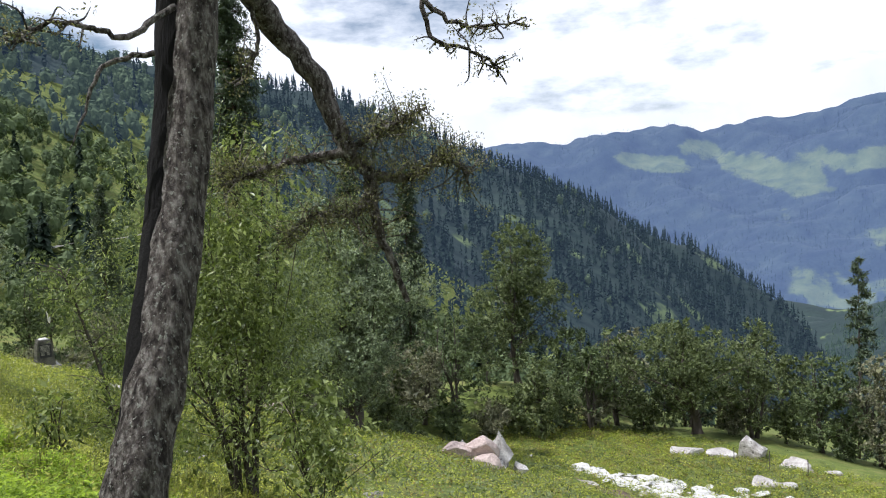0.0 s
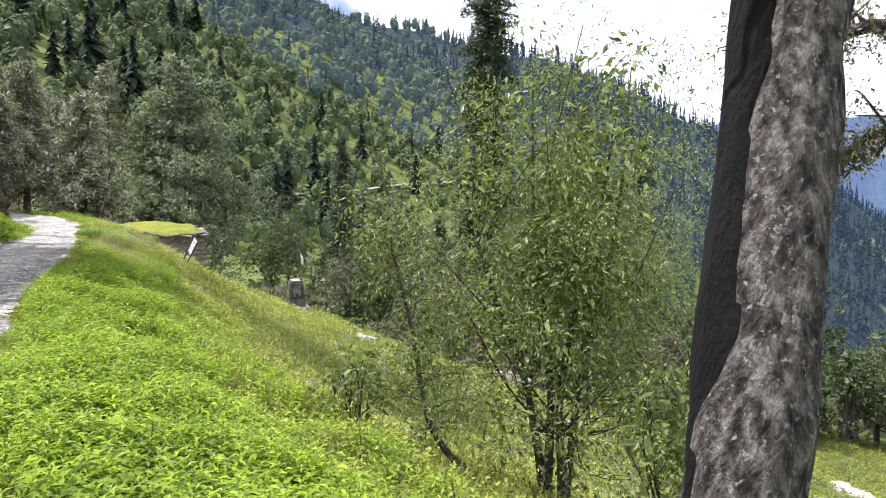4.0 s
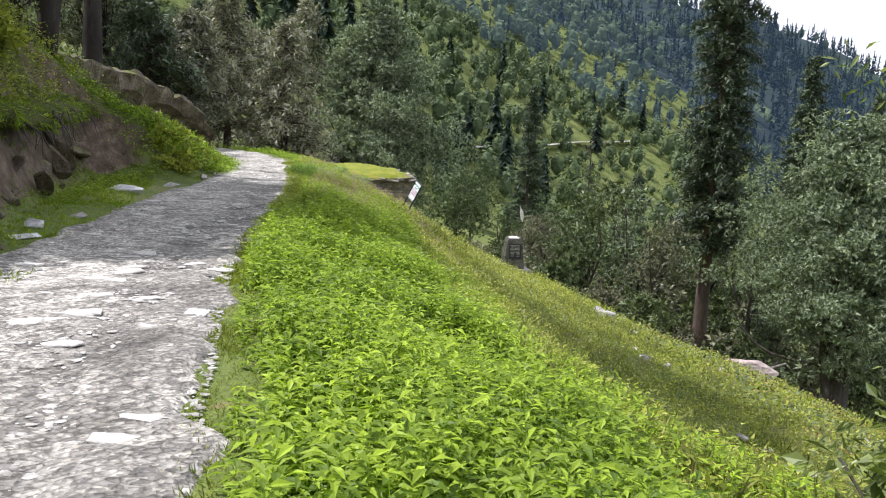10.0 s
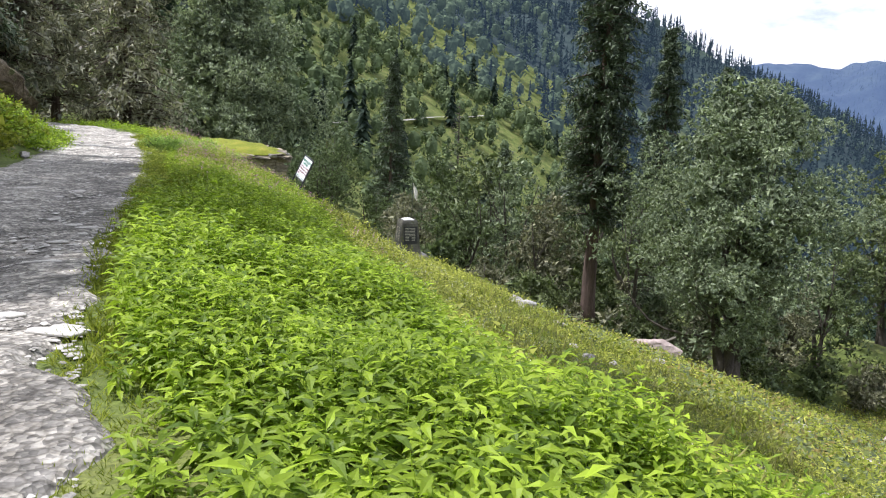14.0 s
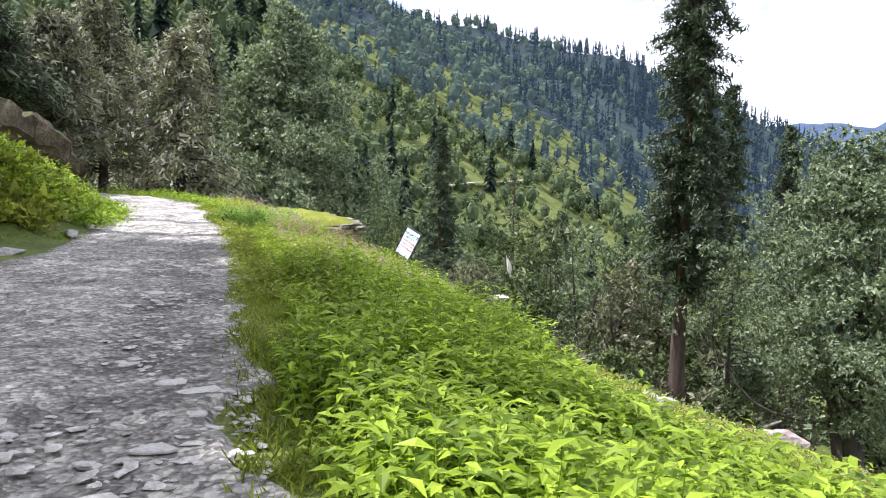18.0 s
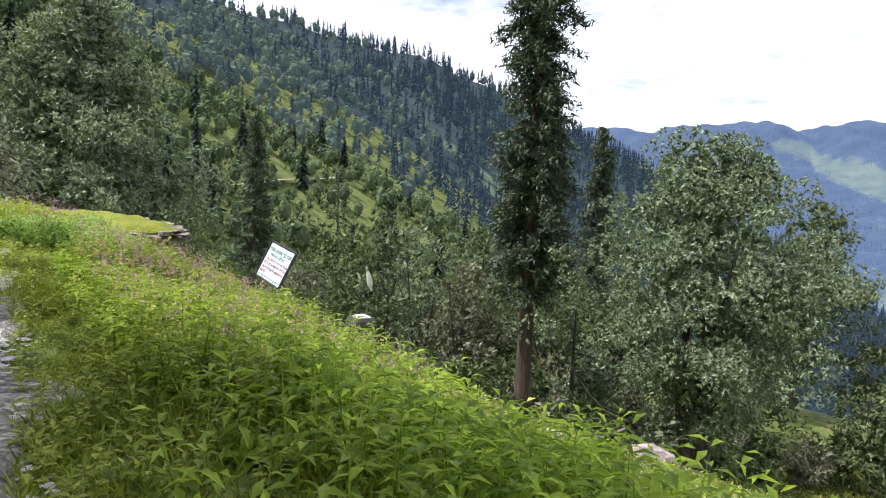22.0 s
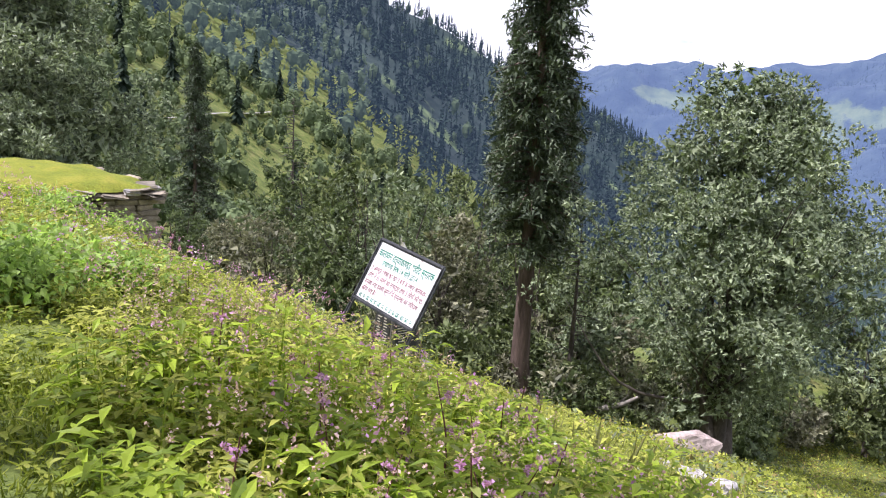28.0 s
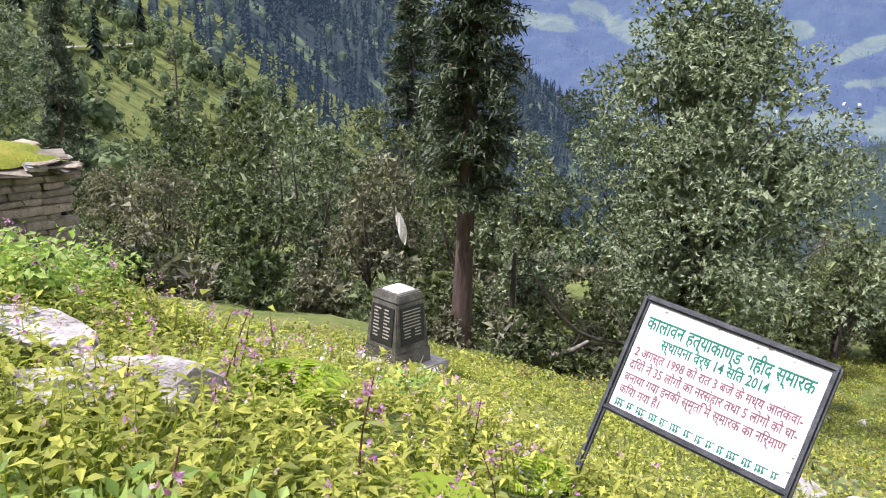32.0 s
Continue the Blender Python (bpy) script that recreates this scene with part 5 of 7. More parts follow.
# a cloth flag on a thin pole behind it
flag = thing("flag", PX - 0.05, PY + 0.62, gz(PX, PY + 0.62) - 0.2, "ragged white cloth flag on a thin dark pole", "flag")
mesh_part("pole", *tube(bend([(0, 0, 0), (0.02, 0, 1.6), (0.0, 0, 3.35)], 5), np.full(11, 0.011), 6), IRON, flag)
gx, gy = np.meshgrid(np.linspace(0, 1, 10), np.linspace(0, 1, 18))
cv = np.stack([0.02 + 0.2 * gx * (0.35 + 0.65 * np.sin(np.pi * np.clip(gy * 0.9 + 0.05, 0, 1))) + 0.1 * gy * gy, 0.05 * np.sin(gx * 7 + gy * 4), 3.3 - 0.62 * gy - 0.14 * gx + 0.02 * np.sin(gx * 9)], -1).reshape(-1, 3)
mesh_part("cloth", cv, grid_faces(18, 10), CLOTH, flag, "off-white hanging cloth", True)

# the turf-roofed shed
shed = thing("stone_shed", *to_xy(4.2, 54.4), -6.4, "low dry-stone shed with a mossy turf roof", "shed", turn=math.degrees(math.atan2(UY, UX)))
bm = bmesh.new()
box(bm, -2.4, 2.4, -2.35, 2.35, 0, 2.7)
part("wall_core", bm, SOIL, shed)
gx, gy = np.meshgrid(np.linspace(-1, 1, 30), np.linspace(-1, 1, 28))
hump = 0.42 * (1 - np.abs(gx) ** 2.4) ** 0.5 * (1 - np.abs(gy) ** 2.4) ** 0.5 + 0.05 * np.sin(gx * 5 + gy * 3) + 0.03 * np.sin(gx * 17 + 2) * np.sin(gy * 14)
rx_, ry_ = gx * (2.66 + 0.08 * np.sin(gy * 19)) + 0.06 * np.sin(gy * 9), gy * (2.66 + 0.08 * np.sin(gx * 23)) + 0.06 * np.sin(gx * 11)
tv = np.concatenate([np.stack([rx_, ry_, 2.86 + hump], -1).reshape(-1, 3)])
mesh_part("turf_roof", tv, grid_faces(28, 30), MOSS, shed, "bright green mossy turf", True)
bm = bmesh.new()
box(bm, -2.52, 2.52, -2.52, 2.52, 2.68, 2.9, 0.04)
part("roof_earth", bm, SOIL, shed)
for k in range(84):
    side = k % 4
    a = -2.65 + 5.3 * (k // 4 + rngl.uniform(0.1, 0.9)) / 21
    off = 2.62 + rngl.uniform(-0.12, 0.1)
    px, py = ((a, -off), (off, a), (a, off), (-off, a))[side]
    l, w, h = rngl.uniform(0.12, 0.34), rngl.uniform(0.12, 0.22), rngl.uniform(0.02, 0.065)
    bm = bmesh.new()
    box(bm, -l, l, -w, w, -h, h, 0.015)
    for v in bm.verts:
        v.co += Vector((rngl.uniform(-0.06, 0.06), rngl.uniform(-0.05, 0.05), rngl.uniform(-0.015, 0.015)))
    sl = part("roof_slate", bm, SLATE if k % 9 == 0 else WALLSTONE, shed)
    sl.matrix_local = pose(px, py, 2.82 + rngl.uniform(-0.08, 0.12), rngl.uniform(-11, 11), rngl.uniform(-11, 11), side * 90 + rngl.uniform(-25, 25))

# ---- rocks ----
rock("pointed_rock", 3.0, 55.3, (1.75, 1.5, 1.75), 51, STONE, "pale pointed boulder standing in the meadow", peak=1.0, cuts=4, sink=0.1)
for k, (x, y, size, turn, tip) in enumerate([(1.1, 54.3, (2.1, 1.3, 1.3), 20, 16), (0.0, 53.8, (1.5, 1.0, 1.0), 50, -12), (2.1, 53.5, (1.4, 1.0, 0.9), -30, 18), (0.4, 55.8, (0.55, 0.5, 0.7), 0, 6), (4.4, 54.9, (0.45, 0.7, 0.8), 60, 24)]):
    base_rock = rock("flat_boulder", x, y, size, 54 + k, PINKSTONE if k < 3 else STONE, "broad pinkish boulder at the foot of the pointed rock" if k < 3 else "pale slab leaning against the pointed rock", turn, 0.0, group="boulders round the pointed rock", cuts=4)
    base_rock.matrix_world = base_rock.matrix_world @ pose(0, 0, 0, 0, tip, 0)
rock("boulder", -12.08, 52.9, (1.7, 1.05, 0.72), 52, PINKSTONE, "smooth pinkish boulder in the grass", 10, cuts=4)
MEADOW = "pale rocks in the lower meadow"
for k, (x, y, a, b, c, turn) in enumerate([(21.2, 72.4, 2.6, 1.0, 0.7, -22), (24.0, 71.2, 1.8, 1.0, 0.6, -20), (26.4, 70.3, 1.7, 1.3, 1.9, 0), (29.0, 67.6, 2.5, 1.0, 0.8, -48), (24.5, 62.8, 1.5, 0.9, 0.7, 0), (25.6, 61.9, 0.9, 0.7, 0.4, 0), (31.5, 66.4, 0.8, 0.6, 0.4, 0),
                                          (3.5, 66.0, 0.8, 0.5, 0.3, 0), (6.2, 66.5, 0.6, 0.4, 0.3, 0), (36.1, 58.9, 1.6, 1.0, 0.6, 0), (29.6, 54.4, 2.0, 1.2, 0.8, 0), (-16.4, 38.8, 0.5, 0.35, 0.3, 0), (-15.9, 38.4, 0.5, 0.3, 0.3, 30), (9.6, 58.2, 1.6, 0.35, 0.25, -35), (13.4, 57.0, 1.0, 0.4, 0.2, 15)]):
    rock("meadow_rock", x, y, (a, b, c), 400 + k, STONE, "flat pale weathered rock lying in the meadow" if c < 0.45 else "pale rough rock in the meadow", turn, 0.3, group=MEADOW)
# the bare limestone pavement: many flat stones along a strip, with earth between
rp_ = np.random.RandomState(12)
spine = bend([(9.7, 63.6, 0), (14.0, 61.8, 0), (17.5, 58.4, 0), (20.0, 54.6, 0), (21.0, 51.0, 0)], 8)
flats = []
for k in range(6):
    ob = rock("pavement_stone", 12 + k, 60, (0.8, 0.6, 0.16), 520 + k, LIMESTONE, "flat white limestone slab of the bare pavement", 0, 0.3, group="bare limestone pavement", cuts=2)
    flats.append(ob)
for k in range(260):
    c = spine[rp_.randint(len(spine))] + rp_.normal(0, 1, 3) * [0.55, 0.55, 0]
    w = 0.35 + 1.7 * max(0.0, c[0] - 9.5) / 10
    c = c + np.array([0.55, 0.8, 0]) * rp_.normal(0, 1.15 * w)
    src = flats[k % 6]
    ob = src if k < 6 else copy_thing(src, Matrix())
    ob.matrix_world = pose(c[0], c[1], gz(c[0], c[1]) + 0.03, rp_.uniform(-5, 5) + 8, rp_.uniform(-5, 5) + 8, rp_.uniform(0, 360)) @ Matrix.Scale(rp_.uniform(0.5, 1.7), 4)
gx, gy = np.meshgrid(np.linspace(-1, 1, 40), np.linspace(-1, 1, 40))
rr_ = 1 + 0.18 * np.sin(np.arctan2(gy, gx) * 5) + 0.1 * np.sin(np.arctan2(gy, gx) * 9 + 1)
q = np.maximum(np.abs(gx), np.abs(gy)) / np.maximum(np.hypot(gx, gy), 1e-6)
ex, ey = 12.2 + (gx * q * 5.2 * rr_) * 0.64 + (gy * q * 1.9 * rr_) * 0.77, 54.6 - (gx * q * 5.2 * rr_) * 0.77 + (gy * q * 1.9 * rr_) * 0.64
ez = ground_z(ex.ravel(), ey.ravel()) + 0.12 * (1 - np.maximum(np.abs(gx), np.abs(gy)).ravel() ** 6) - 0.06
tagged(mesh_part("bare_earth", np.stack([ex.ravel(), ey.ravel(), ez], 1), grid_faces(40, 40), SOIL, None, "patch of bare brown earth beside the limestone", True), kind="structure")
SLOPE = "pale stones on the grassy slope"
for k, (x, y, a, b, c) in enumerate([(-13.1, 26.1, 0.28, 0.2, 0.24), (-9.8, 24.7, 0.42, 0.3, 0.3), (-16.1, 39.3, 0.55, 0.3, 0.2), (-15.6, 38.6, 0.4, 0.25, 0.2), (-14.6, 37.4, 0.5, 0.25, 0.16), (-11.6, 37.0, 0.7, 0.3, 0.15), (-13.2, 33.2, 0.35, 0.22, 0.14), (-12.6, 33.6, 0.28, 0.22, 0.14), (-13.7, 33.9, 0.3, 0.2, 0.12),
                                    (-9.8, 29.3, 0.3, 0.2, 0.15), (-9.2, 29.0, 0.25, 0.2, 0.14), (-8.1, 28.3, 0.3, 0.2, 0.15), (-17.6, 28.4, 0.35, 0.2, 0.12), (-16.4, 39.9, 0.45, 0.22, 0.2), (-22.3, 33.9, 0.3, 0.2, 0.14), (-22.35, 33.0, 0.16, 0.1, 0.1), (-3.2, 30.4, 0.7, 0.4, 0.3), (-8.9, 23.7, 0.4, 0.3, 0.35), (-6.6, 40.0, 0.6, 0.3, 0.2), (-5.0, 38.0, 0.8, 0.4, 0.2)]):
    rock("slope_stone", x, y, (a, b, c), 430 + k, STONE, "small pale stone in the sloping grass", k * 37, 0.25, group=SLOPE, cuts=2)
for k, (x, y, a, b, c, t) in enumerate([(-24.75, 33.0, 0.95, 0.26, 0.26, -35), (-24.1, 32.5, 0.45, 0.2, 0.2, -20), (-24.4, 32.1, 0.3, 0.2, 0.12, 10), (-23.1, 31.6, 0.22, 0.3, 0.16, 20)]):
    rock("verge_slab", x, y, (a, b, c), 460 + k, STONE, "pale stone slab among the flowers", t, 0.3, group="stone slabs among the flowers")
BANKG = "rocks along the foot of the bank"
for k, (u, v, z, a, b, c, dip, lean, turn) in enumerate([(-5.1, 22.4, 1.45, 1.35, 0.7, 0.6, 24, 12, 0), (-4.95, 22.3, 0.82, 1.5, 0.75, 0.19, 23, 22, 4), (-4.85, 22.8, 0.52, 1.55, 0.75, 0.17, 24, 24, -3), (-4.7, 23.2, 0.25, 1.4, 0.7, 0.16, 25, 26, 3), (-5.15, 24.4, 1.75, 0.8, 0.45, 0.12, 18, 10, 0),
                                                            (-5.25, 32.4, 1.0, 0.85, 0.5, 0.24, 48, 12, 20), (-5.2, 31.6, 0.7, 0.5, 0.35, 0.16, 60, 14, -10), (-5.0, 29.2, 0.5, 0.42, 0.3, 0.13, 52, 30, 15), (-5.3, 18.6, 0.7, 1.1, 0.8, 0.7, 15, 10, 0), (-5.15, 26.0, 0.9, 0.4, 0.3, 0.2, 30, 10, 30), (-5.2, 34.2, 0.75, 1.0, 0.4, 0.2, 6, 4, 0)]):
    x, y = to_xy(u, v)
    slab = rock("bank_rock", x, y, (a, b, c), 480 + k, ROCKFACE, "brown layered slab of rock sticking out of the earth bank" if c < 0.3 else "large brown boulder wedged in the earth bank", 0, 0.5, group=BANKG, z=float(road_z(v)) + z, cuts=4 if a > 0.8 else 3)
    slab.matrix_world = slab.matrix_world @ pose(0, 0, 0, 0, 0, 129.7 + turn) @ pose(0, 0, 0, 0, 0, 180) @ pose(0, 0, 0, -lean, -dip, 0)
for k, (u, v, a, b, c) in enumerate([(-4.6, 20.9, 0.34, 0.24, 0.17), (-4.75, 19.6, 0.3, 0.24, 0.16), (-4.1, 24.4, 0.42, 0.24, 0.07), (-4.3, 25.6, 0.34, 0.22, 0.14), (-3.8, 31.6, 0.42, 0.3, 0.16), (-2.95, 33.8, 0.3, 0.2, 0.1), (-2.3, 36.0, 0.32, 0.2, 0.1), (-4.5, 22.6, 0.2, 0.14, 0.1), (-4.35, 21.8, 0.16, 0.12, 0.08), (-4.55, 18.6, 0.22, 0.18, 0.1), (-2.1, 37.6, 0.3, 0.18, 0.08), (-3.9, 27.0, 0.2, 0.14, 0.08)]):
    x, y = to_xy(u, v)
    rock("edge_stone", x, y, (a, b, c), 500 + k, LIMESTONE if c > 0.13 or k == 2 else STONE, "pale flat stone at the foot of the bank", k * 53, 0.3, group="pale stones along the road's uphill edge", cuts=3)
x, y = to_xy(-6.35, 26.6)
broadleaf("roadside_oak", x, y, 8.4, 1.8, 5.2, 44, 150, 0.2, 219, BROWNOAK, DARKBARK, label="old oak with a thick dark trunk on top of the bank", girth=0.6, spread=0.7, lean=(-2.2, -1.7))
# the rock wall behind the mound, which falls to the road at the bend
rq = np.random.RandomState(44)
ov = np.linspace(0, 1, 46)
line = np.stack([np.interp(ov, [0, 0.3, 0.66, 0.84, 0.95, 1], q_) for q_ in ((-6.9, -5.6, -4.1, -3.25, -2.75, -2.55), (39.4, 42, 45, 46.5, 47.25, 47.5), (3.5, 3.2, 2.6, 2.0, 1.2, 0.1))], 1)
rim, rows_ = 0.05 * np.sin(ov * 17) + 0.04 * np.sin(ov * 41 + 1), []
for out_, up_, drop in ((-2.6, 0.75, 0), (-1.6, 0.95, 0.05), (-0.8, 1.0, 0.1), (-0.25, 1.0, 0.06), (0.08, 1.0, -0.06), (0.12, 1.0, -0.2), (-0.1, 0.86, -0.2), (-0.45, 0.72, -0.15), (-0.6, 0.5, -0.1), (-0.45, 0.3, 0), (-0.14, 0.1, 0), (0.05, 0, -0.3)):
    u_, v_ = line[:, 0] + (out_ + rim) * 0.88, line[:, 1] - (out_ + rim) * 0.48
    x_, y_ = to_xy(u_, v_)
    rows_.append(np.stack([x_, y_, road_z(line[:, 1]) + line[:, 2] * up_ + drop], 1))
body = np.stack(rows_, 1)
body = body + np.array([[[*(0.26 * np.array(noise.noise_vector(Vector((p[0] * 0.9, p[1] * 0.9, p[2] * 2.2)))) + 0.1 * np.array(noise.noise_vector(Vector(p * 3.1))))] for p in r_] for r_ in body])
tagged(mesh_part("outcrop", body.reshape(-1, 3), grid_faces(len(ov), 12), ROCKFACE, None, "brown overhanging rock outcrop capped with moss"), category="rock")
for k in range(16):
    v, e = 17.0 + 1.05 * k + rq.uniform(-0.3, 0.3), rq.uniform(0.1, 0.45)
    x, y = to_xy(float(bank_foot(v)) - e, v)
    a = rq.uniform(0.18, 0.4)
    slab = rock("bank_slab", x, y, (a, a * 0.6, a * 0.35), 540 + k, ROCKFACE, "tilted brown slab of rock in the earth bank", 0, 0.3, group=BANKG, cuts=2)
    slab.matrix_world = slab.matrix_world @ pose(0, 0, 0, rq.uniform(-35, 35), rq.uniform(20, 60), rq.uniform(0, 360))
# bare roots hanging out of the hollow under the turf
roots = thing("root_tangle", *to_xy(-5.2, 35.0), float(road_z(35)) + 1.6, "tangle of bare grey roots under the overhanging turf", "roots")
for k in range(34):
    v0_, u0_ = rq.uniform(-7.5, 0.7), rq.uniform(-0.1, 0.3)
    p0 = np.array([*to_xy(u0_, v0_), rq.uniform(0.0, 0.35)])
    p2 = p0 + np.array([*to_xy(rq.uniform(0.0, 0.35), rq.uniform(-0.5, 0.5)), -rq.uniform(0.25, 0.75)])
    mesh_part("root", *tube(bend([p0, p0 * 0.5 + p2 * 0.5 + rq.normal(0, 0.1, 3), p2], 3), np.linspace(rq.uniform(0.012, 0.03), 0.005, 7), 5), TRUNK, roots, smooth=True)
bm = bmesh.new()
box(bm, -0.1, 0.1, -0.08, 0.08, 0, 0.012, 0.004)
paper = part("flat_stone", bm, WHITEPAINT, None)
paper.matrix_world = pose(-13.28, 13.8, float(road_z(19.1)) + 0.03, 3, 2, 25)
tagged(paper, "flat white stone lying at the road's edge", "stone")

# the turf that hangs over the hollow bank
BANKTURF = rough_material("bank_turf", [(0.3, (0.05, 0.055, 0.02)), (0.5, (0.1, 0.115, 0.03)), (0.7, (0.16, 0.15, 0.06))], 2.2, 0.95, 1.0, fine=12, spots=((0.07, 0.05, 0.035), 3.0, 0.6), distance=0.08)
lv = np.arange(13.0, 35.9, 0.2)
lw = 0.14 * np.sin(lv * 1.9) + 0.1 * np.sin(lv * 4.7 + 1) + 0.06 * np.sin(lv * 9.1)
prof = [(2.2, 0.06), (1.6, 0.2), (1.0, 0.1), (0.55, -0.02), (0.22, -0.2), (0.18, -0.38), (0.5, -0.42), (1.2, -0.35)]
rows_, top_ = [], np.interp(lv, [13, 18, 23, 26, 29, 33, 35, 35.9], [1.9, 2.25, 2.3, 2.1, 1.95, 2.1, 2.15, 1.7])
for de, dz in prof:
    u_ = bank_foot(np.minimum(lv, 34.6)) - de - lw * (1.6 - 0.4 * de)
    x_, y_ = to_xy(u_, lv)
    rise_ = (ground_z(x_, y_) + 0.05) if de > 1.5 and dz > 0 else road_z(lv) + top_ + dz + 0.3 * lw + 0.05 * np.sin(lv * 6.3 + de * 5)
    rows_.append(np.stack([x_, y_, rise_], 1))
lip = np.stack(rows_, 1)
tagged(mesh_part("bank_lip", lip.reshape(-1, 3), grid_faces(len(lv), len(prof)), BANKTURF, None, "overhanging turf edge of the hollow earth bank", True), kind="structure")
rl2 = np.random.RandomState(19)
pick = rl2.randint(0, len(lv) - 1, 15000)
mixr = rl2.rand(15000)
seg = rl2.choice([0, 1, 2, 2, 3, 3, 3, 4, 4, 4], 15000)
b_ = lip[pick, seg] * (1 - mixr[:, None]) + lip[pick + 1, np.minimum(seg + 1, 5)] * mixr[:, None]
outw = np.array([UX, UY, 0.0])
w_ = unit(rl2.normal(0, 0.5, b_.shape) + outw * (0.15 + 0.12 * seg[:, None]) + np.array([0, 0, 1.0]) * (0.8 - 0.38 * seg[:, None]))
L_ = rl2.uniform(0.05, 0.2, 15000)
tagged(mesh_part("hanging_grass", *leaves(b_, w_, unit(rl2.normal(0, 1, b_.shape)), L_, L_ * 0.07, 0.25), DARKLANCE, None, "long grass hanging over the hollow bank"), category="grass", kind="stuff")

HERBLEAF = leaf_material("herb_leaf", (0.17, 0.27, 0.06), (0.4, 0.52, 0.15), 0.4, 0.45, gloss=0.25)
GREENSTEM = plain("green_stem", (0.11, 0.15, 0.04), 0.7, 12.0, 0.3)
BANKB = "yellow-green bushes on the bank"
rk = np.random.RandomState(31)
for k in range(18):
    v, e = 13.0 + 1.12 * k + rk.uniform(-0.5, 0.5), (1.5, 2.5, 3.7)[k % 3] + rk.uniform(-0.3, 0.3)
    x, y = to_xy(float(bank_foot(min(v, 34))) - e, v)
    r = rk.uniform(0.75, 1.25)
    broadleaf("bank_bush", x, y, r * 1.35, r, 0.0, int(70 * r), 36, 0.1, 700 + k, BUSHLEAF, TRUNK, "yellow-green leafy bush on top of the bank", stems=2, girth=0.025, spread=0.3, group=BANKB, category="bush", slim=0.5)
for k in range(9):
    v, e = 35.8 + 0.5 * k, (0.8, 1.4, 2.0)[k % 3]
    x, y = to_xy(float(road_left(v)) - e, v)
    r = rk.uniform(0.5, 0.75)
    broadleaf("mound_bush", x, y, r * 0.45, r, -0.25, int(80 * r), 36, 0.09, 740 + k, BUSHLEAF, TRUNK, "bright green bush spilling down the bank to the road", stems=2, girth=0.02, spread=0.28, group="bright bushes by the bend", category="bush", slim=0.5)
for k, (u, v, r) in enumerate([(1.0, 37.9, 0.42), (1.25, 38.7, 0.36), (0.9, 39.4, 0.3), (2.2, 42.0, 0.4), (3.1, 43.2, 0.42), (4.6, 41.2, 0.3), (0.6, 38.4, 0.4), (1.6, 38.1, 0.34)]):
    x, y = to_xy(u, v)
    broadleaf("leafy_herb", x, y, r * 1.3, r, 0.05, 110, 14, 0.06, 760 + k, HERBLEAF, GREENSTEM, "bushy broad-leaved green herb among the flowers", stems=4, girth=0.005, spread=0.2, group="broad-leaved herbs among the flowers", category="plant", slim=0.55, small=False, fill=False)

# ---- low plants ----
CLUMPW = waves(9, 14, 0.9, 5.0)
PATH = np.array([[METRES * r[1], METRES * r[2]] for r in ROWS])


def off_path(x, y, room):
    """Keeps plants out of the walked line."""
    d = np.full(len(x), 1e9)
    for a, b in zip(PATH[:-1], PATH[1:]):
        ab = b - a
        t = np.clip(((x - a[0]) * ab[0] + (y - a[1]) * ab[1]) / max(ab @ ab, 1e-9), 0, 1)
        d = np.minimum(d, np.hypot(x - a[0] - t * ab[0], y - a[1] - t * ab[1]))
    bare = np.minimum(np.hypot(x - PX - 0.4, y - PY + 0.9), np.hypot(x + 21.5, y - 32.4))
    sx_, sy_ = (x - 12.2) * 0.64 - (y - 54.6) * 0.77, (x - 12.2) * 0.77 + (y - 54.6) * 0.64
    bare = np.minimum(bare, 1.25 * np.hypot(sx_ / 5.0, sy_ / 1.8))
    return (d > room) & (np.hypot(x - PX, y - PY) > 0.85) & ((bare > 1.25) | (np.sin(x * 91 + y * 57) > 0.55))


def strew(count, v0, v1, d0, d1, rng, left=False, room=0.45, clump=None, power=1.0):
    v = rng.uniform(v0, v1, count)
    d = d0 + (d1 - d0) * rng.rand(count) ** power
    u = bank_foot(v) - d if left else road_right(v) + d
    x, y = to_xy(u, v)
    keep = off_path(x, y, room)
    if clump is not None:
        keep &= ripple(MIDW, x * clump, y * clump) + rng.normal(0, 0.5, count) > 0
    x, y = x[keep], y[keep]
    return np.stack([x, y, ground_z(x, y)], 1)


def fine_leaves(base, way, up, length, width, curl=0.25):
    """Broad leaves with a folded midrib and a drooping tip."""
    side = unit(np.cross(way, up))
    up2 = np.cross(side, way)
    L, W = np.asarray(length)[:, None], np.asarray(width)[:, None]
    mid = base + way * L * 0.5 - up2 * L * 0.02
    rim = up2 * W * 0.22
    v = np.stack([base, mid + side * W * 0.5 + rim, mid, mid - side * W * 0.5 + rim, base + way * L - up2 * L * curl], 1).reshape(-1, 3)
    k = np.arange(len(base))[:, None] * 5
    f = np.concatenate([k + [0, 1, 2], k + [0, 2, 3], k + [1, 4, 2], k + [2, 4, 3]], 1).reshape(-1, 3)
    return v, f


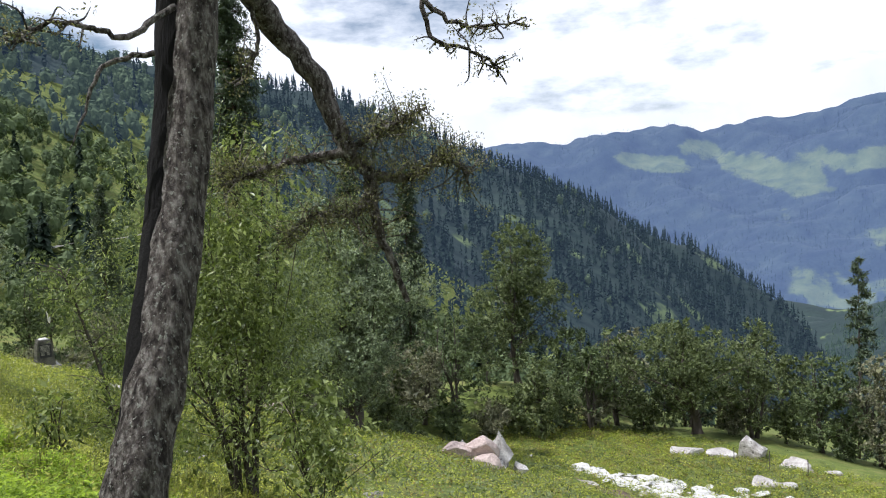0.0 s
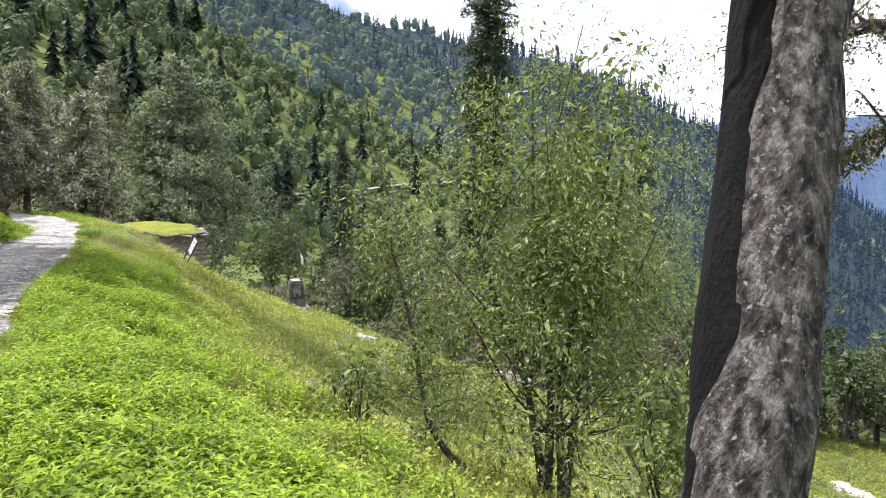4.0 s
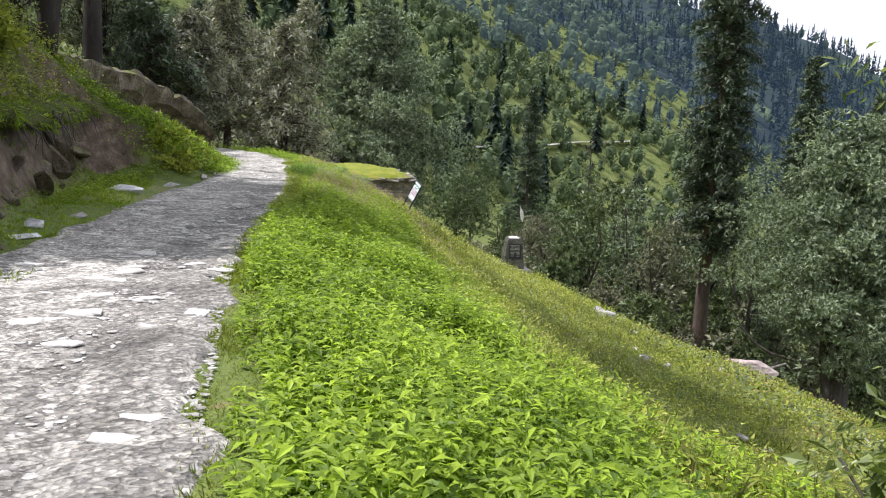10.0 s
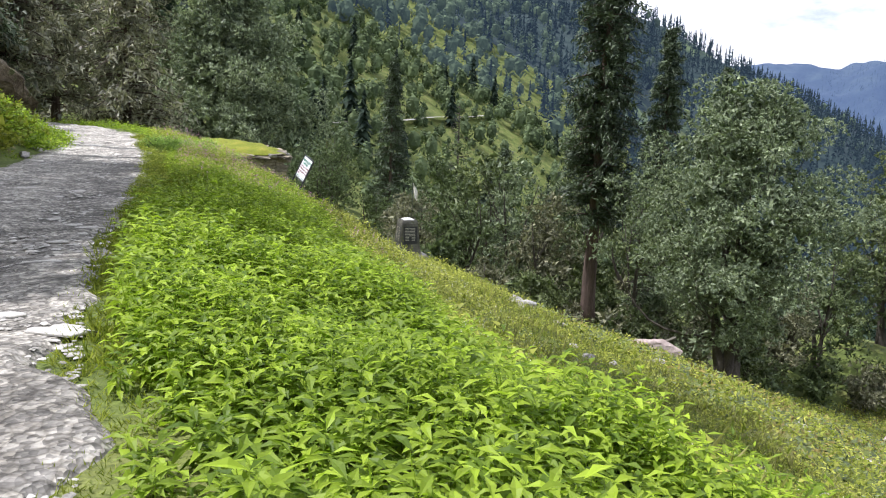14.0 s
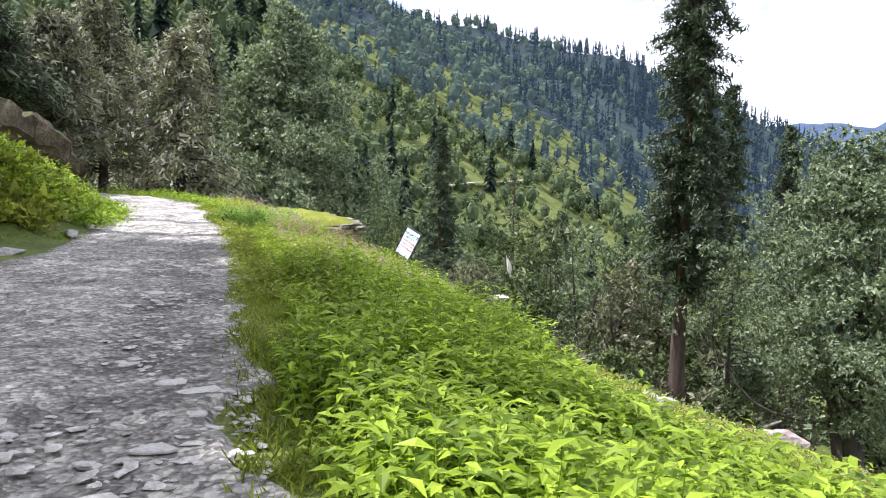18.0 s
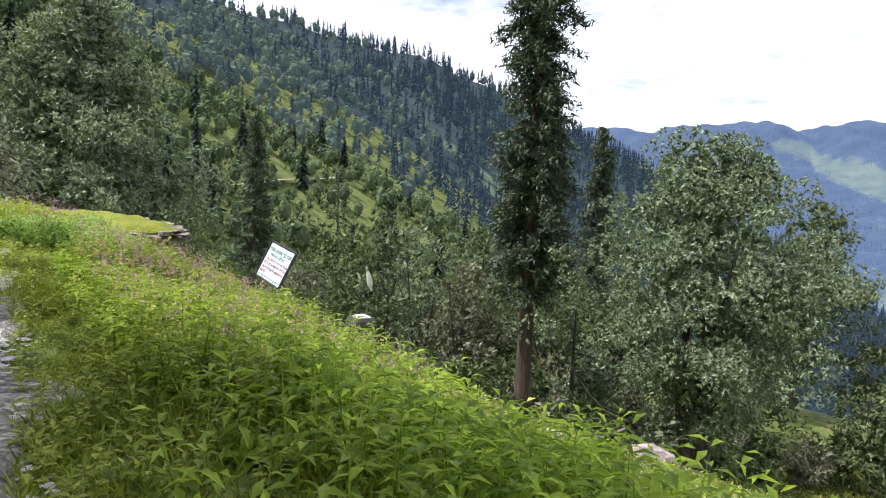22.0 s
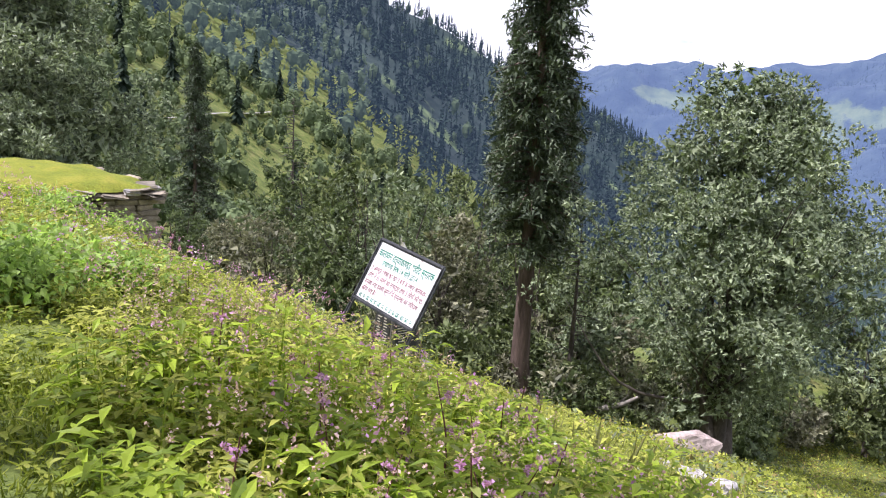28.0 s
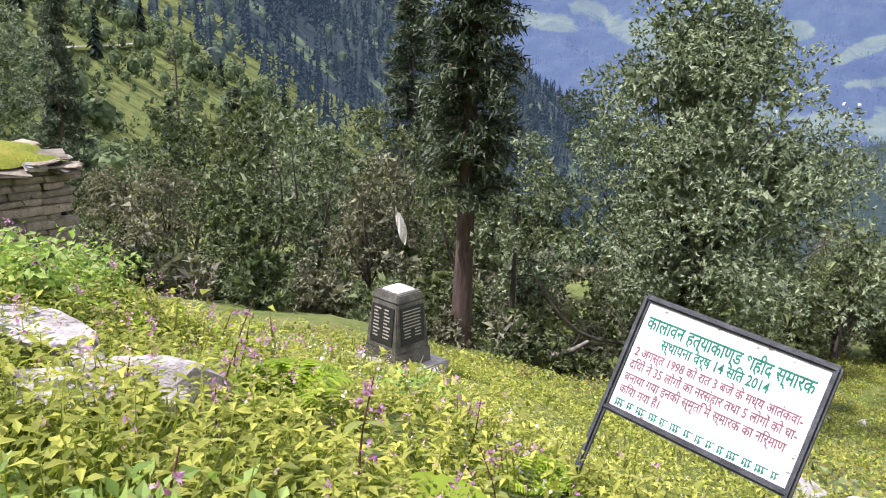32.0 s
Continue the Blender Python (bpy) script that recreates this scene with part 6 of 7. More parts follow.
def herbs(name, feet, tall, per, leaf, mat, label, rng, wide=0.3, lift=0.25, top=0.4, simple=False):
    """Leafy stems: leaves up the stem, larger at the top, stems leaning a little."""
    n = len(feet)
    h = tall * rng.uniform(0.6, 1.2, n) * np.clip(1 + 0.36 * ripple(CLUMPW, feet[:, 0], feet[:, 1]), 0.5, 1.3)
    lean = rng.normal(0, 0.16, (n, 2)) * h[:, None]
    f = np.clip(top * (np.arange(per)[None] / per) * 0 + (1 - (1 - (np.arange(per)[None] + rng.rand(n, per)) / per) * (1 - top * 0.4)), 0.15, 1)
    a = np.arange(per)[None] * 2.4 + rng.rand(n, 1) * 6.28
    base = feet[:, None] + np.stack([lean[:, :1] * f, lean[:, 1:] * f, h[:, None] * f], -1)
    way = np.stack([np.cos(a), np.sin(a), lift + 0.9 * (f - 0.75) + rng.normal(0, 0.18, f.shape)], -1)
    base, way = base.reshape(-1, 3), unit(way.reshape(-1, 3))
    L = (leaf * rng.uniform(0.6, 1.25, f.shape) * (1.1 - 0.5 * np.clip(f - 0.6, 0, 1))).ravel()
    up = unit(np.tile([[0, 0, 1.0]], (len(base), 1)) + rng.normal(0, 0.2, base.shape))
    v, fc = leaves(base, way, up, L, L * wide) if simple else fine_leaves(base, way, up, L, L * wide)
    stem_l = np.stack([lean[:, 0], lean[:, 1], h], 1)
    v2, f2 = leaves(feet - [0, 0, 0.03], unit(stem_l), unit(rng.normal(0, 1, feet.shape)), h * 1.02, np.full(n, 0.012), 0.0)
    v, fc = join([(v, fc), (v2, f2)])
    return tagged(mesh_part(name, v, fc, mat, None, label), category="plants", kind="stuff")


def blades(name, feet, tall, per, mat, label, rng, wide=0.07, splay=0.5):
    n = len(feet)
    b = np.repeat(feet, per, 0) + rng.normal(0, tall * 0.35, (n * per, 3)) * [1, 1, 0] - [0, 0, 0.01]
    way = unit(rng.normal(0, splay, b.shape) * [1, 1, 0.2] + [0, 0, 1.0])
    L = tall * rng.uniform(0.5, 1.3, n * per) * np.clip(1 + 0.4 * ripple(CLUMPW, b[:, 0], b[:, 1]), 0.4, 1.7)
    v, f = leaves(b, way, unit(rng.normal(0, 1, b.shape)), L, L * wide, 0.2)
    return tagged(mesh_part(name, v, f, mat, None, label), category="grass", kind="stuff")


def blossoms(name, feet, tall, per, size, mat, label, rng):
    n = len(feet)
    h = tall * rng.uniform(0.6, 1.2, n)
    b = np.repeat(feet + np.stack([rng.normal(0, 0.04, n), rng.normal(0, 0.04, n), h], 1), per, 0) + rng.normal(0, size * 0.5, (n * per, 3)) * [1, 1, 2.0]
    way = unit(rng.normal(0, 1, b.shape) + [0, 0, 0.3])
    L = size * rng.uniform(0.6, 1.2, n * per)
    v, f = leaves(b, way, unit(rng.normal(0, 1, b.shape)), L, L * 0.7)
    return tagged(mesh_part(name, v, f, mat, None, label), category="flowers", kind="stuff")


rg = np.random.RandomState(77)
BRACT = leaf_material("pinkish_bract", (0.38, 0.23, 0.22), (0.6, 0.42, 0.4), 0.3, 0.6)
herbs("verge_plants", strew(5400, 5, 26, 0.26, 3.0, rg, room=0.16), 0.37, 16, 0.108, LANCE, "thick bright green lance-leaved plants along the road's edge", rg, 0.34)
herbs("verge_plants_young", strew(1500, 5, 27, 0.18, 1.6, rg, room=0.0), 0.2, 10, 0.09, LANCE, "young lance-leaved plants filling the verge", rg, 0.34)
herbs("verge_plants_low", strew(2600, 8, 30, 2.4, 5.0, rg, power=1.3), 0.3, 11, 0.1, LANCE, "low bright green plants where the verge falls away", rg, simple=True)
herbs("mixed_herbs", strew(2000, 24, 36, 0.4, 3.2, rg, room=0.15), 0.38, 13, 0.11, DARKLANCE, "mixed deeper green herbs on the verge", rg)
herbs("mixed_herbs_light", strew(800, 25, 31, 0.7, 3.2, rg, room=0.6), 0.42, 13, 0.105, LANCE, "bright tall herbs on the verge", rg)
herbs("slope_herbs", strew(5600, 4, 48, 3.4, 13, rg), 0.2, 7, 0.085, BLADE, "short green herbs covering the slope", rg, 0.4, simple=True)
herbs("slope_herbs_pale", strew(5200, 6, 50, 3.0, 15, rg, clump=0.7), 0.22, 6, 0.09, BLADE, "yellowish herbs and weeds on the slope", rg, 0.4, simple=True)
herbs("flower_herbs", strew(3800, 30, 45, 0.45, 5.4, rg, room=0.22), 0.27, 12, 0.062, FLOWERHERB, "leafy stems of the pink flowers", rg, 0.4)
herbs("flower_herbs_pale", strew(2400, 30, 47, 0.5, 6.0, rg, room=0.15), 0.22, 10, 0.062, BLADE, "yellow-green leafy weeds among the flowers", rg, 0.45, simple=True)
blades("verge_grass", strew(10000, 5, 45, -0.1, 0.7, rg, room=0.0), 0.075, 5, BLADE, "short bright grass along the road's edge", rg, 0.1, 0.9)
blades("slope_grass", strew(7500, 2, 56, 2.2, 17, rg), 0.17, 5, BLADE, "rough green grass on the slope", rg)
blades("dry_grass", strew(12000, 8, 52, 2.6, 15, rg, clump=0.5), 0.27, 3, DRYBLADE, "pinkish seeding grass on the slope", rg, 0.05)


def mat_of_leaves(name, feet, per, size, height, mat, label, rng):
    """Low cushions of small leaves close over the ground."""
    n = len(feet)
    c = np.repeat(feet, per, 0) + rng.normal(0, 1, (n * per, 3)) * [0.24, 0.24, 0] + np.stack([np.zeros(n * per), np.zeros(n * per), height * rng.rand(n * per) ** 1.5], 1)
    way = unit(rng.normal(0, 1, c.shape) * [1, 1, 0.4] + [0, 0, 0.35])
    L = size * rng.uniform(0.6, 1.3, n * per)
    v, f = leaves(c, way, unit(rng.normal(0, 0.4, c.shape) + [0, 0, 1]), L, L * 0.6, small=True)
    return tagged(mesh_part(name, v, f, mat, None, label), category="plants", kind="stuff")


mat_of_leaves("meadow_herbs", strew(10500, -4, 58, 12, 68, rg, power=0.8), 15, 0.15, 0.28, BLADE, "low yellow-green herbs covering the meadow", rg)
mat_of_leaves("meadow_weeds", strew(9000, -4, 58, 12, 70, rg, clump=0.45, power=0.8), 15, 0.16, 0.34, OLIVELEAF, "low olive weeds in patches over the meadow", rg)
mat_of_leaves("slope_cover", strew(6500, 4, 50, 2.8, 14, rg), 16, 0.075, 0.2, FLOWERHERB, "close cover of small leaves on the slope", rg)
herbs("path_herbs", strew(2200, 29, 42, -0.1, 2.6, rg, room=0.0), 0.16, 12, 0.055, BLADE, "low yellow-green weeds along the walked line", rg, 0.42, simple=True)
mat_of_leaves("meadow_tufts", strew(5200, -4, 58, 12, 66, rg, clump=0.3, power=0.8), 15, 0.13, 0.42, FLOWERHERB, "yellowish herb tufts in the meadow", rg)
BRACKEN = leaf_material("brownish_meadow_herb", (0.11, 0.095, 0.03), (0.27, 0.22, 0.07), 0.3, 0.6, gloss=0.2)
mat_of_leaves("meadow_bracken", strew(5200, -4, 58, 14, 66, rg, clump=0.22, power=0.8), 13, 0.15, 0.3, BRACKEN, "brownish low herbs in patches over the meadow", rg)
blades("path_grass", strew(9000, 27, 44, -0.2, 3.0, rg, room=0.0), 0.1, 6, BLADE, "short grass along the walked line", rg, 0.1, 0.8)
blossoms("pink_flowers", strew(650, 30, 44, 0.5, 4.2, rg, room=0.4, clump=0.6), 0.38, 9, 0.021, PETAL, "small pink and purple flowers on leafy stems", rg)
blossoms("pink_flower_heads", strew(1500, 30.5, 37.5, 0.4, 2.6, rg, room=0.35, clump=0.8), 0.42, 9, 0.014, BRACT, "dense pinkish flower heads on tall stems", rg)
herbs("tall_flower_stems", strew(1300, 31, 39, 0.4, 3.2, rg, room=0.3, clump=0.8), 0.38, 12, 0.06, FLOWERHERB, "tall reddish leafy stems of the flowers", rg, 0.36)
blossoms("white_flowers", strew(1900, 20, 50, 2.6, 10, rg), 0.26, 4, 0.022, WHITEPETAL, "tiny white flowers in the grass", rg)
blossoms("pink_seed_heads", strew(1500, 29, 44, 0.6, 4.4, rg, room=0.3, clump=0.6), 0.3, 6, 0.015, BRACT, "small reddish-pink seed heads among the flowers", rg)

# bank on the uphill side
mat_of_leaves("bank_cover", strew(5000, 11, 35.4, 0.75, 7, rg, True), 16, 0.09, 0.3, BUSHLEAF, "yellowish leafy cover on the bank", rg)
mat_of_leaves("mound_cover", strew(2600, 35.4, 42.5, 0.05, 2.6, rg, True), 16, 0.085, 0.2, LANCE, "bright yellow-green cover on the grassy mound", rg)
herbs("bank_foot_weeds", strew(1500, 12, 35.5, -1.1, 0.35, rg, True, clump=0.6), 0.16, 8, 0.08, DARKLANCE, "green weeds at the foot of the bank", rg, 0.4, simple=True)
blades("bank_grass", strew(6500, 10, 35.6, 0.5, 6, rg, True), 0.13, 6, DARKLANCE, "hanging grass over the bank's edge", rg, 0.08, 0.9)
blades("bank_foot_grass", strew(4500, 12, 36, -1.5, 0.3, rg, True), 0.08, 7, DARKLANCE, "short grass between the road and the bank", rg, 0.1, 0.9)
herbs("far_verge_weeds", strew(1300, 42, 56, 0.2, 4.5, rg), 0.22, 9, 0.1, LANCE, "bright weeds in front of the shed", rg, 0.4, simple=True)


# single big-leaved plants
def dock(x, y, size, seed, label, mat=LANCE, count=9):
    r = np.random.RandomState(seed)
    ob = thing("dock_plant", x, y, gz(x, y), label, "plant", "big-leaved plants on the verge")
    for k in range(count):
        a = k * 2.4 + r.rand()
        w_ = np.array([[math.cos(a), math.sin(a), r.uniform(0.35, 1.1)]])
        L = size * r.uniform(0.7, 1.2)
        n_ = 7
        s = np.linspace(0, 1, n_)
        wide = L * 0.36 * np.sin(np.pi * np.clip(s * 0.85 + 0.12, 0, 1)) ** 0.7
        line = np.outer(s, unit(w_)[0]) * L + np.outer(s ** 2.2, [0, 0, -0.45 * L])
        side = np.array([-math.sin(a), math.cos(a), 0])
        v = np.stack([line + wide[:, None] * side + [0, 0, 0.02], line, line - wide[:, None] * side + [0, 0, 0.02]], 1).reshape(-1, 3)
        mesh_part("leaf", v, grid_faces(n_, 3), mat, ob, smooth=True)
    return ob


for k, (u, v, size) in enumerate([(0.05, 28.35, 0.3), (0.35, 29.4, 0.24), (1.2, 27.6, 0.24), (1.5, 38.6, 0.26), (1.0, 38.2, 0.24), (1.9, 30.0, 0.3), (2.6, 39.2, 0.3), (1.3, 40.6, 0.36), (3.2, 41.6, 0.32)]):
    x, y = to_xy(u, v)
    dock(x, y, size, 600 + k, "broad-leaved green dock plant on the grassy verge", LANCE)


def fern(x, y, size, seed, count=8):
    r = np.random.RandomState(seed)
    ob = thing("fern", x, y, gz(x, y), "pale yellow-green fern among the flowers", "fern", "ferns among the flowers")
    for k in range(count):
        a = k * 2.4 + r.rand()
        s = np.linspace(0, 1, 15)
        out = np.array([math.cos(a), math.sin(a), 0])
        line = np.outer(s, out) * size * 0.85 + np.outer(s * (1.25 - s), [0, 0, 1.0]) * size
        side = np.array([-math.sin(a), math.cos(a), 0])
        b = np.concatenate([line[1:], line[1:]])
        w = unit(np.concatenate([np.tile(side, (14, 1)), np.tile(-side, (14, 1))]) + out * 0.35)
        L = np.tile(size * 0.34 * np.sin(np.pi * (0.15 + 0.85 * s[1:])) + 0.01, 2)
        mesh_part("frond", *leaves(b, w, np.tile([[0, 0, 1.0]], (28, 1)), L, L * 0.3), LANCE, ob)
    return ob


for k, (u, v, size) in enumerate([(2.9, 40.4, 0.42), (3.3, 41.0, 0.34), (2.3, 41.9, 0.32), (3.9, 39.6, 0.3), (2.5, 35.4, 0.36)]):
    x, y = to_xy(u, v)
    fern(x, y, size, 640 + k)

# tall plants with purple flowers
REDSTEM = plain("reddish_stem", (0.16, 0.07, 0.055), 0.7, 12.0, 0.3)
BROADLEAF = leaf_material("broad_herb_leaf", (0.12, 0.15, 0.035), (0.32, 0.36, 0.1), 0.35, 0.5, gloss=0.2)
BLOOM = leaf_material("purple_bloom", (0.34, 0.15, 0.36), (0.55, 0.3, 0.52), 0.35, 0.5)


def flowering_plant(seed):
    r = np.random.RandomState(seed)
    tall = r.uniform(0.42, 0.66)
    ob = thing("flowering_plant", 0, 0, 0, "tall reddish-stemmed plant with purple hooded flowers on the verge", "plant", "purple-flowered plants on the verge")
    line = bend([(0, 0, -0.05), (r.normal(0, 0.02), r.normal(0, 0.02), tall * 0.5), (r.normal(0, 0.06), r.normal(0, 0.06), tall)], 4)
    mesh_part("stem", *tube(line, np.linspace(0.007, 0.003, len(line)), 5), REDSTEM, ob, smooth=True)
    for k in range(9):
        f = 0.25 + 0.6 * k / 9
        q, a, L = line[int(f * (len(line) - 1))], k * 2.4 + r.rand(), r.uniform(0.075, 0.13) * (1.15 - 0.5 * f)
        s_ = np.linspace(0, 1, 6)
        way = np.array([math.cos(a), math.sin(a), 0.3])
        mid = q + np.outer(s_, way) * L + np.outer(s_ ** 2, [0, 0, -0.45 * L])
        side = np.array([-math.sin(a), math.cos(a), 0])
        wide = L * 0.24 * np.sin(np.pi * np.clip(s_ * 0.92 + 0.04, 0, 1)) ** 0.8
        mesh_part("leaf", np.stack([mid + wide[:, None] * side + [0, 0, 0.006], mid, mid - wide[:, None] * side + [0, 0, 0.006]], 1).reshape(-1, 3), grid_faces(6, 3), BROADLEAF, ob, smooth=True)
    for k in range(r.randint(3, 6)):
        q = line[int((0.72 + 0.27 * r.rand()) * (len(line) - 1))] + r.normal(0, 0.03, 3) * [1, 1, 0.5]
        base = np.repeat([q], 7, 0) + r.normal(0, 0.004, (7, 3))
        mesh_part("bloom", *leaves(base, unit(r.normal(0, 1, (7, 3)) + [0, 0, 0.5]), unit(r.normal(0, 1, (7, 3))), r.uniform(0.018, 0.034, 7), r.uniform(0.016, 0.026, 7), 0.3), BLOOM, ob)
    return ob


kinds = [flowering_plant(900 + k) for k in range(6)]
rf_ = np.random.RandomState(41)
feet_ = np.concatenate([strew(70, 31, 36.5, 0.5, 2.6, rf_, room=0.42), strew(70, 34.5, 41, 0.7, 4.2, rf_, room=0.5)])
for k, q in enumerate(feet_[:110]):
    m = pose(q[0], q[1], q[2], rf_.uniform(-8, 8), rf_.uniform(-8, 8), rf_.uniform(0, 360)) @ Matrix.Scale(rf_.uniform(0.5, 0.85), 4)
    if k < 6:
        kinds[k].matrix_world = m
    else:
        copy_thing(kinds[k % 6], pose(0, 0, 0)).matrix_world = m

# a fallen trunk by the deodar and thin stakes in the meadow
DEADWOOD = plain("grey_dead_wood", (0.3, 0.27, 0.23), 0.9, 4.0, 0.4)
log = thing("fallen_log", -12.6, 65.2, gz(-12.6, 65.2), "grey fallen trunk with broken branches beside the deodar", "log")
mesh_part("trunk", *tube(bend([(-2.2, 0.6, 0.1), (-0.6, 0.1, 0.35), (1.0, -0.3, 0.95), (2.0, -0.4, 1.5)], 5), np.linspace(0.24, 0.08, 16), 9, 0.2), DEADWOOD, log, smooth=True)
for k, (px, pz_) in enumerate([(-0.5, 0.4), (0.4, 0.7), (1.2, 1.05)]):
    mesh_part("broken_branch", *tube(bend([(px, 0, pz_), (px + 0.25, 0.3 - 0.25 * k, pz_ + 0.4), (px + 0.3, 0.5 - 0.45 * k, pz_ + 0.9)], 3), np.linspace(0.05, 0.012, 7), 5), DEADWOOD, log, smooth=True)
for k, (x, y, h) in enumerate([(26.2, 66.6, 1.7), (28.6, 64.8, 1.5), (24.0, 68.8, 1.3)]):
    stake = thing("stake", x, y, gz(x, y) - 0.2, "thin dark wooden stake standing in the meadow", "stake", "stakes in the meadow")
    mesh_part("shaft", *tube(bend([(0, 0, 0), (0.03, 0, h * 0.6), (0.02, 0.04, h + 0.2)], 3), np.linspace(0.045, 0.03, 7), 7, 0.1), TRUNK, stake, smooth=True)


# loose stones of the road
def pebbles(name, count, v0, v1, s0, s1, mat, label, seed, edge_only=False):
    r = np.random.RandomState(seed)
    v = r.uniform(v0, v1, count)
    f = r.rand(count)
    f = np.where(r.rand(count) < 0.5, 1 - 0.14 * f ** 2, f) if edge_only else f
    u = road_left(v) + (road_right(v) + 0.02 - road_left(v)) * f
    x, y = to_xy(u, v)
    z = road_z(v) + 0.018
    s = s0 * (s1 / s0) ** (r.rand(count) ** 2.2)
    ring = np.array([[1, 0, 0], [0.45, 0.8, 0], [-0.6, 0.7, 0], [-1, -0.1, 0], [-0.4, -0.85, 0], [0.6, -0.7, 0]])
    up = ring * 0.72 + [0, 0, 0.3]
    t = np.concatenate([ring, up])
    a = r.rand(count) * 6.28
    sc = np.stack([s, s * r.uniform(0.5, 0.9, count), s * r.uniform(0.25, 0.5, count)], 1)
    p = t[None] * (1 + r.uniform(-0.38, 0.38, (count, 12, 3)))
    p = p * sc[:, None]
    q = np.stack([p[..., 0] * np.cos(a)[:, None] - p[..., 1] * np.sin(a)[:, None], p[..., 0] * np.sin(a)[:, None] + p[..., 1] * np.cos(a)[:, None], p[..., 2]], -1)
    q += np.stack([x, y, z], 1)[:, None]
    k = np.arange(count)[:, None, None] * 12
    quads = np.array([[i, (i + 1) % 6, (i + 1) % 6 + 6, i + 6] for i in range(6)] + [[6, 7, 8, 11], [8, 9, 10, 11]])
    return tagged(mesh_part(name, q.reshape(-1, 3), (quads[None] + k).reshape(-1, 4), mat, None, label), category="stones", kind="stuff")


pebbles("road_stones", 9500, 4, 46, 0.014, 0.06, PEBBLE, "pale flat stones bedded in the road", 1)
pebbles("road_gravel", 4200, 6, 44, 0.012, 0.042, GRAVELSTONE, "loose gravel along the road's edge", 2, True)

# flat stones bedded in the road
rs = np.random.RandomState(15)
slabs = []
for k in range(9):
    count = 7 + k % 3
    a = np.sort(rs.uniform(0, 6.28, count) * 0.25 + np.arange(count) * 6.28 / count)
    r = rs.uniform(0.72, 1.1, count)
    low_ = np.stack([np.cos(a) * r, np.sin(a) * r, np.full(count, -0.5)], 1)
    mid_ = low_ * [1, 1, 0] + [0, 0, 0.25]
    top_r = low_ * [0.82, 0.82, 0] + np.stack([np.zeros(count), np.zeros(count), rs.uniform(0.75, 1.0, count)], 1)
    verts = np.concatenate([low_, mid_, top_r, [[0, 0, 0.9]]])
    faces = [(i + j * count, (i + 1) % count + j * count, (i + 1) % count + (j + 1) * count, i + (j + 1) * count) for j in range(2) for i in range(count)] + [(2 * count + i, 2 * count + (i + 1) % count, 3 * count) for i in range(count)]
    me = bpy.data.meshes.new("stone")
    me.from_pydata(verts.tolist(), [], faces)
    me.materials.append(SLAB)
    slabs.append(me)
for k in range(330):
    v = rs.uniform(6, 27) if k < 250 else rs.uniform(27, 42)
    f = rs.uniform(0.04, 0.66) if k % 5 else rs.uniform(0.66, 0.99)
    u = float(road_left(v) + (road_right(v) - road_left(v)) * f)
    x, y = to_xy(u, v)
    ob = new("stone", slabs[k % 9])
    ob.parent = road
    a = 0.045 + 0.15 * rs.rand() ** 2.4
    ob.matrix_local = pose(x, y, float(road_z(v)) + 0.026 - 0.03 * (math.exp(-((f - 0.3) / 0.09) ** 2) + math.exp(-((f - 0.72) / 0.08) ** 2)), rs.uniform(-3, 3), rs.uniform(-3, 3), rs.uniform(-40, 40) + 40) @ Matrix.Diagonal((a * rs.uniform(1.0, 1.6), a * 0.75, 0.008 + 0.035 * a, 1))

# dry-stone walling of the shed
rs = np.random.RandomState(8)
stones = []
for k in range(6):
    bm = bmesh.new()
    box(bm, -0.5, 0.5, -0.5, 0.5, -0.5, 0.5)
    bmesh.ops.bevel(bm, geom=bm.edges[:], offset=0.12, segments=1, affect="EDGES")
    for v in bm.verts:
        v.co += Vector(rs.uniform(-0.09, 0.09, 3))
    me = bpy.data.meshes.new("stone")
    bm.to_mesh(me)
    bm.free()
    me.materials.append(WALLSTONE)
    stones.append(me)
for side, z0 in ((0, 1.0), (1, 0.4)):
    z = z0
    while z < 2.72:
        h = rs.uniform(0.09, 0.19)
        a = -2.5
        while a < 2.45:
            w = rs.uniform(0.18, 0.62)
            ob = new("stone", stones[rs.randint(6)])
            ob.parent = shed
            m = pose(a + w / 2, -2.4 + rs.uniform(-0.03, 0.02), z + h / 2, rs.uniform(-2, 2), rs.uniform(-3, 3), rs.uniform(-4, 4)) @ Matrix.Diagonal((w * 0.99, 0.22, h * 0.98, 1))
            ob.matrix_local = (Matrix.Rotation(radians(90), 4, "Z") if side else Matrix()) @ m
            a += w
        z += h

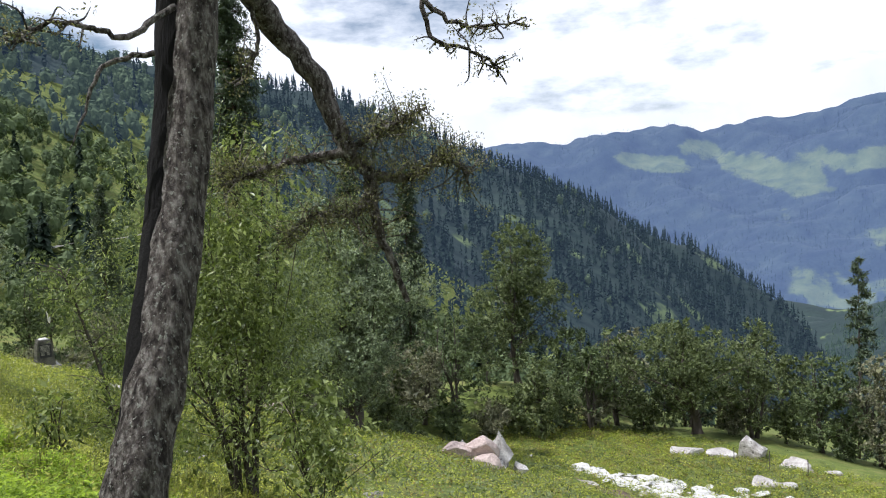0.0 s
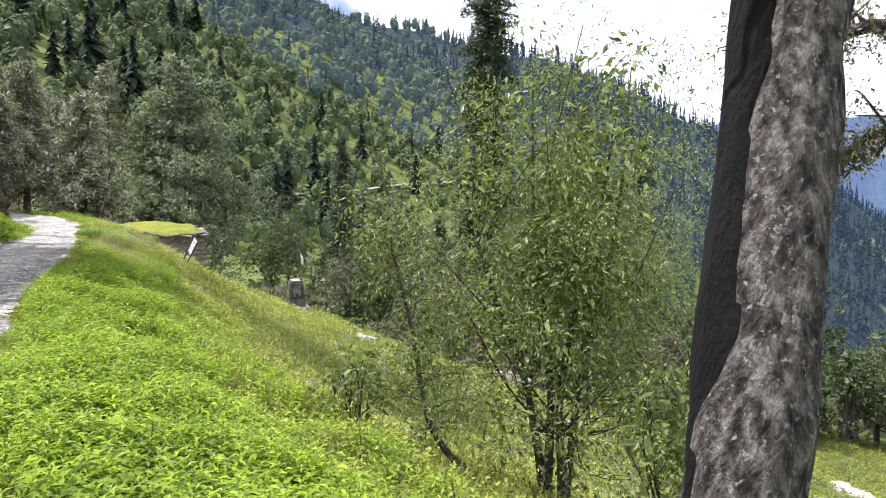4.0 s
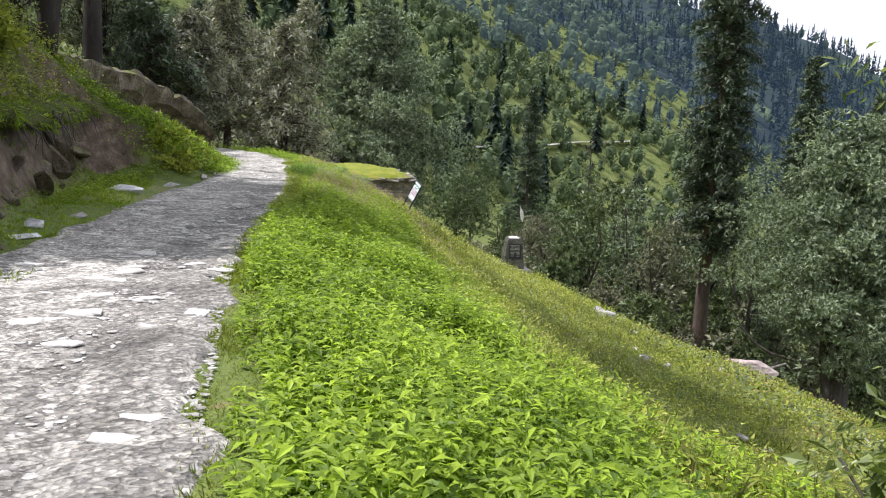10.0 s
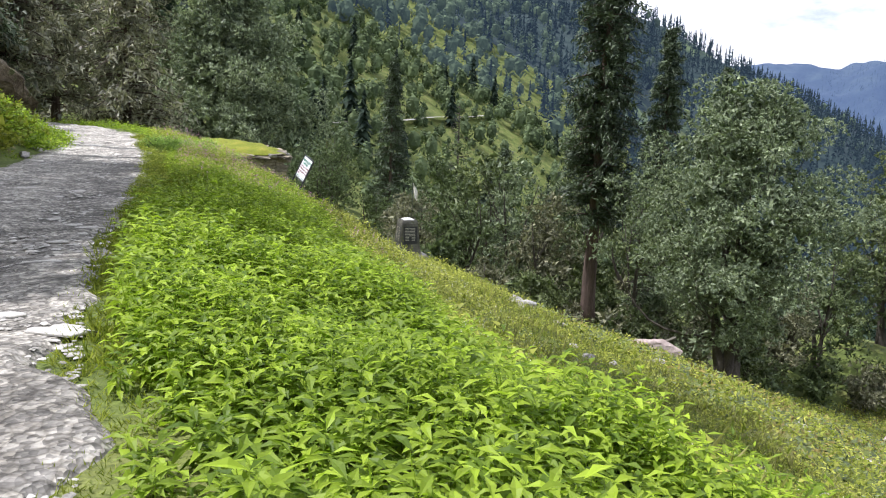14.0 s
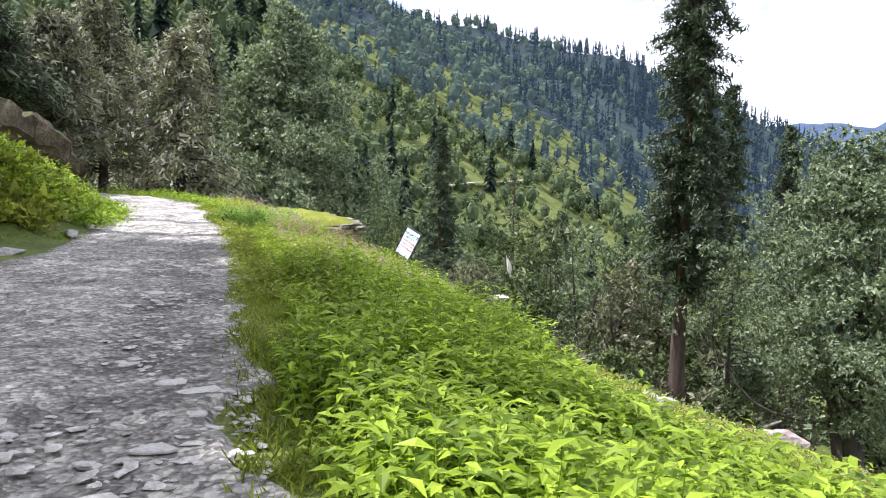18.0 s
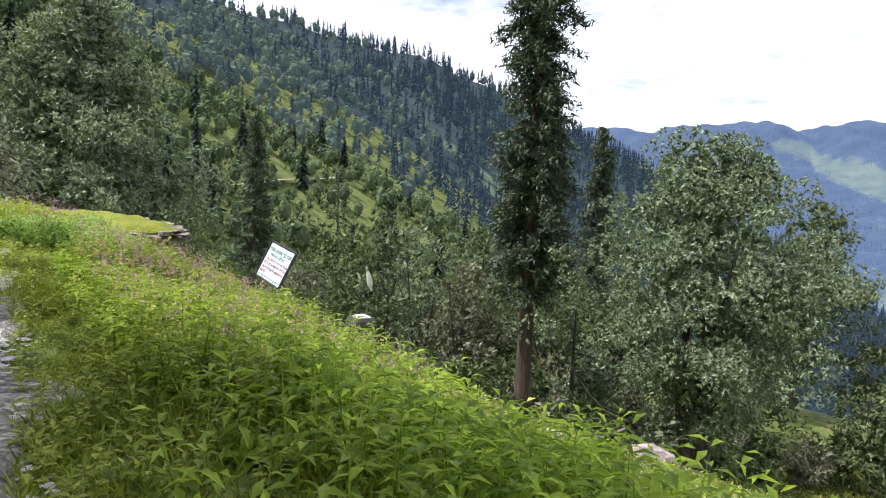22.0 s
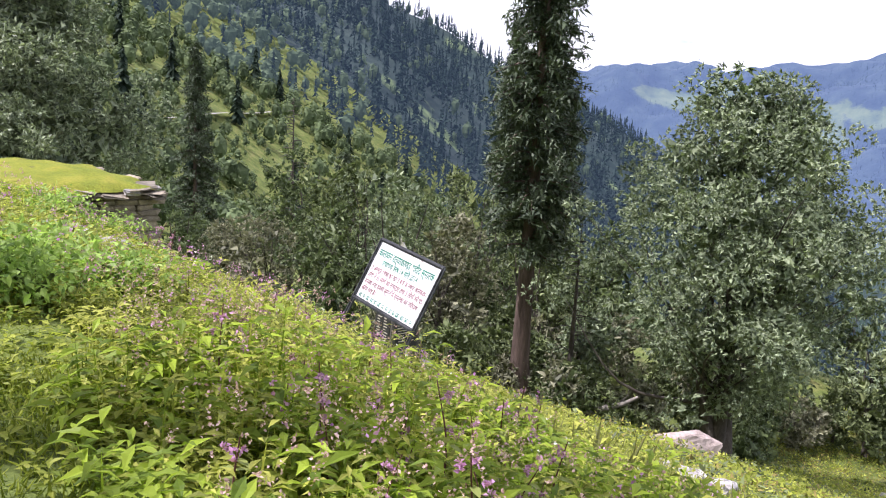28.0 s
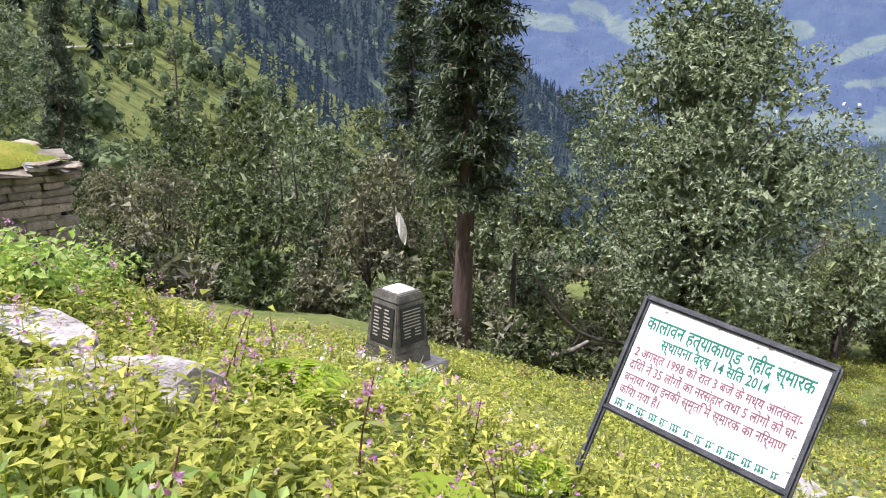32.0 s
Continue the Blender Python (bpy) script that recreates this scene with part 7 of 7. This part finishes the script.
# ---- distance: the track and the houses across the valley ----
TRACK = rough_material("far_track", [(0.3, (0.3, 0.285, 0.245)), (0.7, (0.42, 0.4, 0.35))], 0.2, 0.9, 0.2)
tp = bend([(-88.57, 181.55, 0), (-90.1, 207.7, 0), (-88.3, 248.4, 0), (-86.6, 278.9, 0), (-80.8, 310, 0)], 12)
nrm = unit(np.cross(np.gradient(tp, axis=0), [0, 0, 1.0]))
tv = np.stack([tp - nrm * 1.2, tp + nrm * 1.2], 1).reshape(-1, 3)
tv[:, 2] = ground_z(tv[:, 0], tv[:, 1]).reshape(-1, 2).max(1).repeat(2) + 0.7
tagged(mesh_part("far_track", tv, grid_faces(len(tp), 2), TRACK, None, "pale dirt track crossing the far hillside"), kind="structure")
HOUSEWALL, TIN = plain("whitewashed_wall", (0.75, 0.73, 0.7), 0.8, 0.3), plain("tin_roof", (0.6, 0.62, 0.66), 0.5, 0.3)
for k, (x, y, big) in enumerate([(1505, 2327, 26), (1540, 2330, 22), (1480, 2350, 20), (1525, 2291, 24), (1570, 2300, 20), (1012, 987, 13), (848, 986, 11), (838, 975, 10), (897, 959, 10), (905, 968, 8), (1224, 2239, 20), (1314, 2255, 22), (1344, 2364, 20), (910, 847, 9), (1290, 2300, 18), (1400, 2380, 20)]):
    big *= 0.36
    z = gz(x, y)
    house = thing("house", x, y, z - 3, "small whitewashed village house with a tin roof across the valley", "house", "village houses", turn=k * 37)
    bm = bmesh.new()
    box(bm, -big * 0.6, big * 0.6, -big * 0.4, big * 0.4, 0, big * 0.55 + 3)
    part("wall", bm, HOUSEWALL, house)
    bm = bmesh.new()
    e = big * 0.55 + 3
    pts = [bm.verts.new(p) for p in ((-big * 0.68, -big * 0.48, e), (big * 0.68, -big * 0.48, e), (big * 0.68, big * 0.48, e), (-big * 0.68, big * 0.48, e), (-big * 0.68, 0, e + big * 0.3), (big * 0.68, 0, e + big * 0.3))]
    for f in ((0, 1, 5, 4), (2, 3, 4, 5), (0, 4, 3), (1, 2, 5), (3, 2, 1, 0)):
        bm.faces.new([pts[i] for i in f])
    part("roof", bm, TIN, house)
